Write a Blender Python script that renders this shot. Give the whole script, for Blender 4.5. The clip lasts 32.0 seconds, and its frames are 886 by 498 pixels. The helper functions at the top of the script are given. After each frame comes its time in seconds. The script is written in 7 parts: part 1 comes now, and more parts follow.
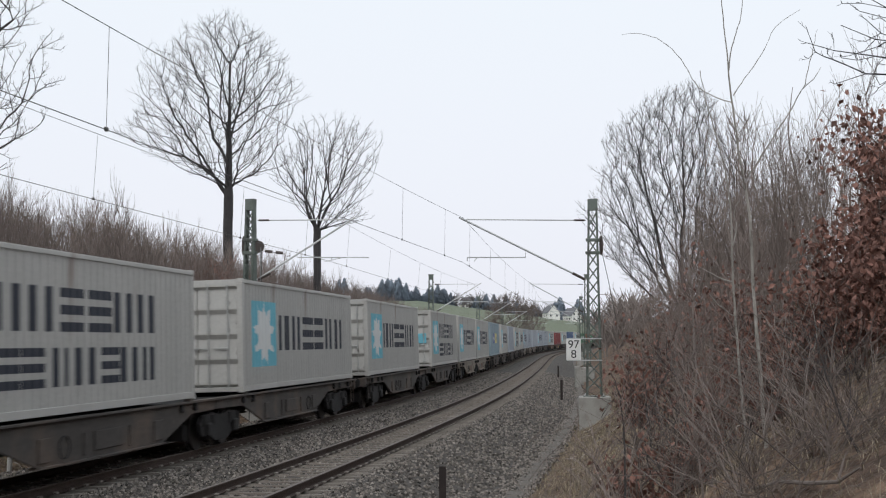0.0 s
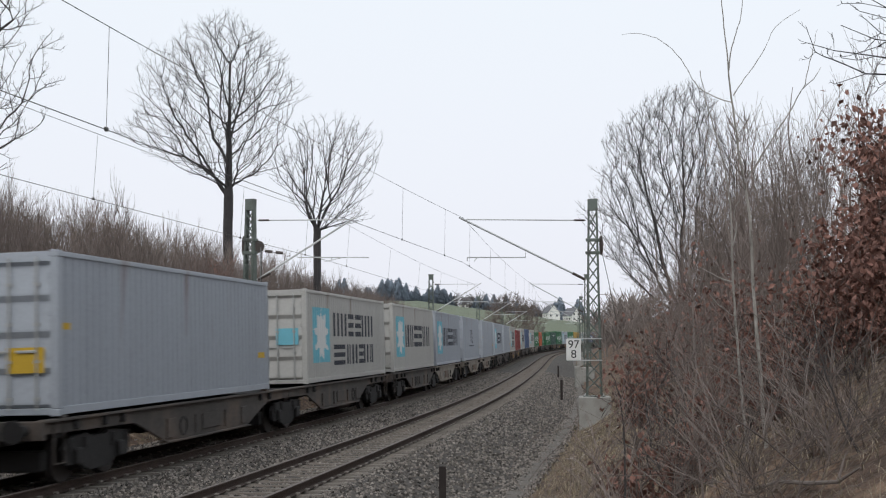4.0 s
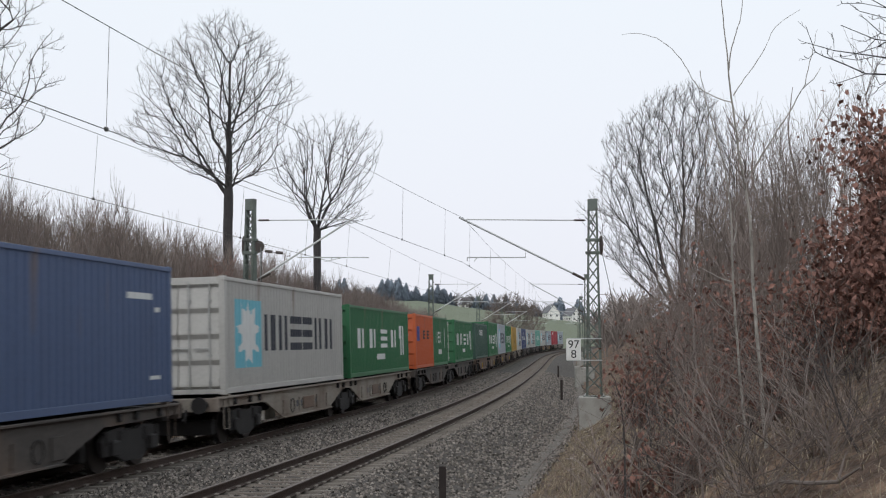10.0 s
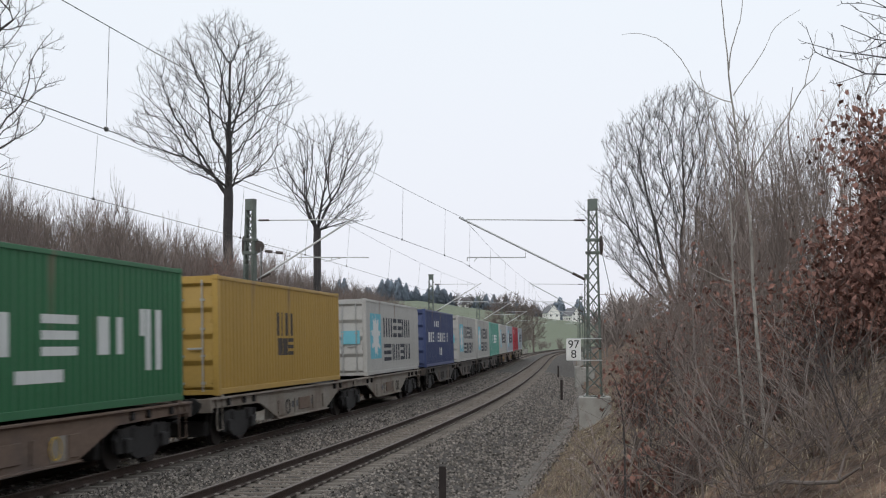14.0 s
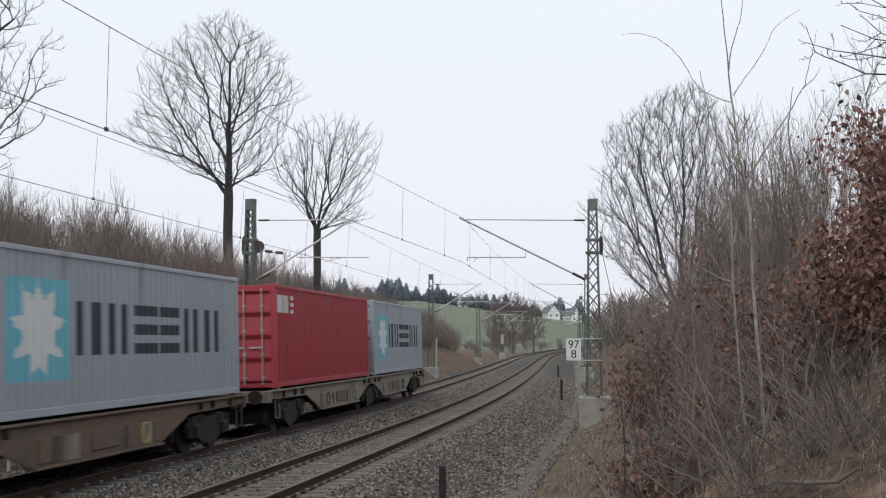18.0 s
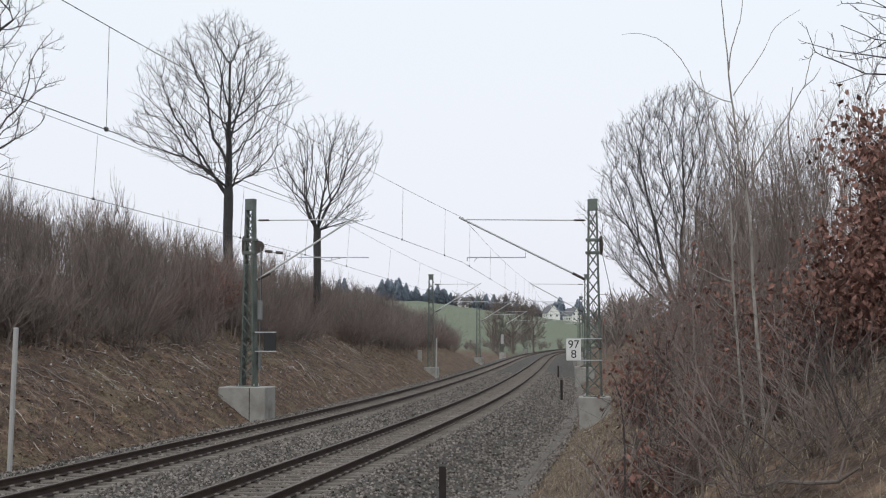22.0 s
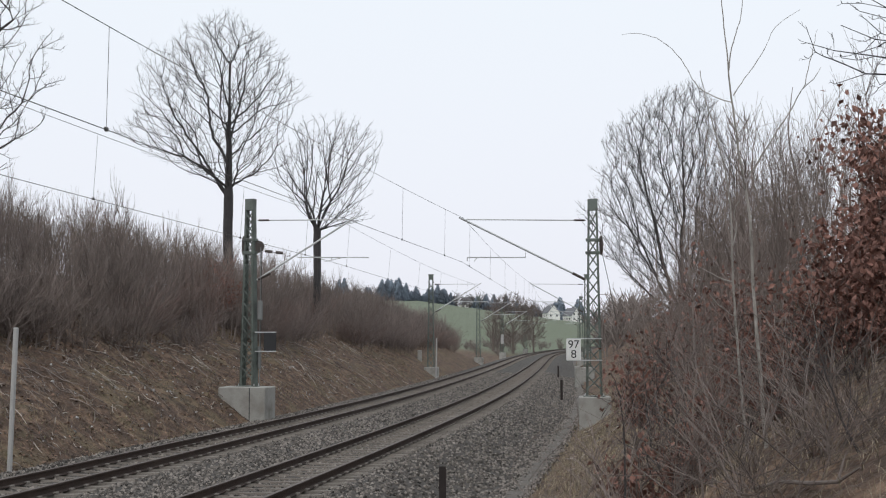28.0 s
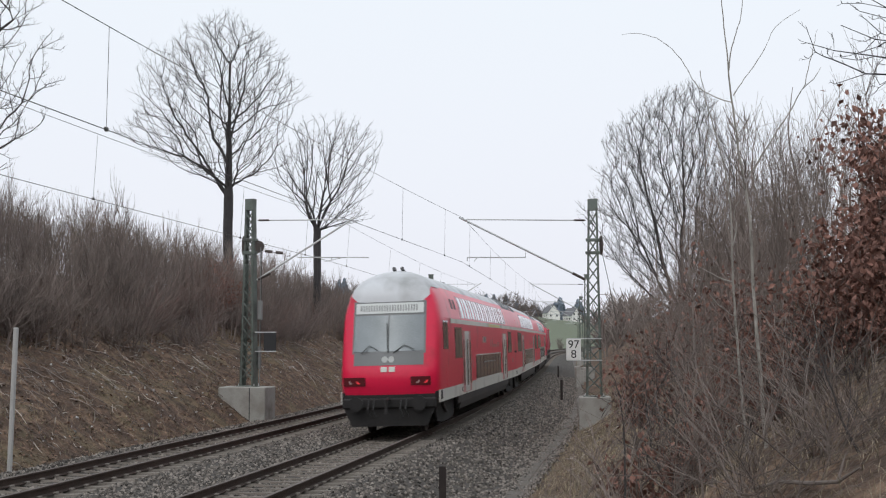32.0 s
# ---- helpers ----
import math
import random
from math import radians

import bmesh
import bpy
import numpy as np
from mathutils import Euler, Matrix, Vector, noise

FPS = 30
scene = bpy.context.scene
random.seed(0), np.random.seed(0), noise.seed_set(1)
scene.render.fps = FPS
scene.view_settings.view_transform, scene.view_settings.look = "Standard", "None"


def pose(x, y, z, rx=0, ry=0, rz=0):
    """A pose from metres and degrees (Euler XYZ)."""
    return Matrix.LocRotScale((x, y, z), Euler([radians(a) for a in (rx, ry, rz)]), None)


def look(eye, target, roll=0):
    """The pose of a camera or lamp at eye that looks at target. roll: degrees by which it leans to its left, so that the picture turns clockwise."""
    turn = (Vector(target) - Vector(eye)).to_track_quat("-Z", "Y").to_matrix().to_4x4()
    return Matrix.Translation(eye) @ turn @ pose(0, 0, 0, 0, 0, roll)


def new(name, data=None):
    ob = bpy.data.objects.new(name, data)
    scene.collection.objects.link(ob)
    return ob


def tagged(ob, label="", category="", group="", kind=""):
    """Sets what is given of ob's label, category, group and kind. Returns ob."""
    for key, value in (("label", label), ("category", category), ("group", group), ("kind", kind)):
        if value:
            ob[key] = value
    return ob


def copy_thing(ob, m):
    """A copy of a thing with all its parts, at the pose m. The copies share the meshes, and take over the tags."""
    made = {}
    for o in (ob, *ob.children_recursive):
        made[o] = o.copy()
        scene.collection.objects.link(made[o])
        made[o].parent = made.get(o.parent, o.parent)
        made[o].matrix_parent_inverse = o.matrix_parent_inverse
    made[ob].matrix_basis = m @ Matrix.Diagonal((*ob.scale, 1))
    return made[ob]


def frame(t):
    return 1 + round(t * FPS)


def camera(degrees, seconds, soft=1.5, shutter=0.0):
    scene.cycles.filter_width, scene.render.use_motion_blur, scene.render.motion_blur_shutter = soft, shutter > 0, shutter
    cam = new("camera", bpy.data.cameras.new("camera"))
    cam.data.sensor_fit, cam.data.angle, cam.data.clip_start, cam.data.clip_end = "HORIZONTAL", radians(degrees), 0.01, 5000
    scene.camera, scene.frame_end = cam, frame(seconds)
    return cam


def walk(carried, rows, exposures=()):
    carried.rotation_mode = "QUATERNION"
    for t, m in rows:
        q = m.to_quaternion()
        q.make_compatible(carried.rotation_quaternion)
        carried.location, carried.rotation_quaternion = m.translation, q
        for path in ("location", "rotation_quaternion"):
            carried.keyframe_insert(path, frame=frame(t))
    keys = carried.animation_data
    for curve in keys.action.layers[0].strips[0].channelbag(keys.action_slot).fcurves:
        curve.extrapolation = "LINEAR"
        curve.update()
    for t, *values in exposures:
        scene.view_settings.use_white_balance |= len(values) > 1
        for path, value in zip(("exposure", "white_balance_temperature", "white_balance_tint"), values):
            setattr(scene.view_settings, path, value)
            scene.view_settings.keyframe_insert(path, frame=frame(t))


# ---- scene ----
# The camera stands on the slope beside the right-hand track, 2.58 m above the rails.
cam = camera(39.75, 32.0, soft=1.15, shutter=0.2)
EYE = (0.0, 0.0, 2.579)
CAM_POSE = pose(*EYE, 90 + 4.314, 0, 0)
walk(cam, [(0.0, CAM_POSE), (32.0, CAM_POSE)], exposures=[(0.0, 0.0), (32.0, 0.0)])

# ---- sky and light: an even, pale overcast ----
world = bpy.data.worlds.new("overcast_sky")
scene.world = world
world.use_nodes = True
wn, wl = world.node_tree.nodes, world.node_tree.links
sky = wn.new("ShaderNodeTexSky")
sky.sky_type, sky.sun_disc = "NISHITA", False
sky.sun_elevation, sky.sun_rotation = radians(38), radians(200)
sky.dust_density, sky.ozone_density, sky.air_density = 4.0, 1.0, 1.0
tone = wn.new("ShaderNodeHueSaturation")
tone.inputs["Saturation"].default_value = 0.35
tone.inputs["Value"].default_value = 1.0
veil = wn.new("ShaderNodeMix")
veil.data_type = "RGBA"
veil.inputs[0].default_value = 0.88
fade, aim, band = wn.new("ShaderNodeTexCoord"), wn.new("ShaderNodeSeparateXYZ"), wn.new("ShaderNodeValToRGB")
wl.new(fade.outputs["Generated"], aim.inputs[0])
wl.new(aim.outputs["Z"], band.inputs[0])
band.color_ramp.elements[0].position, band.color_ramp.elements[0].color = 0.0, (0.90, 0.912, 0.935, 1)
band.color_ramp.elements[1].position, band.color_ramp.elements[1].color = 0.36, (0.915, 0.985, 0.985, 1)
cloud = wn.new("ShaderNodeVectorMath")
cloud.operation = "MULTIPLY"
cloud.inputs[1].default_value = (10.2, 10.2, 10.9)
wl.new(band.outputs[0], cloud.inputs[0])
wl.new(cloud.outputs[0], veil.inputs[7])
wl.new(sky.outputs[0], tone.inputs["Color"])
wl.new(tone.outputs[0], veil.inputs[6])
wl.new(veil.outputs[2], wn["Background"].inputs[0])
wn["Background"].inputs[1].default_value = 0.10
sun = new("sun", bpy.data.lights.new("sun", "SUN"))
sun.data.energy, sun.data.angle, sun.data.color = 0.7, radians(25), (1.0, 0.97, 0.93)
sun.matrix_world = look((0, 0, 0), (0.35, 0.75, -0.9))


# ---- materials ----
def mat(name, color, rough=0.7, metal=0.0, vary=0.18, scale=3.0, bump=0.0, fine=40.0, dirt=None, dirt_amount=0.35, per_object=0.0, island=0.0, spec=0.5, streak=0.0):
    """A procedural surface: base colour broken up at two scales, with optional stains of a second colour and fine relief."""
    m = bpy.data.materials.new(name)
    m.use_nodes = True
    n, l = m.node_tree.nodes, m.node_tree.links
    b = n["Principled BSDF"]
    b.inputs["Roughness"].default_value, b.inputs["Metallic"].default_value = rough, metal
    b.inputs["Specular IOR Level"].default_value = spec
    co = n.new("ShaderNodeTexCoord")
    big, small = n.new("ShaderNodeTexNoise"), n.new("ShaderNodeTexNoise")
    for t, s, d in ((big, scale, 5), (small, fine, 3)):
        t.inputs["Scale"].default_value, t.inputs["Detail"].default_value = s, d
        if streak and t is big:
            stretch = n.new("ShaderNodeMapping")
            stretch.inputs["Scale"].default_value = (1, 1, streak)
            l.new(co.outputs["Object"], stretch.inputs["Vector"])
            l.new(stretch.outputs[0], t.inputs["Vector"])
        else:
            l.new(co.outputs["Object"], t.inputs["Vector"])
    hsv = n.new("ShaderNodeHueSaturation")
    hsv.inputs["Color"].default_value = (*color, 1)
    src = None
    if dirt:
        ramp, mix = n.new("ShaderNodeValToRGB"), n.new("ShaderNodeMix")
        ramp.color_ramp.elements[0].position, ramp.color_ramp.elements[1].position = 0.62 - dirt_amount * 0.5, 0.78
        mix.data_type = "RGBA"
        mix.inputs[6].default_value, mix.inputs[7].default_value = (*color, 1), (*dirt, 1)
        l.new(big.outputs["Fac"], ramp.inputs[0])
        l.new(ramp.outputs[0], mix.inputs[0])
        l.new(mix.outputs[2], hsv.inputs["Color"])
    add = n.new("ShaderNodeMath")
    add.operation = "ADD"
    l.new(big.outputs["Fac"], add.inputs[0])
    l.new(small.outputs["Fac"], add.inputs[1])
    rng = n.new("ShaderNodeMapRange")
    rng.inputs[1].default_value, rng.inputs[2].default_value = 0.6, 1.4
    rng.inputs[3].default_value, rng.inputs[4].default_value = 1 - vary, 1 + vary
    l.new(add.outputs[0], rng.inputs[0])
    out = rng.outputs[0]
    for amount, node, sock in ((per_object, "ShaderNodeObjectInfo", "Random"), (island, "ShaderNodeNewGeometry", "Random Per Island")):
        if amount:
            info, r2, mul = n.new(node), n.new("ShaderNodeMapRange"), n.new("ShaderNodeMath")
            r2.inputs[3].default_value, r2.inputs[4].default_value = 1 - amount, 1 + amount
            mul.operation = "MULTIPLY"
            l.new(info.outputs[sock], r2.inputs[0])
            l.new(out, mul.inputs[0])
            l.new(r2.outputs[0], mul.inputs[1])
            out = mul.outputs[0]
    l.new(out, hsv.inputs["Value"])
    l.new(hsv.outputs[0], b.inputs["Base Color"])
    if bump:
        bn = n.new("ShaderNodeBump")
        bn.inputs["Strength"].default_value, bn.inputs["Distance"].default_value = bump, 0.02
        l.new(small.outputs["Fac"], bn.inputs["Height"])
        l.new(bn.outputs[0], b.inputs["Normal"])
    return m


def glow(name, color, strength):
    m = bpy.data.materials.new(name)
    m.use_nodes = True
    b = m.node_tree.nodes["Principled BSDF"]
    b.inputs["Base Color"].default_value = (*color, 1)
    b.inputs["Emission Color"].default_value = (*color, 1)
    b.inputs["Emission Strength"].default_value = strength
    return m


RAIL_SIDE = mat("rusty_rail", (0.045, 0.027, 0.02), 0.85, 0.0, 0.3, 2.0, 0.4, 60)
RAIL_TOP = mat("worn_rail_head", (0.125, 0.10, 0.09), 0.7, 0.15, 0.2, 4.0)
SLEEPER = mat("concrete_sleeper", (0.23, 0.204, 0.18), 0.9, 0, 0.25, 2.5, 0.4, 50, dirt=(0.12, 0.09, 0.07), per_object=0.15)
# bed far darker than its stones: paints the shadow in the gaps between them
BALLAST = mat("ballast", (0.066, 0.057, 0.050), 0.95, 0, 0.85, 5.0, 1.0, 26, dirt=(0.05, 0.043, 0.038))
STONE = mat("ballast_stone", (0.172, 0.151, 0.134), 0.9, 0, 0.3, 6, 0.5, 50, island=.85)
CONCRETE = mat("weathered_concrete", (0.36, 0.35, 0.325), 0.9, 0, 0.2, 1.8, 0.4, 35, dirt=(0.17, 0.155, 0.135), dirt_amount=0.35)
DUCT = mat("grey_concrete_cover", (0.135, 0.121, 0.108), 0.92, 0, 0.35, 1.3, 0.4, 30, dirt=(0.10, 0.083, 0.068), dirt_amount=.5, per_object=0.05)
MAST = mat("green_grey_mast_paint", (0.150, 0.176, 0.156), 0.6, 0.1, 0.3, 3.0, 0.1, 30, dirt=(0.05, 0.05, 0.045))
GALV = mat("galvanised_steel", (0.52, 0.53, 0.53), 0.5, 0.3, 0.15, 6.0)
DULL_STEEL = mat("dull_grey_steel", (0.20, 0.205, 0.20), 0.65, 0.2, 0.2, 5.0)
CABLE = mat("copper_cable", (0.06, 0.06, 0.058), 0.6, 0.3, 0.1, 3.0)
INSULATOR = mat("dark_insulator", (0.05, 0.035, 0.03), 0.35, 0, 0.1, 5)
SIGN_WHITE = mat("white_sign_plate", (0.78, 0.78, 0.76), 0.5, 0, 0.06, 4)
SIGN_BLACK = mat("black_sign_paint", (0.02, 0.02, 0.022), 0.5, 0, 0.1, 4)
POST_STEEL = mat("old_rail_post", (0.032, 0.024, 0.022), 0.85, 0, 0.25, 5, 0.3, 50)
POST_GREY = mat("pale_marker_post", (0.42, 0.41, 0.40), 0.8, 0, 0.12, 4)
BARK = mat("dark_bark", (0.048, 0.044, 0.045), 0.9, 0, 0.3, 3, 0.6, 20)
TWIG = mat("grey_brown_twigs", (0.190, 0.152, 0.138), 0.9, 0, 0.2, 2, 0, 20, per_object=0.25, island=0.3)
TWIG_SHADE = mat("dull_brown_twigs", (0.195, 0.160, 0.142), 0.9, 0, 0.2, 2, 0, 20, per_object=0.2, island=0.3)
TWIG_DARK = mat("dark_twigs", (0.060, 0.052, 0.050), 0.9, 0, 0.2, 2, 0, 20, per_object=0.2, island=0.3)
TWIG_BANK = mat("bank_twigs", (0.195, 0.158, 0.140), 0.9, 0, 0.2, 2, 0, 20, per_object=0.2, island=0.35)
TWIG_LOW = mat("grey_thicket_twigs", (0.205, 0.172, 0.155), 0.9, 0, 0.2, 2, 0, 20, per_object=0.2, island=0.35)
TWIG_RED = mat("reddish_twigs", (0.200, 0.146, 0.128), 0.9, 0, 0.2, 2, 0, 20, per_object=0.2, island=0.3)
TWIG_BROWN = mat("dark_brown_twigs", (0.172, 0.138, 0.122), 0.9, 0, 0.2, 2, 0, 20, per_object=0.2, island=0.3)
TWIG_PALE = mat("pale_twigs", (0.37, 0.325, 0.285), 0.9, 0, 0.2, 3, 0, 20, island=0.4)
SAPLING = mat("grey_sapling_bark", (0.34, 0.315, 0.285), 0.85, 0, 0.25, 4, 0.4, 30, dirt=(0.10, 0.095, 0.08))
LEAF = mat("withered_beech_leaf", (0.200, 0.102, 0.080), 0.8, 0, 0.2, 4, 0, 20, island=0.6)
MOSS_GRASS = mat("mossy_grass", (0.165, 0.150, 0.085), 0.95, 0, 0.5, 0.5, 0, 20, island=0.4)
VERGE_GRASS = mat("faded_verge_grass", (0.29, 0.245, 0.165), 0.95, 0, 0.4, 0.8, 0, 20, island=0.5)
SLOPE_GRASS = mat("matted_brown_grass", (0.28, 0.228, 0.165), 0.95, 0, 0.5, 0.6, 0, 20, island=0.45)
DRY_GRASS = mat("dry_grass", (0.27, 0.21, 0.15), 0.95, 0, 0.5, 0.5, 0, 20, island=0.4)
LITTER = mat("leaf_litter", (0.165, 0.10, 0.07), 0.95, 0, 0.2, 1.0, 0, 20, island=0.8)
# needle colour lifted and blued: the distance haze is painted in
SPRUCE = mat("hazed_spruce", (0.195, 0.23, 0.275), 0.95, 0, 0.3, 0.2, 0, 2, per_object=0.25)
# greyer and paler than near twigs, with haze mixed into the colour
FAR_TWIG = mat("hazed_far_twigs", (0.19, 0.175, 0.175), 0.95, 0, 0.2, 0.3, 0, 2, per_object=0.2)
HOUSE_WALL = mat("pale_render", (0.82, 0.81, 0.77), 0.9, 0, 0.08, 0.5)
HOUSE_ROOF = mat("slate_roof", (0.16, 0.16, 0.17), 0.85, 0, 0.2, 0.6)
PANE = mat("dark_window_pane", (0.03, 0.035, 0.04), 0.08, 0, 0.1, 1.0)
# ---- shape helpers ----
def part(name, geo, material, parent=None, label=""):
    """One mesh object from (verts, faces), linked under a thing or part."""
    if isinstance(geo, bpy.types.Mesh):
        me = geo
    else:
        v, f = geo
        me = bpy.data.meshes.new(name)
        me.from_pydata([tuple(p) for p in v], [], [tuple(q) for q in f])
        for mm in (material if isinstance(material, (list, tuple)) else [material]):
            me.materials.append(mm)
        me.update()
    ob = new(name, me)
    if parent is not None:
        ob.parent = parent
    if label:
        ob["label"] = label
    return ob


def empty(name, m=None):
    ob = new(name)
    ob.empty_display_size = 0.3
    if m is not None:
        ob.matrix_world = m
    return ob


def join(*gs):
    V, F = [], []
    for v, f in gs:
        k = len(V)
        V.extend(v)
        F.extend([tuple(i + k for i in q) for q in f])
    return V, F


def box(x0, x1, y0, y1, z0, z1, c=0.0):
    """A box with its upright and long edges chamfered by c."""
    if c <= 0:
        v = [(x, y, z) for z in (z0, z1) for x, y in ((x0, y0), (x1, y0), (x1, y1), (x0, y1))]
        return v, [(3, 2, 1, 0), (4, 5, 6, 7), (0, 1, 5, 4), (1, 2, 6, 5), (2, 3, 7, 6), (3, 0, 4, 7)]
    ring = [(x0 + c, y0), (x1 - c, y0), (x1, y0 + c), (x1, y1 - c), (x1 - c, y1), (x0 + c, y1), (x0, y1 - c), (x0, y0 + c)]
    cx, cy = (x0 + x1) / 2, (y0 + y1) / 2
    def shrink(p):
        return (p[0] + (c if p[0] < cx else -c), p[1] + (c if p[1] < cy else -c))
    rows = [([shrink(p) for p in ring], z0), (ring, z0 + c), (ring, z1 - c), ([shrink(p) for p in ring], z1)]
    v = [(p[0], p[1], z) for r, z in rows for p in r]
    f = [tuple(range(7, -1, -1)), tuple(range(24, 32))]
    for k in range(3):
        f += [(k * 8 + i, k * 8 + (i + 1) % 8, k * 8 + 8 + (i + 1) % 8, k * 8 + 8 + i) for i in range(8)]
    return v, f


def prism(poly, axis, a, b):
    """Extrude a polygon: axis 'x' (poly in y, z), 'y' (x, z) or 'z' (x, y), from a to b."""
    n = len(poly)
    put = {"x": lambda p, d: (d, p[0], p[1]), "y": lambda p, d: (p[0], d, p[1]), "z": lambda p, d: (p[0], p[1], d)}[axis]
    v = [put(p, d) for d in (a, b) for p in poly]
    f = [tuple(range(n - 1, -1, -1)), tuple(range(n, 2 * n))] + [(i, (i + 1) % n, n + (i + 1) % n, n + i) for i in range(n)]
    return v, f


def tubes(polys, sides=3):
    """Tapered tubes round polylines: each a list of (x, y, z, radius)."""
    V, F = [], []
    for poly in polys:
        pts = [Vector(p[:3]) for p in poly]
        start = len(V)
        for i, p in enumerate(pts):
            d = (pts[min(i + 1, len(pts) - 1)] - pts[max(i - 1, 0)])
            d = d.normalized() if d.length > 1e-9 else Vector((0, 0, 1))
            a = d.orthogonal() if abs(d.z) < 0.99 else Vector((1, 0, 0))
            a = (Vector((0, 0, 1)).cross(d) if abs(d.z) < 0.9 else Vector((1, 0, 0)).cross(d)).normalized()
            b = d.cross(a)
            r = poly[i][3]
            for k in range(sides):
                t = 2 * math.pi * k / sides
                q = p + (a * math.cos(t) + b * math.sin(t)) * r
                V.append((q.x, q.y, q.z))
        for i in range(len(pts) - 1):
            o = start + i * sides
            for k in range(sides):
                F.append((o + k, o + (k + 1) % sides, o + sides + (k + 1) % sides, o + sides + k))
        if sides > 3:
            F.append(tuple(range(start + sides - 1, start - 1, -1)))
            F.append(tuple(range(len(V) - sides, len(V))))
    return V, F


def rod(p, q, r, sides=8):
    return tubes([[(*p, r), (*q, r)]], sides)


def moved(g, dx=0, dy=0, dz=0, mirror_x=False, mirror_y=False):
    v, f = g
    sx, sy = (-1 if mirror_x else 1), (-1 if mirror_y else 1)
    w = [(p[0] * sx + dx, p[1] * sy + dy, p[2] + dz) for p in v]
    return w, ([tuple(reversed(q)) for q in f] if sx * sy < 0 else f)


# ---- the line of the railway ----
KNOTS = [0, 30, 60, 90, 130, 180, 420, 560]
BENDS = [-0.000447, -0.001373, -0.000314, -0.000191, 0.000039, 0.000826, 0.000826, 0.0]
GAP, CANT = 4.272, 0.044
S = np.arange(-1200.0, 1300.0, 0.5)
_k = np.interp(S, KNOTS, BENDS)
_k[S < 0] = np.interp(S[S < 0], [-120, 0], [0.0, -0.000447])
TH = np.concatenate([[0], np.cumsum((_k[1:] + _k[:-1]) * 0.25)])
TH = TH - np.interp(0, S, TH) + 0.16367
XC = np.concatenate([[0], np.cumsum((np.sin(TH[1:]) + np.sin(TH[:-1])) * 0.25)])
YC = np.concatenate([[0], np.cumsum((np.cos(TH[1:]) + np.cos(TH[:-1])) * 0.25)])
XC, YC = XC - np.interp(0, S, XC) - 7.7358, YC - np.interp(0, S, YC) + 22.0


def rise(s):
    """Height of the rails: level, then a faint climb."""
    s = np.asarray(s, float)
    c = np.clip(s, 30, 220)
    return np.where(s > 0, 0.00024 * np.minimum(s, 220), 0) + 0.1215 * (c - 30) ** 2 / 1e4 + np.maximum(s - 220, 0) * 0.0045


def on_line(s, off):
    """Plan position at s metres along, off metres to the right of the left-hand track's middle."""
    t = np.interp(s, S, TH)
    return np.interp(s, S, XC) + off * np.cos(t), np.interp(s, S, YC) - off * np.sin(t)


def to_line(x, y):
    """The inverse: along and offset of plan points."""
    x, y = np.asarray(x, float), np.asarray(y, float)
    s = np.clip((y - 22.0), -1190, 1290)
    for _ in range(6):
        t = np.interp(s, S, TH)
        px, py = np.interp(s, S, XC), np.interp(s, S, YC)
        s = np.clip(s + (x - px) * np.sin(t) + (y - py) * np.cos(t), -1190, 1290)
    t = np.interp(s, S, TH)
    px, py = np.interp(s, S, XC), np.interp(s, S, YC)
    return s, (x - px) * np.cos(t) - (y - py) * np.sin(t)


def line_pose(s0, s1, off):
    """Pose of a vehicle whose ends lie at s0 and s1 on the track at that offset; its y axis points along the line."""
    (x0, y0), (x1, y1) = on_line(s0, off), on_line(s1, off)
    z0, z1 = float(rise(s0)), float(rise(s1))
    head = math.atan2(x1 - x0, y1 - y0)
    run = math.hypot(x1 - x0, y1 - y0)
    return pose((x0 + x1) / 2, (y0 + y1) / 2, (z0 + z1) / 2 + CANT / 2, math.degrees(math.atan2(z1 - z0, run)), -math.degrees(math.atan2(CANT, 1.507)), -math.degrees(head))


def smooth(a, b, x):
    t = np.clip((np.asarray(x, float) - a) / (b - a), 0, 1)
    return t * t * (3 - 2 * t)


def wave(x, y, k):
    return np.sin(x * k + 1.3) * np.cos(y * k * 0.83 + 0.4) + 0.5 * np.sin(x * k * 2.3 + y * k * 1.7)


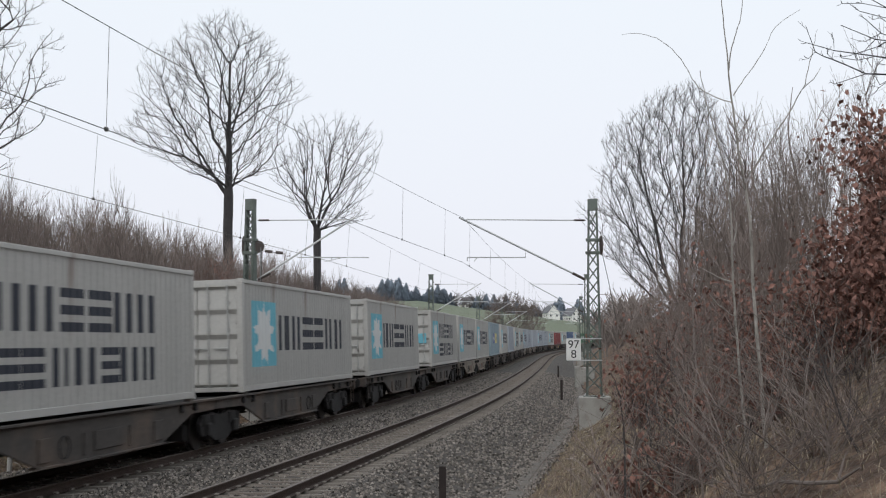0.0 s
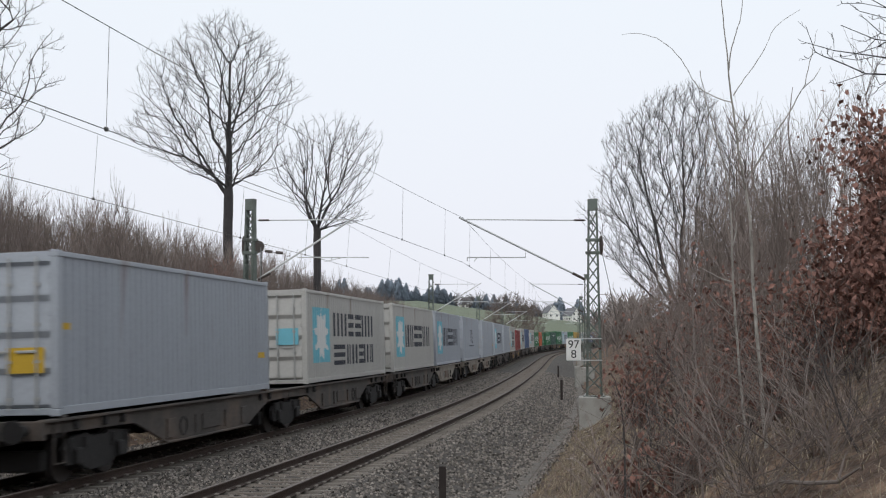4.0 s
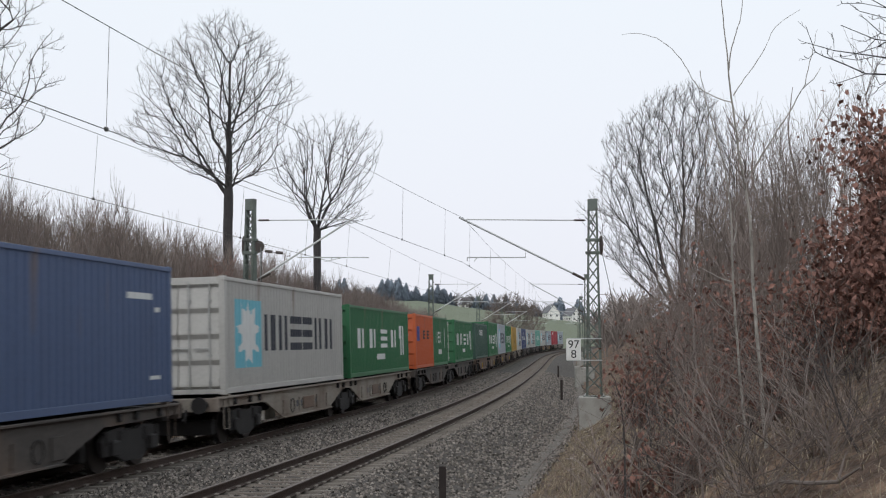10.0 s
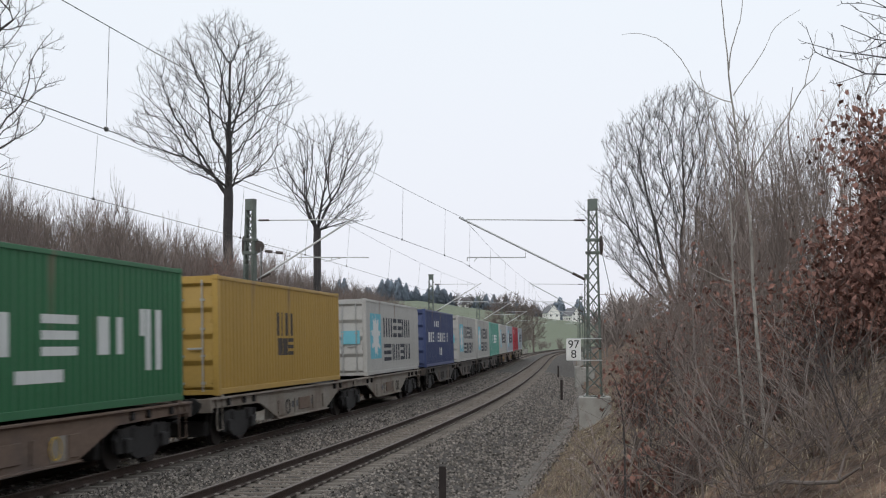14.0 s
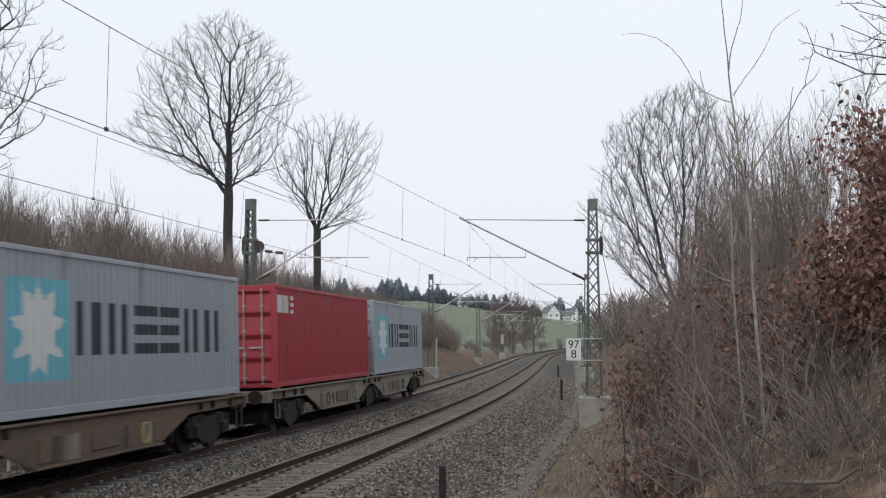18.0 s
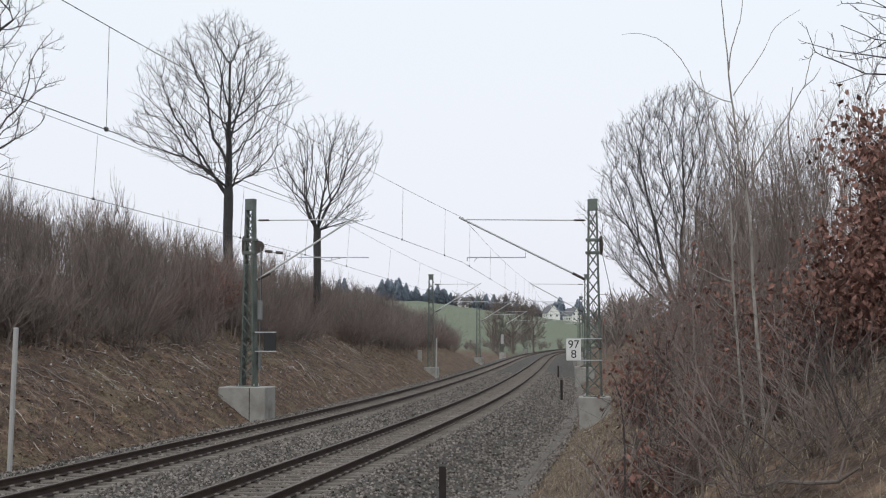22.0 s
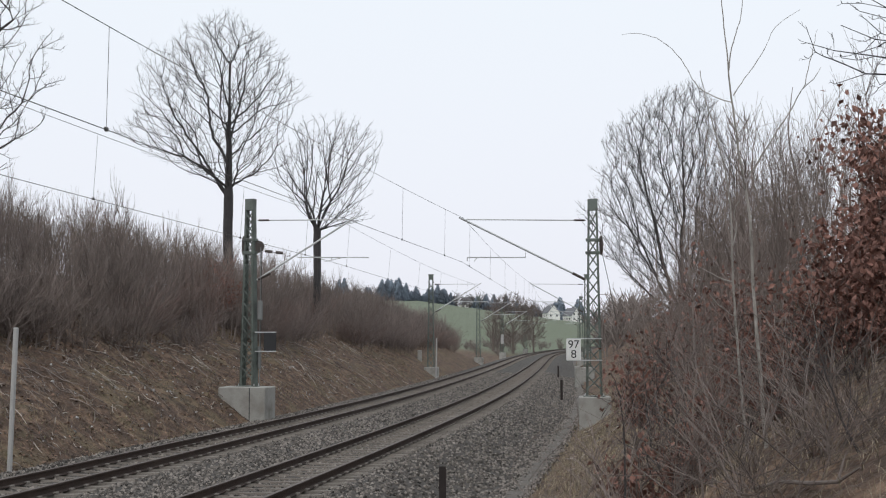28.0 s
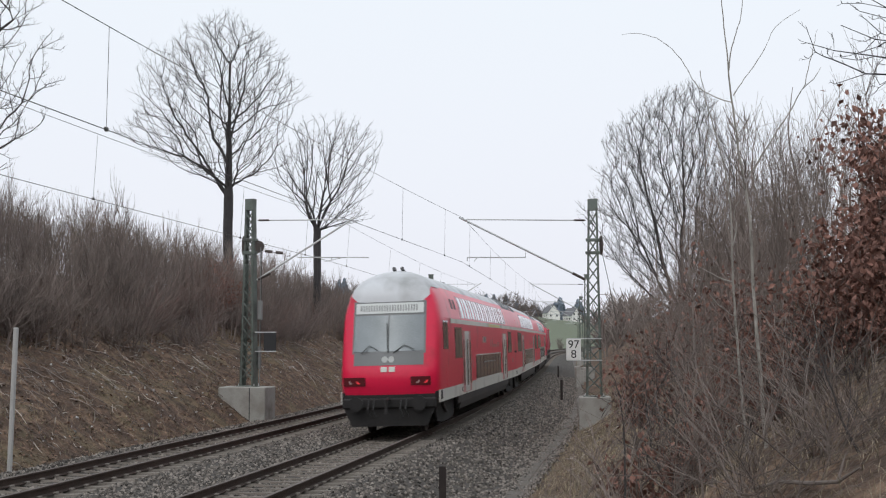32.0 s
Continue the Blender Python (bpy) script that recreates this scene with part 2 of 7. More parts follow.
def ground_height(x, y):
    s, o = to_line(x, y)
    base = rise(s)
    # cross-section: formation, left bank, right bank
    lf = -o
    left = np.interp(lf, [0, 1.7, 2.2, 2.7, 3.8, 6.0, 9.5, 13.0, 20, 60, 400], [-0.75, -0.75, -0.42, -0.12, 0.72, 2.0, 3.7, 4.9, 6.0, 6.5, 6.5])
    ro = o - GAP
    right = np.interp(ro, [0, 3.0, 4.7, 5.2, 6.2, 7.2, 9.0, 12.5, 17, 60, 400], [-0.8, -0.72, -0.62, -0.45, 0.25, 0.9, 2.0, 4.2, 6.2, 7.5, 7.5])
    cut = 1 - smooth(100, 165, s)
    cutr = 1 - smooth(150, 330, s)
    left = np.where(lf > 2.0, -0.7 + (left + 0.7) * (0.22 + 0.78 * cut), left)
    right = np.where(ro > 3.0, -0.7 + (right + 0.7) * (0.25 + 0.75 * cutr), right)
    z = base + np.where(o < GAP / 2, left, right)
    # the hill that closes the valley behind the bend
    crest = np.clip(21.0 - 98.6 * x / np.maximum(y, 250), 9, 23)
    far = crest * np.clip((y - 250) / 470, 0, 1) ** 1.2 * (1 + .25 * smooth(720, 2500, y))
    away = smooth(6, 60, np.minimum(np.abs(o), np.abs(ro)))
    z = z + far * np.where(s < 1250, away, 1)
    rough = 0.10 * wave(x, y, 0.9) + 0.05 * wave(y, x, 2.7) + 0.03 * wave(x + y, y, 6.1)
    edge = smooth(2.4, 4.2, lf) + smooth(5.0, 6.5, ro)
    return z + rough * edge + 0.25 * wave(x, y, 0.17) * smooth(9, 16, np.maximum(lf, ro))


def grid_axis(parts):
    out = []
    for a, b, step in parts:
        out += list(np.arange(a, b, step))
    return np.array(out)


def build_ground():
    xs = grid_axis([(-3000, -400, 260), (-400, -60, 17), (-60, -24, 1.8), (-24, 14, 0.4), (14, 60, 1.6), (60, 400, 15), (400, 3001, 260)])
    ys = grid_axis([(-1500, -100, 140), (-100, -4, 6), (-4, 8, 0.6), (8, 70, 0.45), (70, 130, 0.9), (130, 300, 2.5), (300, 900, 12), (900, 4800, 200)])
    X, Y = np.meshgrid(xs, ys)
    Z = ground_height(X, Y)
    n, m = len(ys), len(xs)
    idx = np.arange(n * m).reshape(n, m)
    quads = np.stack([idx[:-1, :-1], idx[:-1, 1:], idx[1:, 1:], idx[1:, :-1]], -1).reshape(-1, 4)
    me = bpy.data.meshes.new("ground")
    me.from_pydata(np.stack([X, Y, Z], -1).reshape(-1, 3).tolist(), [], quads.tolist())
    me.polygons.foreach_set("use_smooth", [True] * len(me.polygons))
    me.materials.append(GROUND)
    ob = new("ground", me)
    tagged(ob, "brown leaf-strewn railway cutting with green fields beyond", "ground", kind="structure")


def ground_material():
    """Soil, litter and dry grass on the banks, meadow greyed with painted mist on the far hill."""
    m = mat("cutting_and_meadow", (0.12, 0.09, 0.065), 0.95, 0, 0.45, 2.2, 1.0, 11)
    [k for k in m.node_tree.nodes if k.type == "BUMP"][0].inputs["Distance"].default_value = 0.09
    n, l = m.node_tree.nodes, m.node_tree.links
    hsv = [k for k in n if k.type == "HUE_SAT"][0]
    geo, sep = n.new("ShaderNodeNewGeometry"), n.new("ShaderNodeSeparateXYZ")
    l.new(geo.outputs["Position"], sep.inputs[0])
    no = n.new("ShaderNodeTexNoise")
    no.inputs["Scale"].default_value, no.inputs["Detail"].default_value, no.inputs["Roughness"].default_value = 2.0, 12, 0.68
    l.new(geo.outputs["Position"], no.inputs["Vector"])
    ramp = n.new("ShaderNodeValToRGB")
    e = ramp.color_ramp.elements
    e[0].position, e[0].color = 0.30, (0.034, 0.022, 0.017, 1)
    e[1].position, e[1].color = 0.72, (0.252, 0.166, 0.110, 1)
    mid = e.new(0.5)
    mid.color = (0.108, 0.067, 0.046, 1)
    l.new(no.outputs["Fac"], ramp.inputs[0])
    patch, pr, moss = n.new("ShaderNodeTexNoise"), n.new("ShaderNodeValToRGB"), n.new("ShaderNodeMix")
    patch.inputs["Scale"].default_value, patch.inputs["Detail"].default_value, patch.inputs["Roughness"].default_value = .55, 6, .62
    l.new(geo.outputs["Position"], patch.inputs["Vector"])
    pr.color_ramp.elements[0].position, pr.color_ramp.elements[1].position = .50, .62
    pr.color_ramp.elements[1].color = (.38, .38, .38, 1)
    l.new(patch.outputs["Fac"], pr.inputs[0])
    moss.data_type = "RGBA"
    moss.inputs[7].default_value = (0.150, 0.128, 0.066, 1)
    l.new(pr.outputs[0], moss.inputs[0])
    l.new(ramp.outputs[0], moss.inputs[6])
    field = n.new("ShaderNodeMapRange")
    field.inputs[1].default_value, field.inputs[2].default_value = 210, 260
    l.new(sep.outputs["Y"], field.inputs[0])
    mix = n.new("ShaderNodeMix")
    mix.data_type = "RGBA"
    # meadow green dulled towards grey, so mist is part of the colour
    mix.inputs[7].default_value = (0.142, 0.162, 0.108, 1)
    l.new(field.outputs[0], mix.inputs[0])
    l.new(moss.outputs[2], mix.inputs[6])
    l.new(mix.outputs[2], hsv.inputs["Color"])
    return m


GROUND = ground_material()
build_ground()


def sweep(profile, svals, closed=True, lift=None):
    """Sweep a cross-section [(offset, height)] along the line."""
    V, F = [], []
    n = len(profile)
    offs = np.array([p[0] for p in profile])
    for s in svals:
        x, y = on_line(s, offs)
        z = rise(s)
        V += [(float(x[i]), float(y[i]), float(z + profile[i][1])) for i in range(n)]
    for i in range(len(svals) - 1):
        for k in range(n if closed else n - 1):
            j = (k + 1) % n
            F.append((i * n + k, i * n + n + k, i * n + n + j, i * n + j))
    return V, F


LINE_STEPS = list(np.arange(-1150, -100, 50)) + list(np.arange(-100, -14, 4)) + list(np.arange(-14, 130, 0.75)) + list(np.arange(130, 300, 2.5)) + list(np.arange(300, 1250, 10))


def build_track(off, label):
    track = empty("railway_track")
    tagged(track, label, "railway track", kind="structure")
    for side, lift in ((-0.7525, 0.0), (0.7525, CANT)):
        c = off + side
        prof = [(c - .075, lift - .172), (c + .075, lift - .172), (c + .075, lift - .16), (c + .012, lift - .135), (c + .010, lift - .05), (c + .036, lift - .038),
                (c + .036, lift - .006), (c + .028, lift), (c - .028, lift), (c - .036, lift - .006), (c - .036, lift - .038), (c - .010, lift - .05), (c - .012, lift - .135), (c - .075, lift - .16)]
        ob = part("rail", sweep(prof, LINE_STEPS), [RAIL_SIDE, RAIL_TOP], track)
        n = len(prof)
        ob.data.polygons.foreach_set("material_index", [1 if i % n in (6, 7, 8) else 0 for i in range(len(ob.data.polygons))])
    # sleepers: a waisted concrete beam with rail seats
    half = [(-1.3, -0.10), (-0.55, -0.09), (-0.35, -0.075), (0.35, -0.075), (0.55, -0.09), (1.3, -0.10)]
    lower = [(x, -y) for x, y in reversed(half)]
    ring = half + lower
    top = [(x, y * 0.7) for x, y in ring]
    tz = [-0.175 if abs(x) > 0.5 else -0.20 for x, y in top]
    V = [(x, y, -0.36) for x, y in ring] + [(x, y, tz[i]) for i, (x, y) in enumerate(top)]
    n = len(ring)
    F = [tuple(range(n, 2 * n))] + [(i, (i + 1) % n, n + (i + 1) % n, n + i) for i in range(n)]
    clips = [box(c - .11 + d, c - .04 + d, -.06, .06, -.176, -.135, .008) for c in (-0.7525, 0.7525) for d in (0, 0.15)]
    mesh = part("sleeper", join((V, F), *clips), SLEEPER, track)
    me = mesh.data
    first = True
    rest = []
    svals = np.arange(-13, 330, 0.6)
    for s in svals:
        m = line_pose(s - 0.3, s + 0.3, off)
        if s < 95:
            ob = mesh if first else part("sleeper", me, None, track)
            first = False
            ob.matrix_world = m
        else:
            rest.append(([tuple(m @ Vector(p)) for p in V], F))
    part("far_sleepers", join(*rest), SLEEPER, track)["kind"] = "stuff"
    return track


def build_ballast():
    prof = [(-3.3, -0.78), (-2.75, -0.45), (-2.15, -0.20), (-1.2, -0.185), (-0.9, -0.205), (-0.5, -0.215), (0.5, -0.205), (0.95, -0.19), (1.2, -0.165), (2.13, -0.17), (GAP - 1.2, -0.175), (GAP - .95, -0.2), (GAP - .5, -0.215),
            (GAP + .5, -0.205), (GAP + .95, -0.185), (GAP + 1.2, -0.155), (GAP + 2.0, -0.17), (GAP + 2.9, -0.48), (GAP + 3.6, -0.58), (GAP + 4.45, -0.60)]
    fine = []
    for a, b in zip(prof[:-1], prof[1:]):
        k = max(1, int((b[0] - a[0]) / 0.16))
        fine += [(a[0] + (b[0] - a[0]) * i / k, a[1] + (b[1] - a[1]) * i / k) for i in range(k)]
    fine.append(prof[-1])
    st = list(np.arange(-1150, -100, 50)) + list(np.arange(-100, -14, 4)) + list(np.arange(-14, 60, 0.2)) + list(np.arange(60, 130, 0.75)) + list(np.arange(130, 300, 3)) + list(np.arange(300, 1250, 10))
    V, F = sweep(fine, st, closed=False)
    rng = np.random.default_rng(3)
    V = np.array(V)
    V[:, 2] += rng.uniform(-.025, .02, len(V))
    ob = part("ballast", (V.tolist(), [tuple(reversed(f)) for f in F]), BALLAST)
    tagged(ob, "grey-brown crushed stone ballast under two tracks", "ballast", kind="structure")
    # loose stones on it
    N = 84000
    s = -11 + 96 * rng.random(N) ** 1.7
    o = rng.uniform(-3.0, GAP + 4.4, N)
    z = np.interp(o, [p[0] for p in prof], [p[1] for p in prof]) + rise(s) + 0.004
    clear = np.ones(N, bool)
    for c in (0, GAP):
        on_sleeper = (np.abs(o - c) < 1.12) & (np.abs(((s + 13) / 0.6 + 0.5) % 1 - 0.5) < 0.17)
        clear &= ~on_sleeper & ~((np.abs(np.abs(o - c) - .7525) < 0.1))
        z = np.where(np.abs(o - c) < 1.1, z - 0.012, z)
    s, o, z = s[clear], o[clear], z[clear]
    # spilt along the edges of the cable duct
    k = 5200
    s = np.concatenate([s, -11 + 70 * rng.random(k) ** 1.6])
    o = np.concatenate([o, GAP + 4.25 + np.where(rng.random(k) < .5, -.2, .22) + rng.normal(0, .07, k)])
    z = np.concatenate([z, rise(s[-k:]) - .575])
    x, y = on_line(s, o)
    N = len(s)
    r = rng.uniform(0.026, 0.058, N)
    base = np.array([(1, 0, 0), (-.5, .87, .1), (-.5, -.87, -.1), (0.2, 0.1, .85), (-.1, .1, -.7)])
    faces = np.array([(0, 1, 3), (1, 2, 3), (2, 0, 3), (1, 0, 4), (2, 1, 4), (0, 2, 4)])
    a, b = rng.uniform(0, 6.28, N), rng.uniform(-.7, .7, N)
    P = base[None] * rng.uniform(.7, 1.3, (N, 5, 3)) * r[:, None, None]
    ca, sa, cb, sb = np.cos(a)[:, None], np.sin(a)[:, None], np.cos(b)[:, None], np.sin(b)[:, None]
    px, py, pz = P[..., 0], P[..., 1], P[..., 2]
    py, pz = py * cb - pz * sb, py * sb + pz * cb
    px, py = px * ca - py * sa, px * sa + py * ca
    V = np.stack([px + x[:, None], py + y[:, None], pz + z[:, None]], -1).reshape(-1, 3)
    F = (faces[None] + 5 * np.arange(N)[:, None, None]).reshape(-1, 3)
    st = part("ballast_stones", (V.tolist(), F.tolist()), STONE)
    tagged(st, "loose angular grey ballast stones between the rails", "stones", kind="stuff")


build_ballast()
build_track(0.0, "double rails on concrete sleepers, used by the goods train")
build_track(GAP, "double rails on concrete sleepers, used by the passenger train")


# ---- masts, wires and line-side things ----
def s_at_y(y, off):
    ss = np.arange(-200, 700, 0.25)
    _, yy = on_line(ss, off)
    return float(np.interp(y, yy, ss))


LEFT_OFF, RIGHT_OFF = -2.9, GAP + 5.3
MAST_Y = [-4.5, 44.5, 95.5, 145, 194, 245]
MAST_TOP = 7.76


def lattice_mast(x, y, foot, top, near, label, inward, turn=-8, d0=.09, d1=.09):
    """Two channel legs laced with flats, on a concrete block. inward: +1 when the track lies towards +x."""
    mast = empty("catenary_mast", pose(x, y, foot, 0, 0, turn))
    tagged(mast, label, "mast", group="catenary masts")
    h = top - foot
    b0, b1 = 0.30, 0.17
    for sx in (-1, 1):
        prof = lambda d, w: [(sx * w, -d), (sx * (w - .03), -d), (sx * (w - .03), d), (sx * w, d)]
        lo, hi = prof(d0, b0), prof(d1, b1)
        V = [(p[0], p[1], 0) for p in lo] + [(p[0], p[1], h) for p in hi]
        F = [(3, 2, 1, 0), (4, 5, 6, 7), (0, 1, 5, 4), (1, 2, 6, 5), (2, 3, 7, 6), (3, 0, 4, 7)]
        flange = []
        for sy in (-1, 1):
            y0, y1 = sy * d0, sy * d1
            W = [(sx * b0, y0, 0), (sx * (b0 - .09), y0, 0), (sx * (b0 - .09), y0 - sy * .012, 0), (sx * b0, y0 - sy * .012, 0),
                 (sx * b1, y1, h), (sx * (b1 - .07), y1, h), (sx * (b1 - .07), y1 - sy * .012, h), (sx * b1, y1 - sy * .012, h)]
            flange.append((W, F))
        part("leg", join((V, F), *flange), MAST, mast)
    if near:
        n = 13
        zs = [0.25 + (h - 0.75) * (1 - (1 - i / n) ** 1.0) for i in range(n + 1)]
        for i in range(n):
            za, zb = zs[i], zs[i + 1]
            wa, wb = b0 + (b1 - b0) * za / h - .04, b0 + (b1 - b0) * zb / h - .04
            for sy in (-1, 1):
                for sx in ((-1, 1) if i % 1 == 0 else (1,)):
                    gap = .004 if sx > 0 else -.007
                    ya, yb = sy * (d0 + (d1 - d0) * za / h + gap), sy * (d0 + (d1 - d0) * zb / h + gap)
                    part("lacing_bar", rod((-sx * wa, ya, za), (sx * wb, yb, zb), 0.022, 4), MAST, mast)
    else:
        lines = []
        n = 12
        for i in range(n):
            za, zb = h * i / n, h * (i + 1) / n
            for sx in (-1, 1):
                lines.append([(-sx * .22, 0, za, .025), (sx * .22, 0, zb, .025)])
        part("lacing", tubes(lines, 4), MAST, mast)["kind"] = "stuff"
    part("head_plate", box(-b1 - .01, b1 + .01, -d1 - .015, d1 + .015, h - .42, h, .01), MAST, mast)
    if near:
        part("base_plate", box(-.4, .4, -.22, .22, 0, .03, .005), MAST, mast)
        for dx in (-.33, .33):
            for dy in (-.15, .15):
                part("bolt", tubes([[(dx, dy, .03, .02), (dx, dy, .1, .02)]], 6), GALV, mast)
        # tensioning gear and fittings
        part("clamp", box(-.26, .26, -.13, .13, h - 1.55, h - 1.45, .01), MAST, mast)
        part("clamp", box(-.27, .27, -.13, .13, h - 2.02, h - 1.92, .01), MAST, mast)
        part("insulator", tubes([[(-inward * .3, .02, h - 1.35, .03), (-inward * .3, .02, h - 1.5, .07), (-inward * .3, .02, h - 1.9, .07), (-inward * .3, .02, h - 2.05, .03)]], 8), INSULATOR, mast)
    return mast


def foundation(x, y, z0, z1, w, d, rz, label):
    ob = part("mast_foundation", join(box(-w / 2, w / 2, -d / 2, d / 2, z0, z1, 0.03)), CONCRETE)
    ob.matrix_world = pose(x, y, 0, 0, 0, rz)
    tagged(ob, label, "foundation", group="mast foundations")
    return ob


def cantilever(s, off, mast_xy, foot, side, first=False):
    """Bracket arm that carries the wires over a track. side: +1 when the mast stands left of its track."""
    mx, my = mast_xy
    z = float(rise(s))
    stag = 0.62 if side < 0 else 0.30
    drift = (-1.32 if side < 0 else -0.75) if first else (-0.03 if side < 0 else -0.12)
    more = 0.0 if side < 0 else 0.55
    wx, wy = on_line(s, off + stag)
    wx, wy = float(wx), float(wy)
    d = Vector((wx - mx, wy - my, 0))
    u = d.normalized()
    def at(k, h):
        p = Vector((mx, my, 0)) + u * k
        return (p.x, p.y, h + z)
    L = d.length
    arm = empty("cantilever", pose(mx, my, 0))
    tagged(arm, "galvanised bracket arm with brown insulators on a mast", "cantilever", group="catenary cantilevers")
    back = arm.matrix_world.inverted()
    def put(name, a, b, r, material, sides=8):
        part(name, rod(back @ Vector(a), back @ Vector(b), r, sides), material, arm)
    put("top_tube", at(.25, 6.98), at(L - .1 + more, 7.0), .022, GALV)
    put("insulator", at(.3, 6.98), at(.68, 6.983), .036, INSULATOR)
    put("strut_tube", at(.25, 4.8), at(L + .15 + more, 7.08), .035, GALV)
    put("insulator", at(.3, 4.82), at(.75, 5.05), .05, INSULATOR)
    k = L * 0.52 if side < 0 else L * 0.55
    hh = 4.8 + (7.08 - 4.8) * (k - .25) / (L - .1)
    put("registration_tube", at(L - .15 if side < 0 else k, 5.62), at(k if side < 0 else L + 1.2, 5.62), .02, GALV)
    put("drop_rod", at(L - .15, 5.62), at(L - .15, 5.5), .015, GALV)
    put("steady_arm", at(L - .15 + .35 * side, 5.6), at(L - .4, 5.47), .012, GALV)
    put("hanger", at(k, 5.62), at(k, hh), .006, CABLE, 5)
    cx, cy = on_line(s, off + stag + drift)
    mx2, my2 = on_line(s, off + stag + (drift if first else 0))
    extra = (.30, .30) if first and side > 0 else (.13, .03) if first else (0, 0)
    return (float(mx2), float(my2), 7.06 + z + extra[0]), (float(cx), float(cy), 5.45 + z + extra[1])


def build_masts():
    carry = {0: [], 1: []}
    for i, y in enumerate(MAST_Y):
        for side, off, tr in ((1, LEFT_OFF, 0.0), (-1, RIGHT_OFF, GAP)):
            s = s_at_y(y, off)
            if side < 0 and i > 1:
                off -= 0.4
            x, yy = on_line(s, off)
            x, yy = float(x), float(yy)
            if i == 1:
                x = -7.02 if side > 0 else 5.46
            near = i == 1
            foot = {1: 0.96, -1: 0.60}[side] if near else float(rise(s)) + 0.55
            top = MAST_TOP + float(rise(s))
            turned = near and side > 0
            lattice_mast(x, yy, foot, top, near, "grey-green lattice steel mast on a concrete block", side, -25 if turned else -8, .15 if turned else .09, .10 if turned else .09)
            if near and side > 0:
                block = foundation(x - .03, yy - .15, -0.75, foot, 1.75, 1.2, -10, "pale weathered concrete mast foundation beside the rails")
                seam = part("joint", box(.28, .31, -.604, -.55, -.7, foot - .02), SIGN_BLACK, block)
                seam.matrix_parent_inverse = Matrix.Identity(4)
            elif near:
                foundation(x + .02, yy, -0.9, foot, 1.15, 1.2, -6, "pale weathered concrete mast foundation among dry weeds")
            else:
                foundation(x + .05, yy, -0.9, foot, 1.0, 1.0, -10, "pale concrete mast foundation on the bank foot")
            carry[0 if side > 0 else 1].append(cantilever(s_at_y(y, tr), tr, (x, yy), foot, side, i == 0))
    for k in (0, 1):
        for (m0, c0), (m1, c1) in zip(carry[k][:-1], carry[k][1:]):
            m0, c0, m1, c1 = Vector(m0), Vector(c0), Vector(m1), Vector(c1)
            run = empty("overhead_line")
            tagged(run, "dark overhead contact wire hung from a carrier cable", "overhead line", group="overhead lines")
            n = 16
            sag = 0.24
            pts = [m0.lerp(m1, i / n) - Vector((0, 0, sag * 4 * (i / n) * (1 - i / n))) for i in range(n + 1)]
            part("carrier_cable", tubes([[(*p, .0062) for p in pts]], 5), CABLE, run)
            part("contact_wire", tubes([[(*c0, .0068), (*c1, .0068)]], 5), CABLE, run)
            for t in (0.05, 0.24, 0.43, 0.615, 0.80, 0.93):
                p = m0.lerp(m1, t) - Vector((0, 0, sag * 4 * t * (1 - t)))
                q = c0.lerp(c1, t)
                part("dropper", rod(p, q, .004, 4), CABLE, run)
                part("clip", box(q.x - .02, q.x + .02, q.y - .04, q.y + .04, q.z - .02, q.z + .03), CABLE, run)


def arc(p, q, bulge, r0, r1, n=9):
    """A bowed twig from p to q."""
    p, q = Vector(p), Vector(q)
    return [(*(p.lerp(q, i / n) + Vector(bulge) * 4 * (i / n) * (1 - i / n)), r0 + (r1 - r0) * i / n) for i in range(n + 1)]


def lettering(text, size, m, material, parent, name="numeral"):
    cu = bpy.data.curves.new(name, "FONT")
    cu.body, cu.size, cu.extrude, cu.align_x, cu.align_y = text, size, 0.002, "CENTER", "CENTER"
    tmp = new(name, cu)
    me = bpy.data.meshes.new_from_object(tmp.evaluated_get(bpy.context.evaluated_depsgraph_get()))
    bpy.data.objects.remove(tmp)
    me.materials.append(material)
    ob = new(name, me)
    ob.parent = parent
    ob.matrix_local = m
    return ob


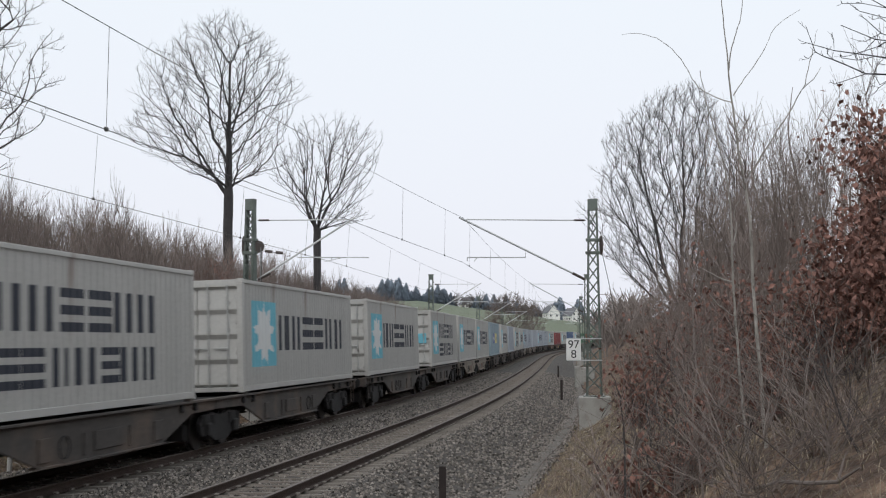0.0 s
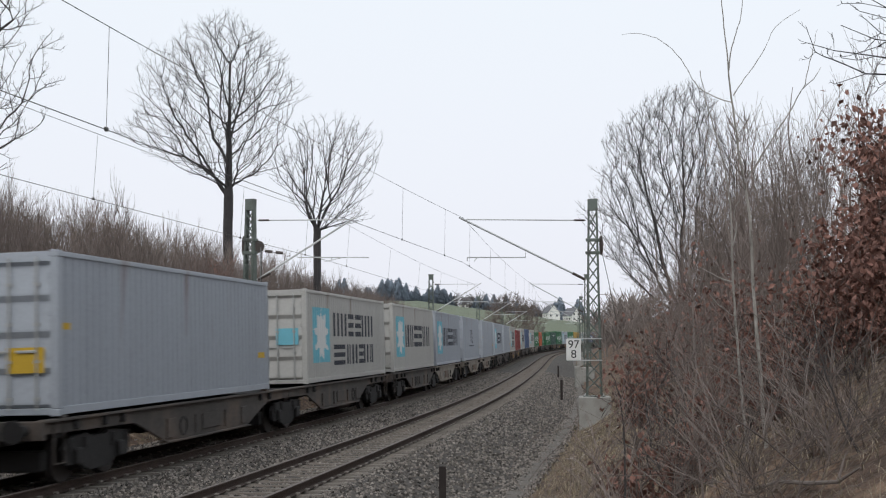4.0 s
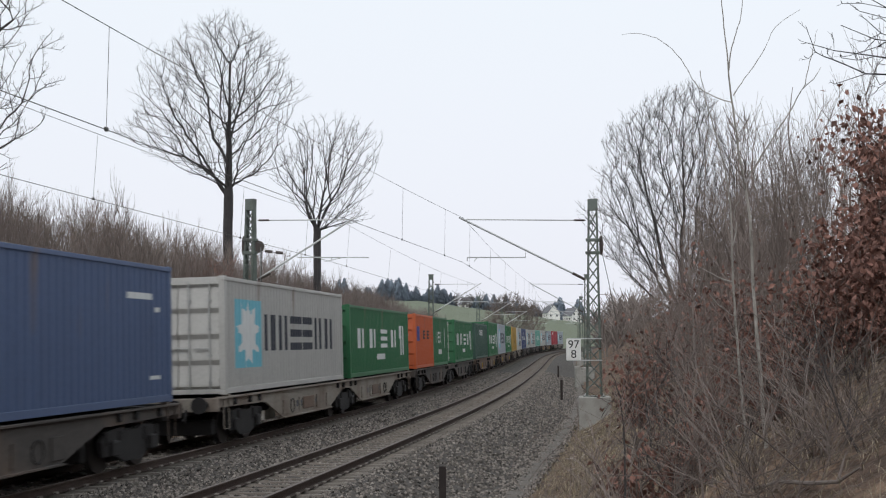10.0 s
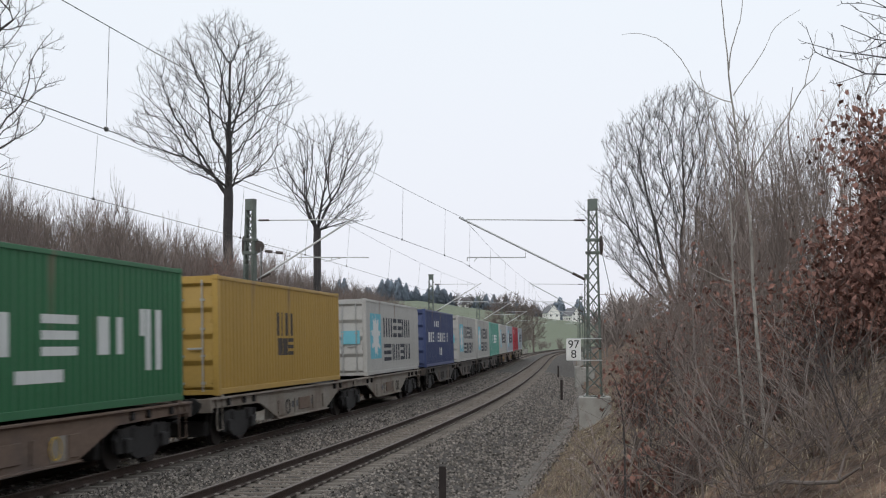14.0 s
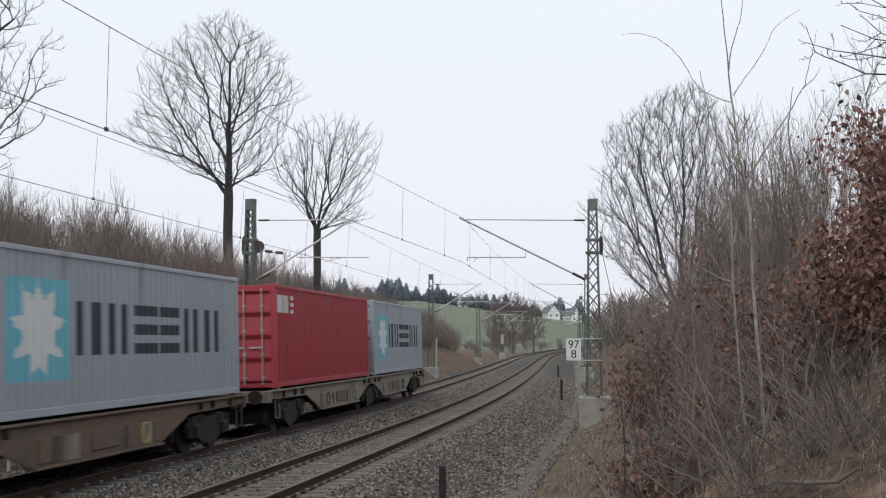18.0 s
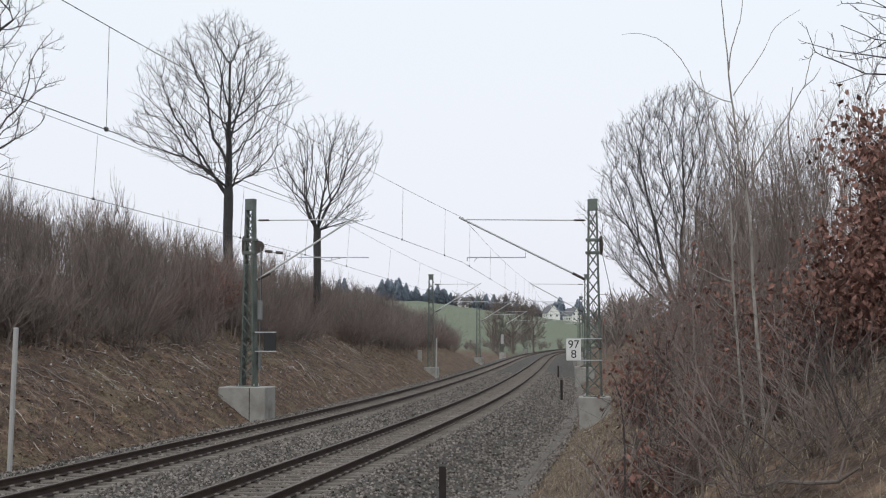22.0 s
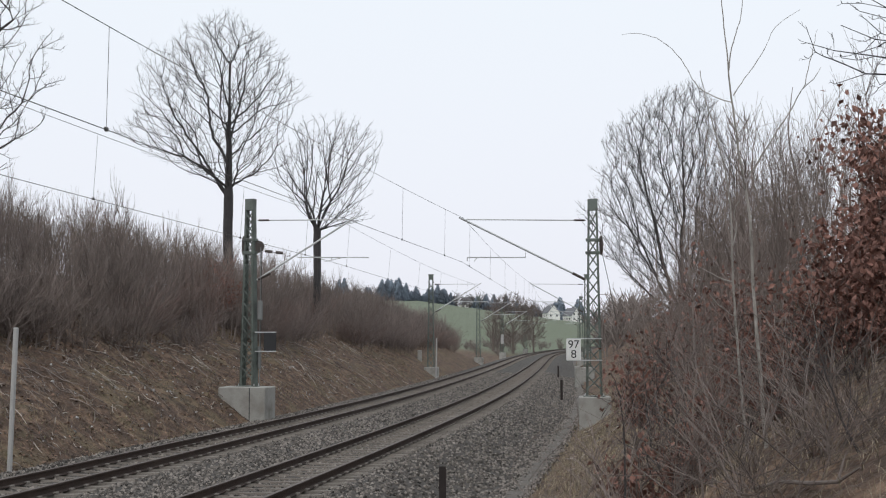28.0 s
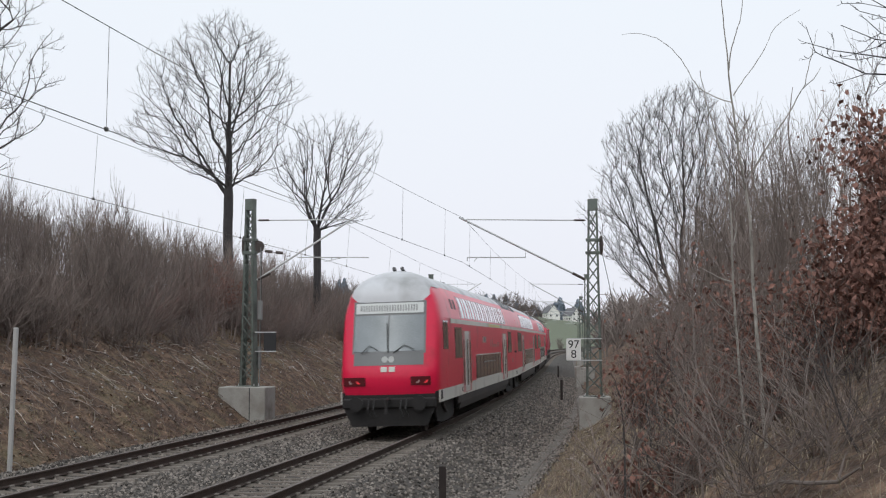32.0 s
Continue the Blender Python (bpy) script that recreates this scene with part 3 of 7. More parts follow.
def build_lineside():
    gear = empty("tension_gear", pose(-7.02, 44.5, 0))
    tagged(gear, "dark tension wheel with insulators on a mast", "tension gear")
    ring = lambda r: [(.30 + r * math.cos(k * math.pi / 10), 6.02 + r * math.sin(k * math.pi / 10)) for k in range(20)]
    part("wheel", prism(ring(.22), "y", -.06, .0), INSULATOR, gear)
    part("counterweight", tubes([[(.38, 0, 1.6, .07), (.38, 0, 2.4, .07)]], 10), DULL_STEEL, gear)
    part("weight_rope", rod((.42, 0, 2.4), (.42, 0, 6.0), .012, 5), CABLE, gear)
    for k in (0.62, 1.0):
        part("insulator", rod((k, -.5, 5.9 - .12 * k), (k + .26, -.5, 5.87 - .12 * k), .055, 8), INSULATOR, gear)
    part("tie_rod", rod((.3, -.4, 5.87), (1.3, -.5, 5.72), .01, 5), CABLE, gear)
    stay = part("stay_cable", tubes([arc((5.78, 44.6, 5.9), (6.35, 44.9, 3.2), (.08, 0, -.25), .012, .012, 8)], 5), CABLE)
    tagged(stay, "slack dark cable hanging from a mast", "cable")
    # kilometre board on the right-hand mast
    sign = empty("kilometre_board", pose(5.46, 44.3, 0, 0, 0, 0))
    tagged(sign, "white kilometre board with black figures on two brackets", "sign")
    part("plate", box(-1.02, -.49, -.02, .0, 1.90, 2.67, .006), SIGN_WHITE, sign)
    part("bracket", box(-.98, .28, .002, .04, 2.66, 2.70, .004), GALV, sign)
    part("bracket", box(-.98, .28, .002, .04, 1.88, 1.92, .004), GALV, sign)
    for txt, z in (("97", 2.46), ("8", 2.11)):
        lettering(txt, 0.42, pose(-.755, -.023, z, 90, 0, 0), SIGN_BLACK, sign)
    # the back of the board on the left-hand mast
    back = empty("board_seen_from_behind", pose(-7.02, 44.4, 0))
    tagged(back, "dark back of a kilometre board on two pale brackets", "sign")
    part("plate", box(.55, 1.0, -.02, .0, 2.24, 2.9, .006), SIGN_BLACK, back)
    part("bracket", box(.2, 1.0, -.045, -.022, 2.89, 2.93, .004), GALV, back)
    part("bracket", box(.2, 1.0, -.045, -.022, 2.2, 2.24, .004), GALV, back)
    # switch box on the left-hand mast
    sw = part("junction_box", join(box(-7.02 + .32, -7.02 + .48, 44.3, 44.5, 3.35, 4.05, .02), rod((-7.02 + .4, 44.4, 1.0), (-7.02 + .4, 44.4, 6.0), .016, 6)), DULL_STEEL)
    tagged(sw, "grey steel junction box with conduit on a mast", "junction box")
    # a pale board on a mast at the bend
    s = s_at_y(194, LEFT_OFF)
    x, y = on_line(s, LEFT_OFF)
    board = empty("signal_board", pose(float(x), float(y) - .2, float(rise(s))))
    tagged(board, "pale board on two brackets at a mast by the bend", "sign")
    part("plate", box(-.22, .22, -.03, .0, 1.9, 3.4, .01), POST_GREY, board)
    for zz in (2.1, 3.1):
        part("bracket", box(-.2, .2, .002, .16, zz, zz + .06, .005), GALV, board)
    # tall pale posts on the left bank foot
    for x, y, z0, h, lean, r in ((-9.28, 26.5, -0.35, 3.2, 1.2, .055), (-0.52, 93.0, -.3, 3.1, 0.5, .06)):
        p = part("marker_post", join(tubes([[(0, 0, -.3, r), (0, 0, h, r)]], 10), tubes([[(0, 0, h, r * 1.08), (0, 0, h + .03, r * .8)]], 10)), POST_GREY)
        p.matrix_world = pose(x, y, z0, 0, lean, 0)
        tagged(p, "tall pale grey tubular post at the foot of the bank", "post", group="grey posts")
    # stubs of old rail that mark the alignment
    for x, y, z0, z1 in ((-0.02, 22.0, -0.8, 0.37), (6.24, 65, -0.8, 0.56), (9.35, 100, -.8, .6)):
        prof = [(-.065, -.06), (.065, -.06), (.065, -.045), (.018, -.03), (.018, .03), (.036, .04), (.036, .07), (-.036, .07), (-.036, .04), (-.018, .03), (-.018, -.03), (-.065, -.045)]
        p = part("rail_stub_post", prism(prof, "z", z0, z1), POST_STEEL)
        p.matrix_world = pose(x, y, 0, 0, 0, 12)
        tagged(p, "rust-brown upright stub of old rail in the ballast", "post", group="rail stub posts")
    # covered cable duct: a row of concrete lids
    duct = empty("cable_duct")
    tagged(duct, "grey concrete cable duct covers along the ballast", "cable duct", kind="structure")
    V, F = box(-.19, .19, -.499, .499, -.10, 0.0, .004)
    me = None
    off = GAP + 4.25
    for k, s in enumerate(np.arange(-14, 160, 1.0)):
        x, y = on_line(s, off)
        ob = part("lid", me if me else (V, F), DUCT, duct)
        me = ob.data
        ob.matrix_world = pose(float(x), float(y), float(rise(s)) - 0.56 + 0.007 * math.sin(k * 2.1), 0, 0, -math.degrees(float(np.interp(s, S, TH))) + .5 * math.sin(k * 1.7))
    # marker stones and a small cabinet further along
    for x, y, w, h in ((9.2, 84, .35, 1.5), (10.0, 90, .5, 1.1), (-1.9, 100, .3, .9)):
        z = float(ground_height(x, y))
        c = part("concrete_marker", box(-w / 2, w / 2, -.2, .2, -.3, h, .03), CONCRETE)
        c.matrix_world = pose(x, y, z, 0, 0, 8)
        tagged(c, "pale concrete marker block beside the line", "marker", group="concrete markers")


build_masts()
build_lineside()


# ---- plants ----
def span_tree(rng, nodes, parents, paths, targets, bf, first=0, sag=.7, relax=2):
    """Join targets one by one to the growing wood, each where the way to it and the way down to the root are short together."""
    pos, par, path = list(nodes), list(parents), list(paths)
    T = np.array(targets)
    def cost(p, way):
        v = T - p
        d = np.linalg.norm(v, axis=1) + 1e-6
        return d * (1 + sag * np.clip(-v[:, 2] / d + .25, 0, 2)) + bf * way, d
    best, who = np.full(len(T), 1e9), np.zeros(len(T), int)
    for i in range(first, len(pos)):
        c, _ = cost(pos[i], path[i])
        who = np.where(c < best, i, who)
        best = np.minimum(best, c)
    left = np.ones(len(T), bool)
    for _ in range(len(T)):
        k = int(np.where(left, best, 1e9).argmin())
        left[k] = False
        i = int(who[k])
        d = float(np.linalg.norm(T[k] - pos[i]))
        way = path[i] + d
        if d > .5:
            h = (pos[i] * .5 + T[k] * .5) + rng.normal(0, .06, 3) * d + np.array([0, 0, .05 * d])
            pos.append(h)
            par.append(i)
            path.append(path[i] + d * .5)
            i = len(pos) - 1
        pos.append(T[k])
        par.append(i)
        path.append(way)
        j = len(pos) - 1
        c, _ = cost(T[k], way)
        who = np.where(c < best, j, who)
        best = np.minimum(best, c)
    # young wood straightens as it thickens
    kids = [[] for _ in pos]
    for i, p in enumerate(par):
        if p >= 0:
            kids[p].append(i)
    for _ in range(relax):
        old = [p.copy() for p in pos]
        for i in range(len(nodes), len(pos)):
            if kids[i]:
                pos[i] = old[i] * .4 + old[par[i]] * .3 + sum(old[c] for c in kids[i]) / len(kids[i]) * .3
    return pos, par


def chains_of(pos, par, trunk_r, tip):
    """Wood as tapered chains with their rank; radii add up towards the root."""
    kids = [[] for _ in pos]
    for i, p in enumerate(par):
        if p >= 0:
            kids[p].append(i)
    load = np.ones(len(pos))
    for i in range(len(pos) - 1, -1, -1):
        if kids[i]:
            load[i] = sum(load[c] for c in kids[i])
    expo = math.log(trunk_r / tip) / math.log(max(load[0], 2))
    rad = tip * load ** expo
    out, todo = [], [(0, -1, 0)]
    while todo:
        i, prev, rank = todo.pop()
        chain = [(*pos[prev], min(rad[prev], rad[i] * 1.15))] if prev >= 0 else []
        while True:
            chain.append((*pos[i], rad[i] * (1.25 if rank == 0 and len(chain) < 2 else 1)))
            if not kids[i]:
                break
            c = sorted(kids[i], key=lambda q: -load[q])
            todo += [(q, i, rank + 1) for q in c[1:]]
            i = c[0]
        out.append((rank, chain))
    return out, load, rad


def grow(seed, outline, trunk_r, base_h, lead=.8, points=1800, limbs=42, depth=.85, bf=.42, twigs=2, twig_len=.5, tip=.010, thin=1.0, shell=.55, wob=.03, sag=.7, lean=0.0, forks=()):
    """A bare tree that fills an outline [(height, reach to -x, reach to +x)]. Chains of (x, y, z, radius) by rank."""
    rng = np.random.default_rng(seed)
    hs, ls, rs = [o[0] for o in outline], [o[1] for o in outline], [o[2] for o in outline]
    top = base_h + (hs[-1] - base_h) * lead
    n0 = max(5, int(top / .45))
    nodes, parents, paths, drift = [np.array([0, 0, -.3])], [-1], [0.0], np.zeros(2)
    for i in range(n0):
        drift = drift + rng.normal(0, wob, 2)
        k = (i + 1) / n0
        nodes.append(np.array([drift[0] * .4 + lean * k * k, drift[1] * .4, -.3 + (top + .3) * k]))
        parents.append(i)
        paths.append(max(0.0, nodes[-1][2] - base_h) * .9)
    first = int(np.argmin([abs(q[2] - base_h) for q in nodes]))
    # great limbs with bends of their own
    for limb in forks:
        last = min(range(len(nodes)), key=lambda i: float(np.linalg.norm(nodes[i] - np.array(limb[0]))))
        for goal in limb[1:]:
            a, b = nodes[last], np.array(goal)
            d = float(np.linalg.norm(b - a))
            n = max(1, int(d / .4))
            for j in range(1, n + 1):
                nodes.append(a + (b - a) * j / n + rng.normal(0, .035, 3))
                parents.append(last)
                paths.append(paths[last] + d / n)
                last = len(nodes) - 1
    n0 = len(nodes) - 1
    def fill(count, inner, outer):
        """Points inside the outline, between two shares of its radius."""
        T = []
        while len(T) < count:
            h = rng.uniform(hs[0], hs[-1])
            l, r = np.interp(h, hs, ls), np.interp(h, hs, rs)
            if rng.random() > (l + r) / (max(ls) + max(rs)):
                continue
            u, a = (inner + (outer - inner) * rng.random()) ** shell, rng.uniform(0, 2 * math.pi)
            half, mid = (l + r) / 2, (r - l) / 2
            lump = 1 + .09 * math.sin(3 * a + h * 1.3 + seed) + .06 * math.sin(h * 3.1 + 2 * a)
            T.append((mid + half * u * math.cos(a) * lump, half * u * math.sin(a) * depth * lump, h + rng.uniform(-.2, .2)))
        return T
    # first the great limbs, bowed upwards, then their finer and finer forks
    pos, par = span_tree(rng, nodes, parents, paths, fill(limbs, .25, .85), .62, first, sag, 1)
    wood, up, way = list(pos), list(par), []
    for i in range(len(wood)):
        way.append(0.0 if up[i] < 0 else way[up[i]] + float(np.linalg.norm(wood[i] - wood[up[i]])) if i > n0 else paths[i])
    for i in range(n0 + 1, len(pos)):
        a, b = pos[par[i]], pos[i]
        d = float(np.linalg.norm(b - a))
        if d > .7:
            n, last = int(d / .5) + 1, par[i]
            for j in range(1, n):
                k = j / n
                wood.append(a + (b - a) * k + np.array([0, 0, -.10 * d * math.sin(k * math.pi)]) + rng.normal(0, .03, 3))
                up.append(last)
                way.append(way[par[i]] + d * k)
                last = len(wood) - 1
            up[i] = last
    order, rank_of = [], {}
    kids = [[] for _ in wood]
    for i, p in enumerate(up):
        if p >= 0:
            kids[p].append(i)
    todo = [0]
    while todo:
        i = todo.pop(0)
        rank_of[i] = len(order)
        order.append(i)
        todo += kids[i]
    wood, way, up = [wood[i] for i in order], [way[i] for i in order], [-1 if up[i] < 0 else rank_of[up[i]] for i in order]
    low = [i for i in range(len(wood)) if wood[i][2] < base_h - .3]
    pos, par = span_tree(rng, wood, up, [w if i not in low else 1e6 for i, w in enumerate(way)], fill(points, .12, 1), bf, 0, sag, 1)
    n0 = len(wood)
    chains, load, rad = chains_of(pos, par, trunk_r, tip)
    groups = {0: [], 1: [], 2: [], 3: []}
    for rank, c in chains:
        big = max(q[3] for q in c)
        groups[0 if rank == 0 else 1 if big > .06 else 2].append(c)
    r2 = random.Random(seed)
    for i in range(n0 + 1, len(pos)):
        if load[i] > 9:
            continue
        w = Vector(pos[i] - pos[par[i]]).normalized()
        for _ in range(twigs + (1 if load[i] < 2 else 0)):
            o = Vector((r2.gauss(0, 1), r2.gauss(0, 1), r2.gauss(.35, .8))).normalized()
            v = (w * .9 + o * .7 + Vector((0, 0, .3))).normalized()
            L = twig_len * r2.uniform(.4, 1.3)
            a = Vector(pos[i])
            b = a + v * L * .5
            e = b + (v + Vector((r2.gauss(0, .3), r2.gauss(0, .3), .22))).normalized() * L * .5
            groups[3].append([(*a, .0065 * thin), (*b, .005 * thin), (*e, .003 * thin)])
            f = a.lerp(b, r2.uniform(.5, 1.0))
            g = f + (v + Vector((r2.gauss(0, .6), r2.gauss(0, .6), r2.gauss(.1, .5)))).normalized() * L * .4
            groups[3].append([(*f, .005 * thin), (*g, .003 * thin)])
    return groups


def tree_thing(name, label, at, seed, outline, trunk_r, base_h, bark=BARK, twig=TWIG_DARK, **kw):
    g = grow(seed, outline, trunk_r, base_h, **kw)
    t = empty(name, pose(*at))
    tagged(t, label, "tree", group="bare trees")
    part("trunk", tubes(g[0], 9), bark, t)
    for l in g[1]:
        part("limb", tubes([l], 6), bark, t)
    part("bough_work", tubes(g[2], 4), bark, t)["kind"] = "stuff"
    part("crown", tubes(g[3], 3), twig, t, "fine bare twigs")["kind"] = "stuff"
    return t


def stem(rng, base, height, lean, r, bend=0.15, n=7):
    pts, p, d = [], Vector(base), Vector((lean[0], lean[1], 1)).normalized()
    for i in range(n + 1):
        pts.append((*p, max(.0035, r * (1 - .85 * i / n))))
        d = (d + Vector((rng.uniform(-bend, bend), rng.uniform(-bend, bend), .06))).normalized()
        p = p + d * height / n
    return pts


def shrub_mesh(name, seed, stems, height, spread, r, material, points=150, bf=1.0, tip=.005, twigs=2, twig_len=.3, base=.35, upper=1.0, lean=0.0, crook=0.0, up=.5):
    """A many-stemmed bare shrub that forks into finer and finer twigs: a mesh of stems and a mesh of twigs.
    height and spread give its size, upper the width of its top against its middle."""
    rng = np.random.default_rng(seed)
    share = max(6, points // stems)
    thick, fine = [], []
    for _ in range(stems):
        a, q = rng.uniform(0, 6.28), rng.random() ** .5
        h = height * rng.uniform(.6, 1.08)
        b = np.array([math.cos(a) * q * base, math.sin(a) * q * base, -.2])
        out = np.array([math.cos(a) * q * spread + lean, math.sin(a) * q * spread, 0])
        nodes, parents, paths = [b], [-1], [0.0]
        n = 6
        kink = rng.normal(0, crook, 3) * (1, 1, 0)
        for i in range(n):
            k = (i + 1) / n
            nodes.append(b + out * k ** 1.3 * .8 + np.array([0, 0, h * .8 * k + .2]) + kink * math.sin(k * 3.1) + rng.normal(0, .012, 3) * height)
            parents.append(i)
            paths.append(h * .8 * k * .8)
        T = []
        for _ in range(share):
            k = rng.uniform(.2, 1) ** .7
            wide = spread * (.35 + .45 * upper * k)
            c = b + out * k + np.array([0, 0, h * k])
            v = rng.normal(0, .42, 3) * wide
            T.append(c + v * np.array([1, 1, .5]))
        pos, par = span_tree(rng, nodes, parents, paths, T, bf, 1, 1.6, 1)
        chains, load, rad = chains_of(pos, par, r * rng.uniform(.65, 1.15), tip)
        for rank, c in chains:
            (thick if rank == 0 else fine).append(c)
        for i in range(n + 1, len(pos)):
            w = Vector(pos[i] - pos[par[i]])
            w = w.normalized() if w.length > 1e-6 else Vector((0, 0, 1))
            for _ in range(twigs):
                v = (w + Vector(rng.normal(0, .45, 3)) + Vector((0, 0, up))).normalized()
                e = Vector(pos[i]) + v * twig_len * rng.uniform(.4, 1.4)
                fine.append([(*pos[i], tip * .9), (*e, tip * .5)])
    res = []
    for nm, ls in ((name, thick), ("crown", fine)):
        V, F = tubes(ls, 3)
        me = bpy.data.meshes.new(nm)
        me.from_pydata(V, [], F)
        me.materials.append(material)
        res.append(me)
    return res


def leaf_cloud(name, seed, centres, count, size, material):
    """Withered leaves: small folded quads that hang round given points."""
    rng = np.random.default_rng(seed)
    c = np.array(centres)[rng.integers(0, len(centres), count)] + rng.normal(0, .12, (count, 3))
    a, b = rng.normal(0, 1, (count, 3)), rng.normal(0, 1, (count, 3))
    a[:, 2] -= 1.2
    a /= np.linalg.norm(a, axis=1)[:, None]
    b -= a * (a * b).sum(1)[:, None]
    b /= np.linalg.norm(b, axis=1)[:, None]
    nrm = np.cross(a, b)
    L = size * rng.uniform(.6, 1.25, count)[:, None]
    W = L * .32
    V = np.stack([c, c + a * L * .5 + b * W + nrm * W * .35, c + a * L, c + a * L * .5 - b * W + nrm * W * .35], 1).reshape(-1, 3)
    k = 4 * np.arange(count)[:, None]
    F = np.concatenate([k + np.array([[0, 1, 2]]), k + np.array([[0, 2, 3]])], 0)
    return V.tolist(), F.tolist()


def place_shrub(me, x, y, scale, name, label, cat, group, sink=0.0, tilt=(0, 0)):
    rngv = (x * 12.9898 + y * 78.233) % 1.0
    ob = new(name, me[0])
    twigs = new("crown", me[1])
    twigs.parent = ob
    twigs["kind"] = "stuff"
    z = float(ground_height(x, y)) - sink
    ob.matrix_world = pose(x, y, z, tilt[0], tilt[1], rngv * 360) @ Matrix.Diagonal((scale, scale, scale * (0.9 + .25 * rngv), 1))
    tagged(ob, label, cat, group=group)
    return ob


def build_trees():
    def spot(px, depth):
        x = (px - 784) / 2168.6 * depth
        return x, depth, float(ground_height(x, depth)) - .1
    def outline(px, depth, z, rows):
        """Rows of (height, left edge, right edge) as seen across the line, turned into reach from the trunk."""
        k = depth / 2168.6
        return [(2.58 + (604.6 - v) * k - z, (px - a) * k, (b - px) * k) for v, a, b in rows]
    limbs = [[(-0.13, 0.0, 10.95), (-1.17, 0.15, 12.33), (-2.71, 0.29, 13.25), (-4.24, 0.44, 13.71), (-5.78, 0.59, 14.17)],
             [(-0.56, 0.0, 11.56), (-1.94, 0.29, 13.56), (-3.32, 0.58, 15.55), (-4.09, 0.87, 17.4), (-4.55, 1.16, 18.32)],
             [(-0.19, 0.0, 12.48), (-1.02, 0.35, 14.33), (-1.48, 0.71, 16.78), (-2.4, 1.06, 18.62)],
             [(-0.19, 0.0, 13.56), (-0.71, 0.53, 15.86), (-0.71, 1.06, 18.32)],
             [(-0.06, 0.0, 14.02), (0.67, 0.29, 17.09), (0.83, 0.58, 19.24), (0.52, 0.86, 21.08)],
             [(-0.06, 0.0, 14.94), (1.59, 0.51, 16.78), (2.52, 1.01, 18.32), (3.13, 1.52, 19.55)],
             [(-0.0, -0.0, 14.63), (1.9, -0.57, 15.86), (3.74, -1.13, 16.32)],
             [(-0.0, -0.0, 11.41), (1.29, -0.04, 12.18), (2.21, -0.08, 12.94), (3.13, -0.12, 14.17)],
             [(-0.06, 0.0, 12.94), (1.04, 0.53, 14.33), (1.9, 1.06, 15.25)]]
    x, y, z = spot(404, 70)
    tree_thing("oak_tree", "tall leafless oak with a broad rounded crown on the bank", (x, y, z), 4,
               outline(404, 70, z, [(318, 352, 440), (290, 300, 492), (262, 235, 512), (235, 212, 505), (195, 222, 528), (160, 226, 530), (125, 236, 520), (90, 262, 498), (60, 300, 474), (38, 345, 440), (22, 380, 412)]),
               .28, 10.9 - z, lead=.74, points=1150, limbs=18, twigs=1, twig_len=.6, bf=.6, tip=.010, forks=[[(a, b, c - z) for a, b, c in l] for l in limbs])
    oak_limbs = [[(-0.01, -0.0, 10.17), (-0.5, -0.18, 11.22), (-0.81, -0.37, 12.22), (-1.67, -0.55, 13.07), (-2.59, -0.73, 14.13), (-3.12, -0.92, 15.59), (-3.28, -1.1, 16.91)],
                 [(-0.81, 0.0, 12.22), (-0.9, 0.03, 14.13), (-0.83, 0.06, 16.12), (-0.87, 0.09, 17.97)],
                 [(0.16, -0.0, 10.83), (0.29, -0.09, 12.02), (0.45, -0.18, 13.47), (0.58, -0.27, 14.79), (0.95, -0.36, 16.25), (1.31, -0.46, 17.44), (1.71, -0.55, 18.43)],
                 [(0.58, 0.0, 14.79), (0.21, 0.07, 16.25), (-0.08, 0.15, 17.3)],
                 [(0.38, 0.0, 11.49), (1.35, 0.09, 12.61), (1.51, 0.18, 13.87), (2.04, 0.26, 15.32), (2.83, 0.35, 16.78), (3.56, 0.44, 17.83)],
                 [(1.38, -0.0, 12.68), (2.83, -0.3, 13.6), (3.89, -0.61, 14.79), (4.61, -0.91, 16.51)],
                 [(0.08, -0.0, 10.36), (1.24, -0.34, 10.76), (2.43, -0.68, 11.06), (3.62, -1.02, 11.42)],
                 [(0.38, 0.0, 13.87), (-0.58, 0.24, 15.19), (-1.2, 0.47, 16.51), (-2.06, 0.71, 17.7)],
                 [(0.12, -0.0, 12.55), (-0.54, -0.17, 13.47), (-0.74, -0.34, 15.06)]]
    x, y, z = spot(562, 86)
    tree_thing("oak_tree", "smaller leafless oak with a spreading crown on the bank", (x, y, z), 9,
               outline(562, 86, z, [(400, 548, 648), (375, 525, 660), (345, 496, 652), (310, 476, 668), (280, 470, 684), (250, 482, 680), (225, 512, 660), (202, 545, 625)]),
               .27, 10.2 - z, lead=.02, points=430, limbs=8, twigs=2, twig_len=.5, bf=.8, tip=.011, thin=.8, forks=[[(a, b, c - z) for a, b, c in l] for l in oak_limbs])
    x, y, z = spot(1207, 62)
    # its stems fan out from a low fork and bow upwards
    rng, fan = random.Random(12), []
    for i in range(11):
        a = math.radians(-60 + 12 * i + rng.uniform(-5, 5))
        reach = (11.2 - 2.8 * abs(math.sin(a))) * rng.uniform(.85, 1)
        foot, dy = 3.6 - z + .5 * rng.random(), rng.uniform(-.5, .5)
        fan.append([(0, 0, foot)] + [(math.sin(a) * reach * q ** .8 * .8, dy * reach * q * .5, foot + reach * (.85 * math.cos(a) + .12) * q + .9 * q * q) for q in (.2, .45, .7, .9)])
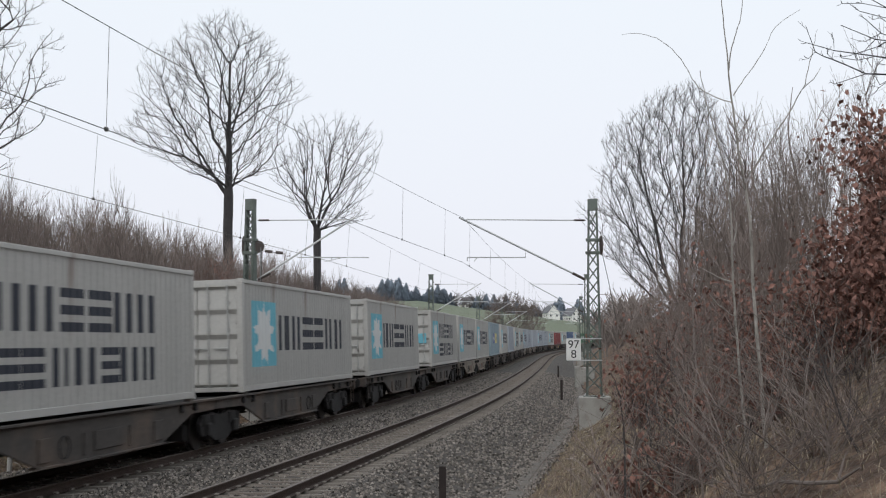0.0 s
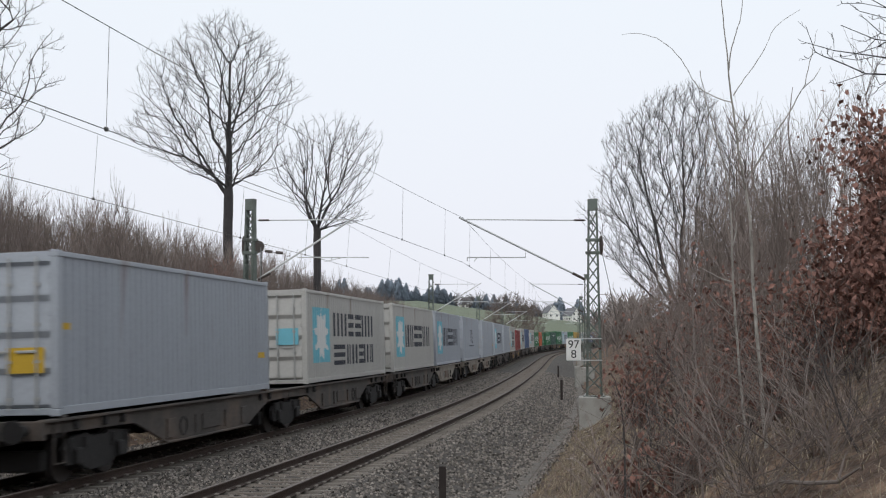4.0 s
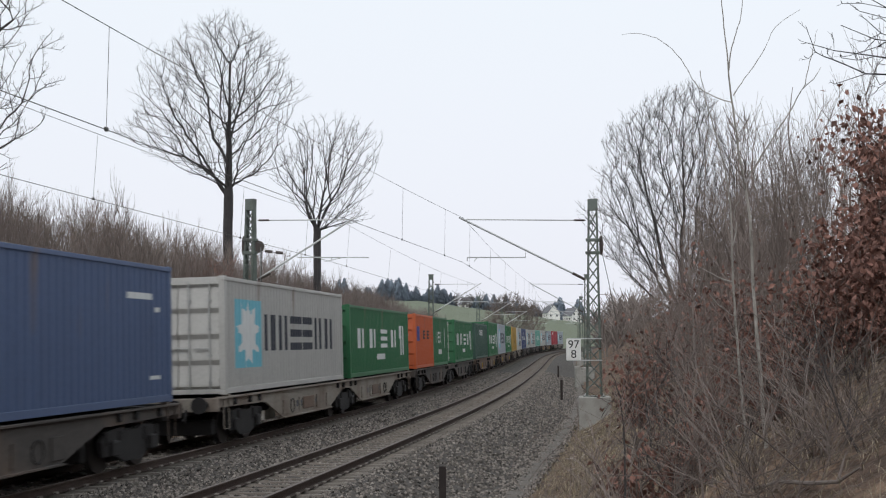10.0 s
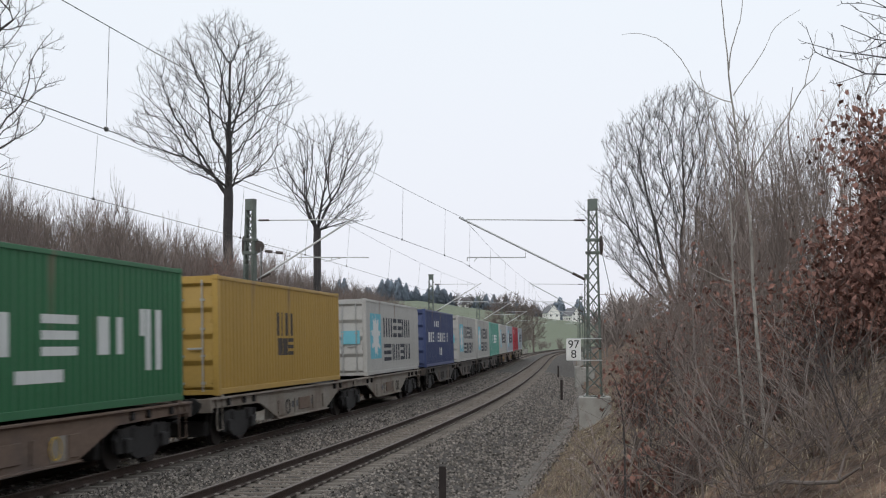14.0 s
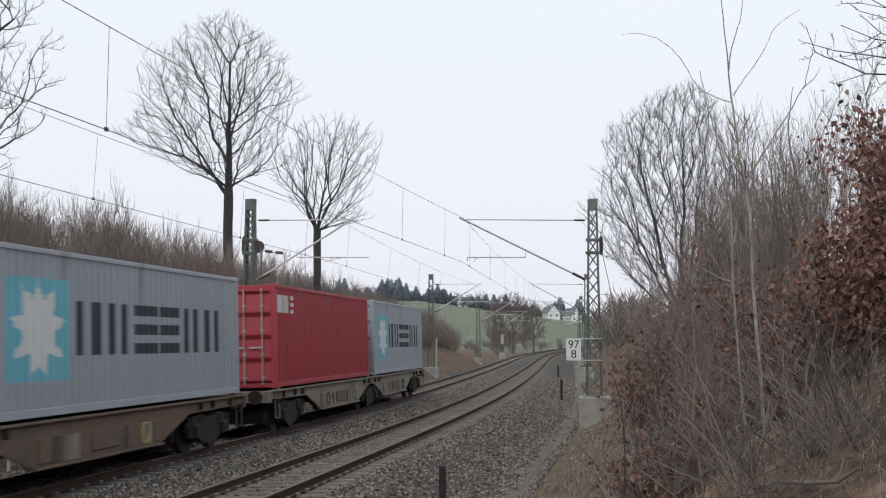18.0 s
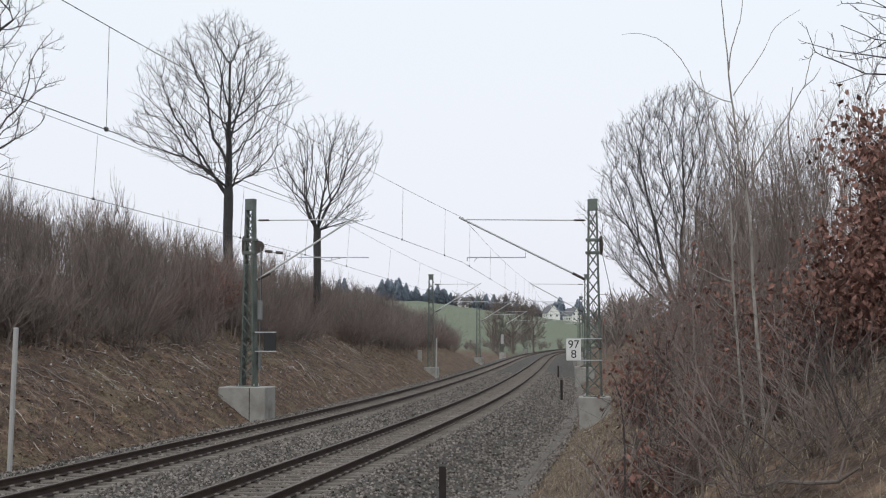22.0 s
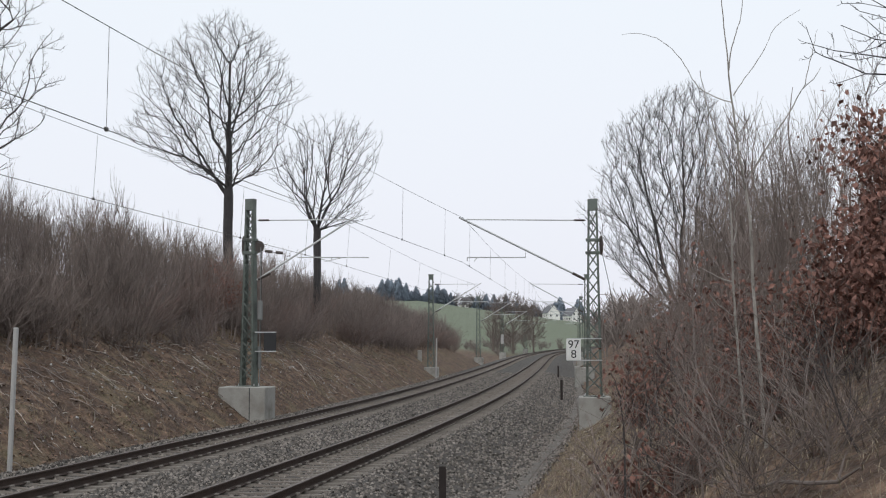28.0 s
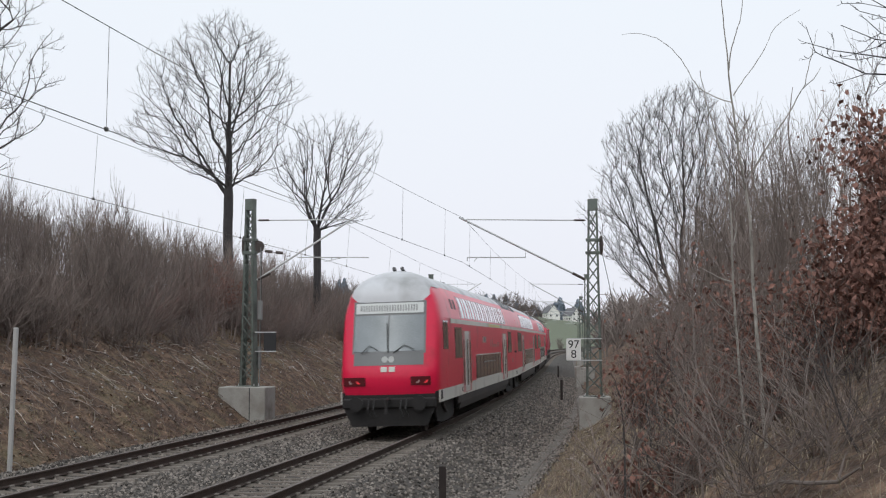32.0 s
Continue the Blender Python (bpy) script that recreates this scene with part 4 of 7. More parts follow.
    tree_thing("bare_tree", "leafless broad tree with dense fine twigs above the bushes", (x, y, z), 15,
               outline(1207, 62, z, [(500, 1120, 1300), (455, 1066, 1330), (400, 1048, 1330), (340, 1046, 1330), (290, 1052, 1322), (245, 1075, 1306), (205, 1105, 1290), (175, 1150, 1268), (152, 1188, 1240)]),
               .21, 3.6 - z, lead=.05, points=2000, limbs=30, twigs=2, twig_len=.5, thin=.9, bf=.7, sag=.5, tip=.007, forks=fan)
    x, y, z = spot(-110, 44)
    tree_thing("bare_tree", "leafless tree with thin grey twigs on the bank top", (x, y, z), 21,
               outline(-110, 44, z, [(290, -220, 20), (262, -290, 48), (215, -310, 86), (160, -320, 70), (110, -320, 94), (60, -310, 72), (10, -300, 64), (-60, -260, 40), (-130, -180, -20)]),
               .22, 7.4 - z, lead=.6, points=620, limbs=26, twigs=2, twig_len=.34, thin=.8, bf=.45)
    x, y, z = spot(1775, 14)
    tree_thing("bare_tree", "leafless tree whose dark branches hang over the slope", (x, y, z), 33,
               outline(1775, 14, z, [(142, 1540, 2000), (118, 1500, 2040), (70, 1470, 2060), (30, 1462, 2060), (-10, 1475, 2050), (-80, 1520, 2000), (-150, 1640, 1900)]),
               .06, 5.7 - z, lead=.6, points=260, limbs=16, twigs=1, twig_len=.16, tip=.0042, thin=.6, bf=.4, sag=.2)
    # the bare trees at the bend of the line
    for px, d, seed, n, rows in ((908, 236, 41, 620, [(598, 885, 930), (580, 868, 948), (560, 862, 950), (540, 872, 942), (522, 892, 925)]), (872, 240, 42, 200, [(600, 858, 890), (575, 852, 892), (550, 858, 886), (536, 866, 880)]),
                                 (944, 244, 43, 220, [(600, 925, 965), (575, 920, 968), (555, 928, 962), (540, 936, 952)])):
        x, y, z = spot(px, d)
        tree_thing("bare_tree", "dark leafless tree at the bend of the line", (x, y, z), seed, outline(px, d, z, rows), .2, .8, lead=.5, points=n, limbs=14, twig_len=.8, twigs=2, tip=.02, thin=2.6, bf=.5, bark=TWIG_BROWN, twig=TWIG_BROWN)


SHRUB_LABELS = ["dense leafless grey-brown shrub on the cutting slope", "leafless reddish-brown thicket on the cutting slope", "tall thin leafless shrub stems on the bank"]


def build_left_bank():
    kinds = [shrub_mesh("bank_shrub", 100 + i, 13, 4.2, 1.0, .027, (TWIG_BANK, TWIG_RED, TWIG_SHADE, TWIG_BANK)[i], 150, tip=.0085, twigs=2, twig_len=.7, base=.9, up=1.1) for i in range(4)]
    thin = [shrub_mesh("bank_shrub", 110 + i, 11, 4.0, 1.0, .028, (TWIG_LOW, TWIG)[i], 120, tip=.014, twigs=2, twig_len=.7, base=.9, up=1.0) for i in range(2)]
    low = [shrub_mesh("low_shrub", 120 + i, 10, 1.9, .9, .015, (TWIG_RED, TWIG_SHADE, TWIG)[i], 110, tip=.0075, twigs=2, twig_len=.4, base=.7, crook=.1, up=.7) for i in range(3)]
    tall = [shrub_mesh("tall_shrub", 140 + i, 6, 5.6, .6, .03, TWIG_BANK, 90, tip=.009, twigs=2, twig_len=.7, base=.7, upper=.6, up=1.3) for i in range(3)]
    # darker copies for the near end: twig colour carries the thicket's inner shade
    brown = [shrub_mesh("bank_shrub", 130 + i, 13, 4.2, 1.0, .027, TWIG_BROWN, 150, tip=.0085, twigs=2, twig_len=.7, base=.9, up=1.1) for i in range(2)]
    brown_low = [shrub_mesh("low_shrub", 135 + i, 12, 1.9, .9, .015, TWIG_BROWN, 120, tip=.0075, twigs=2, twig_len=.4, base=.7, crook=.1, up=.7) for i in range(2)]
    rng = random.Random(5)
    for i in range(316):
        s = 6 + 122 * rng.random() ** 1.2
        lf = rng.uniform(7.8, 19.5) if s < 60 else rng.uniform(6.4, 15)
        x, y = on_line(s, -lf)
        x, y = float(x), float(y)
        far = (.7 + .3 * min(1, s / 36)) - .3 * min(1, max(0, s - 30) / 70) + .2 * min(1, max(0, s - 80) / 30)
        if lf > 10 and rng.random() < .5:
            place_shrub(rng.choice(tall if s < rng.uniform(50, 95) else thin), x, y, rng.uniform(.5, .84) * far, "tall_shrub", SHRUB_LABELS[2], "shrub", "bank shrubs", .1)
        else:
            place_shrub(rng.choice(brown if s < rng.uniform(10, 40) else kinds if s < rng.uniform(50, 100) else thin), x, y, rng.uniform(.62, 1.0) * far, "bank_shrub", SHRUB_LABELS[0], "shrub", "bank shrubs", .1)
    # thicket on the crest behind the first masts
    for i in range(44):
        d = rng.uniform(52, 92)
        x = (rng.uniform(395, 660) - 784) / 2168.6 * d
        if to_line(x, d)[1] > -9.5:
            continue
        place_shrub(rng.choice(kinds), x, d, rng.uniform(.6, .9), "bank_shrub", SHRUB_LABELS[0], "shrub", "bank shrubs", .1)
    for i in range(138):
        s = 8 + 116 * rng.random() ** 1.2
        lf = rng.uniform(6.6, 9.6) if s < 60 else rng.uniform(5.4, 8)
        x, y = on_line(s, -lf)
        place_shrub(rng.choice(brown_low if s < rng.uniform(14, 40) else low), float(x), float(y), rng.uniform(.7, 1.3), "low_shrub", SHRUB_LABELS[1], "shrub", "low bank shrubs", .1)


def build_right_bank():
    rng = random.Random(8)
    kinds = [shrub_mesh("slope_shrub", 200 + i, 3, 2.4, .5, .011, (TWIG, TWIG_DARK, TWIG_RED, TWIG_BROWN)[i], 80, tip=.0034, twigs=2, twig_len=.28, base=.7, crook=.16, bf=.45, up=.4) for i in range(4)]
    tall = [shrub_mesh("tall_shrub", 240 + i, 2, 6.2, .8, .03, (TWIG_SHADE, TWIG_BROWN, TWIG_BANK)[i], 90, tip=.0048, twigs=2, twig_len=.5, base=.5, upper=.8, up=.8, bf=.7, crook=.12) for i in range(3)]
    for i in range(222):
        if i < 104:
            y = 13 + 80 * rng.random() ** 1.4
            s, _ = to_line(0, y)
            x, yy = on_line(float(s), GAP + rng.uniform(6.4, 13.5))
            x, yy = float(x), float(yy)
        else:
            yy = rng.uniform(21, 48)
            x = (rng.triangular(1110, 1640, 1330) - 784) / 2168.6 * yy
        u = 784 + 2168.6 * x / max(yy, 1)
        if u < 1085 + 1300 / yy or yy < 13 or u > 1690 or (u > 1420 and yy < 21):
            continue
        if i >= 104:
            place_shrub(rng.choice(tall), x, yy, rng.uniform(.6, .95) * min(1, max(.4, (u - 1080) / 170)), "tall_shrub", SHRUB_LABELS[2], "shrub", "slope shrubs", .1)
        else:
            place_shrub(rng.choice(kinds), x, yy, rng.uniform(.6, 1.0), "slope_shrub", SHRUB_LABELS[rng.randrange(2)], "shrub", "slope shrubs", .1)
    # bushes at the foot of the broad tree
    for _ in range(22):
        yy = rng.uniform(42, 62)
        x = (rng.uniform(1128, 1250) - 784) / 2168.6 * yy
        if to_line(x, yy)[1] > GAP + 5.5:
            place_shrub(rng.choice(tall), x, yy, rng.uniform(.5, .8), "tall_shrub", SHRUB_LABELS[2], "shrub", "slope shrubs", .1)
    # saplings close to the camera: stems through a few bends, then side shoots
    def bent(px0, depth, rows, r0, r1):
        k = depth / 2168.6
        pts = [Vector(((u - px0) * k, dy, 2.58 + (604.6 - v) * k)) for u, v, dy in rows]
        out = []
        for i in range(len(pts) - 1):
            p0, p1, p2, p3 = pts[max(i - 1, 0)], pts[i], pts[i + 1], pts[min(i + 2, len(pts) - 1)]
            for j in range(4 if i < len(pts) - 2 else 5):
                t = j / 4
                out.append(.5 * (2 * p1 + (p2 - p0) * t + (2 * p0 - 5 * p1 + 4 * p2 - p3) * t * t + (3 * p1 - p0 - 3 * p2 + p3) * t ** 3))
        n = len(out) - 1
        return [(*(p + Vector((rng.gauss(0, .004), rng.gauss(0, .004), 0)) * (depth / 12)), r0 + (r1 - r0) * i / n) for i, p in enumerate(out)]
    def sapling(label, px0, depth, main, boughs, bark, shoots=9, length=.7):
        x = (px0 - 784) / 2168.6 * depth
        lines = [bent(px0, depth, *main)] + [bent(px0, depth, *b) for b in boughs]
        foot = lines[0][0]
        z = float(ground_height(x + foot[0], depth)) - .1
        lines[0] = [(foot[0] * 1.02, foot[1], min(z, foot[2] - .05), foot[3] * 1.1)] + lines[0]
        extra = []
        for _ in range(shoots):
            l = lines[0]
            i = rng.randrange(3, max(5, int(len(l) * .62)))
            az = rng.uniform(0, 6.28)
            tw = stem(rng, l[i][:3], length * rng.uniform(.35, 1.1), (math.cos(az) * .8, math.sin(az) * .8), max(.0035, l[i][3] * .45), .16, 6)
            extra.append(tw)
            for _ in range(3):
                j = rng.randrange(1, 5)
                az = rng.uniform(0, 6.28)
                extra.append(stem(rng, tw[j][:3], length * rng.uniform(.15, .5), (math.cos(az) * .9, math.sin(az) * .9), .0032, .18, 3))
        lines = [[(p[0], p[1], p[2] - z, p[3]) for p in l] for l in lines]
        extra = [[(p[0], p[1], p[2] - z, p[3]) for p in l] for l in extra]
        t = empty("sapling", pose(x, depth, z))
        tagged(t, label, "sapling", group="saplings")
        part("trunk", tubes(lines[:1], 7), bark, t)
        for b in lines[1:]:
            part("bough", tubes([b], 5), bark, t)
        part("crown", tubes(extra, 3), TWIG, t)["kind"] = "stuff"
    pale, dark = "slender leafless sapling with pale grey bark", "crooked dark leafless stem on the slope"
    sapling(pale, 1340, 12, ([(1352, 850, 0), (1345, 690, 0), (1334, 520, 0), (1330, 390, 0), (1316, 290, 0), (1303, 190, 0), (1296, 110, 0), (1288, 20, 0), (1284, -60, 0)], .021, .003),
            [([(1302, 178, 0), (1270, 165, .05), (1240, 140, .1), (1215, 95, .1), (1180, 62, .1), (1140, 48, .1), (1108, 50, .1)], .0055, .002), ([(1304, 165, 0), (1330, 130, .1), (1362, 85, .1), (1388, 35, .1), (1432, 4, .1)], .0055, .002),
             ([(1325, 315, 0), (1358, 262, -.1), (1398, 200, -.1), (1425, 150, -.1), (1440, 95, -.1), (1452, 50, -.1)], .009, .0022), ([(1297, 120, 0), (1302, 80, 0), (1318, 30, 0), (1326, -20, 0)], .007, .003), ([(1420, 160, -.1), (1442, 140, -.1), (1456, 118, -.1)], .005, .0025)], SAPLING, 14, .5)
    sapling(pale, 1310, 12.6, ([(1322, 850, 0), (1312, 720, 0), (1302, 600, 0), (1298, 480, 0), (1296, 380, 0), (1288, 300, 0), (1262, 200, 0), (1245, 120, 0)], .016, .0035),
            [([(1298, 500, 0), (1275, 490, .1), (1240, 470, .1)], .008, .003), ([(1300, 560, 0), (1285, 555, -.1), (1262, 535, -.1), (1250, 520, -.1)], .007, .003), ([(1298, 440, 0), (1310, 400, .1), (1306, 370, .1), (1330, 330, .1)], .008, .003)], SAPLING, 14, .6)
    sapling(pale, 1240, 15, ([(1235, 800, 0), (1232, 700, 0), (1226, 560, 0), (1222, 480, 0), (1210, 390, 0), (1190, 300, 0)], .017, .004), [([(1226, 580, 0), (1200, 520, .1), (1175, 470, .1)], .008, .003)], TWIG_LOW, 14, .8)
    sapling(pale, 1190, 17, ([(1212, 780, 0), (1196, 640, 0), (1178, 560, 0), (1165, 500, 0), (1160, 430, 0)], .016, .004), [([(1190, 620, 0), (1205, 560, .1), (1212, 500, .1)], .008, .003)], TWIG_LOW, 14, .8)
    sapling(pale, 1460, 14, ([(1462, 720, 0), (1435, 640, 0), (1398, 600, 0), (1350, 570, 0)], .012, .004), [([(1435, 640, 0), (1448, 590, .1), (1440, 540, .1), (1420, 480, .1)], .009, .003)], SAPLING, 10, .5)
    sapling(pale, 1380, 14, ([(1378, 820, 0), (1372, 760, 0), (1384, 690, 0), (1376, 640, 0), (1392, 560, 0)], .010, .003), [], SAPLING, 8, .4)
    sapling(dark, 1540, 9.4, ([(1545, 900, 0), (1532, 835, 0), (1494, 765, 0), (1472, 700, 0), (1452, 640, 0), (1440, 590, 0)], .014, .004), [([(1494, 765, 0), (1508, 700, .1), (1506, 650, .1)], .007, .003)], TWIG_DARK, 8, .4)
    sapling(dark, 1455, 10, ([(1458, 890, 0), (1455, 800, 0), (1464, 735, 0), (1468, 640, 0), (1480, 560, 0)], .014, .004), [([(1456, 800, 0), (1440, 760, .1), (1430, 700, .1)], .007, .003)], TWIG_BANK, 9, .5)
    sapling(dark, 1120, 11, ([(1102, 790, 0), (1100, 740, 0), (1092, 690, 0), (1080, 660, 0)], .009, .003), [], TWIG_DARK, 6, .3)
    sapling(dark, 1230, 11, ([(1240, 880, 0), (1232, 800, 0), (1222, 740, 0), (1230, 660, 0)], .012, .004), [([(1232, 800, 0), (1205, 760, .1), (1180, 700, .1)], .007, .003), ([(1226, 760, 0), (1260, 720, -.1), (1290, 690, -.1)], .007, .003)], TWIG_BANK, 9, .5)
    sapling(dark, 1480, 26, ([(1460, 560, 0), (1440, 420, 0), (1418, 330, 0), (1402, 240, 0), (1410, 150, 0)], .04, .006), [([(1430, 380, 0), (1445, 300, .1), (1456, 230, .1)], .012, .004), ([(1418, 330, 0), (1400, 290, .1), (1380, 230, .1)], .012, .004)], TWIG_BANK, 20, 1.1)
    # a broken branch on the ground
    pts = []
    for k, u in enumerate((1325, 1375, 1425, 1475, 1515)):
        d = 6.0
        while d < 13 and (float(ground_height((u - 784) / 2168.6 * d, d)) - 2.58) / d < -.122:
            d += .05
        x = (u - 784) / 2168.6 * d
        pts.append((x, d, float(ground_height(x, d)) + (.02, .06, .05, .06, .14)[k], (.012, .016, .017, .014, .008)[k]))
    br = part("broken_branch", tubes([pts, [pts[3], (pts[3][0] + .06, pts[3][1], pts[3][2] + .2, .005)]], 7), TWIG_SHADE)
    tagged(br, "broken brown branch lying on the slope", "branch")
    # low dark brambles near the camera
    bramble = [shrub_mesh("bramble", 260 + i, 4, 1.1, 1.0, .007, TWIG_BROWN if i else TWIG_DARK, 60, tip=.0027, twigs=1, twig_len=.2, base=.3, crook=.2) for i in range(3)]
    for _ in range(36):
        yy = rng.uniform(8.6, 15)
        px = rng.uniform(1120, 1600)
        x = (px - 784) / 2168.6 * yy
        if to_line(x, yy)[1] < GAP + 5.6 or (px > 1430 and rng.random() < .6):
            continue
        place_shrub(rng.choice(bramble), x, yy, rng.uniform(.6, 1.15), "bramble", "low tangled leafless bramble on the slope", "bramble", "brambles", .05)
    # young beeches that keep their withered leaves
    for px, depth, h, count, spread, low in ((1600, 12.5, 2.7, 2400, .3, .6), (1520, 14, 2.0, 1500, .4, .4), (1530, 15.5, 1.7, 1700, .5, .3), (1445, 15.5, 1.8, 900, .5, .3), (1135, 17, 1.9, 420, .3, .9), (1240, 14, 1.3, 420, .6, .1), (1330, 16, 2.4, 620, .5, .6), (1610, 15, 2.9, 2400, .45, .6), (1125, 13, .9, 300, .7, .1), (1400, 17, 1.3, 520, .5, .2), (1290, 18, 2.6, 420, .5, .5), (1500, 18, 1.3, 900, .5, .2), (1200, 13, .8, 400, .8, .1), (1370, 14, 1.7, 700, .6, .2), (1175, 22, 2.4, 420, .6, .3), (402, 57, 4.3, 1500, .45, 1.6)):
        x = (px - 784) / 2168.6 * depth
        z = float(ground_height(x, depth)) - .1
        lines, tips = [], []
        for _ in range(8):
            a = rng.uniform(0, 6.28)
            main = stem(rng, (0, 0, 0), h * rng.uniform(.6, 1), (math.cos(a) * spread * .6, math.sin(a) * spread * .6), .012, .08, 9)
            lines.append(main)
            for _ in range(11):
                i = rng.randrange(2, 9)
                az = rng.uniform(0, 6.28)
                tw = stem(rng, main[i][:3], h * rng.uniform(.1, .26), (math.cos(az) * 1.2, math.sin(az) * 1.2), .006, .2, 4)
                lines.append(tw)
                tips += [p[:3] for p in tw[1:] if p[2] > low]
        t = empty("young_beech", pose(x, depth, z))
        tagged(t, "young beech holding withered red-brown leaves", "tree", group="young beeches")
        part("stem_clump", tubes(lines, 4), TWIG_BROWN, t)["kind"] = "stuff"
        part("foliage", leaf_cloud("leaves", int(px), tips, int(count * 1.35), .085, LEAF), LEAF, t, "withered red-brown leaves")["kind"] = "stuff"


def blades(name, seed, xs, ys, length, width, material, lie=0.5, label="", cat="grass"):
    """Many narrow bent blades standing on the ground."""
    rng = np.random.default_rng(seed)
    n = len(xs)
    z = ground_height(xs, ys)
    a = rng.uniform(0, 6.28, n)
    L = length * rng.uniform(.5, 1.3, n)
    tilt = rng.uniform(0.1, 1.0, n) * lie * 1.5
    dx, dy = np.cos(a) * np.sin(tilt), np.sin(a) * np.sin(tilt)
    dz = np.cos(tilt)
    px, py = -np.sin(a) * width, np.cos(a) * width
    b = np.stack([xs, ys, z - .02], -1)
    m = b + np.stack([dx * .55, dy * .55, dz * .6], -1) * L[:, None]
    t = b + np.stack([dx * 1.2, dy * 1.2, dz * .85], -1) * L[:, None]
    w = np.stack([px, py, 0 * px], -1)
    V = np.stack([b - w, b + w, m - w * .7, m + w * .7, t], 1).reshape(-1, 3)
    k = 5 * np.arange(n)[:, None]
    tri = np.concatenate([k + np.array([[0, 1, 3]]), k + np.array([[0, 3, 2]]), k + np.array([[2, 3, 4]])], 0)
    ob = part(name, (V.tolist(), tri.tolist()), material)
    tagged(ob, label, cat, kind="stuff")


def build_ground_cover():
    rng = np.random.default_rng(12)
    # left bank
    n = 20000
    s, o = -6 + 105 * rng.random(n) ** 1.5, -rng.uniform(2.3, 10.0, n)
    x, y = on_line(s, o)
    blades("bank_grass", 31, x, y, .22, .006, DRY_GRASS, .9, "short dry grass on the cutting slope")
    n = 16000
    s, o = -6 + 90 * rng.random(n) ** 1.4, -rng.uniform(2.4, 6.0, n)
    keep = (np.sin(s * .55 + 1.1) * np.cos(o * 1.1 + s * .21) + .35 * np.sin(s * 1.9)) > .1
    x, y = on_line(s[keep], o[keep])
    blades("mossy_bank_grass", 33, x, y, .15, .007, MOSS_GRASS, .9, "short greenish grass at the foot of the cutting")
    # right bank near the camera
    n = 46000
    y = 6 + 44 * rng.random(n) ** 1.8
    s, _ = to_line(np.zeros(n), y)
    x, y = on_line(s, GAP + rng.uniform(4.7, 11.5, n))
    blades("slope_grass", 32, x, y, .17, .004, SLOPE_GRASS, .9, "tangled dry grass on the slope")
    n = 14000
    s = -8 + 60 * rng.random(n) ** 1.4
    x, y = on_line(s, GAP + 4.55 + 1.9 * rng.random(n) ** 1.3)
    blades("verge_grass", 34, x, y, .16, .005, VERGE_GRASS, .9, "faded greenish grass beside the cable duct")
    # leaf litter
    for name, lo, hi, cnt, seed, size in (("bank_litter", -10.0, -2.2, 24000, 41, .055), ("slope_litter", GAP + 5.6, GAP + 12, 12000, 42, .026)):
        s = -10 + 80 * rng.random(cnt) ** 1.5
        x, y = on_line(s, rng.uniform(lo, hi, cnt))
        z = ground_height(x, y) + .02
        c = np.stack([x, y, z], -1)
        a = rng.normal(0, 1, (cnt, 3)) * (1, 1, .3)
        a /= np.linalg.norm(a, axis=1)[:, None]
        b = np.cross(a, (0, 0, 1.0)) + rng.normal(0, .25, (cnt, 3))
        L = (size * rng.uniform(.6, 1.6, cnt))[:, None]
        V = np.stack([c - a * L, c + b * L * .5, c + a * L, c - b * L * .5], 1).reshape(-1, 3)
        k = 4 * np.arange(cnt)[:, None]
        F = k + np.array([[0, 1, 2, 3]])
        tagged(part(name, (V.tolist(), F.tolist()), LITTER), "fallen brown leaves on the slope", "leaf litter", kind="stuff")
    # pale chips of cut wood
    cnt = 800
    s = -4 + 55 * rng.random(cnt) ** 1.3
    x, y = on_line(s, -rng.uniform(2.6, 7.5, cnt))
    c = np.stack([x, y, ground_height(x, y) + .05], -1)
    a, b = rng.normal(0, .03, (cnt, 3)), rng.normal(0, .02, (cnt, 3))
    V = np.stack([c - a, c + b, c + a, c - b], 1).reshape(-1, 3)
    F = 4 * np.arange(cnt)[:, None] + np.array([[0, 1, 2, 3]])
    tagged(part("wood_chips", (V.tolist(), F.tolist()), POST_GREY), "pale chips of cut wood on the slope", "wood chips", kind="stuff")
    # cut branches lying on the banks; the dull ones are added as painted shadow contrast
    r2 = random.Random(3)
    for name, lo, hi, cnt in (("fallen_branches", -8.0, -2.6, 700), ("dull_branches", -8.6, -2.6, 1500), ("slope_branches", GAP + 5, GAP + 9, 110)):
        lines = []
        for _ in range(cnt):
            s = -6 + 70 * r2.random() ** 1.4
            x, y = on_line(s, r2.uniform(lo, hi))
            a = r2.uniform(0, 6.28)
            L = r2.uniform(.08, .34) * (1 if r2.random() < .88 else 3.2)
            pts, thick = [], r2.uniform(.006, .014)
            for k in range(3):
                xx, yy = float(x) + math.cos(a) * L * k / 2, float(y) + math.sin(a) * L * k / 2
                a += r2.uniform(-.12, .12)
                pts.append((xx, yy, float(ground_height(xx, yy)) + .04 + r2.uniform(0, .10), thick * (1 - .25 * k)))
            lines.append(pts)
        dull = name == "dull_branches"
        tagged(part(name, tubes(lines, 4), TWIG_BROWN if dull else TWIG_PALE), "dull brown cut branches scattered on the slope" if dull else "pale cut branches scattered on the slope", "branches", kind="stuff")


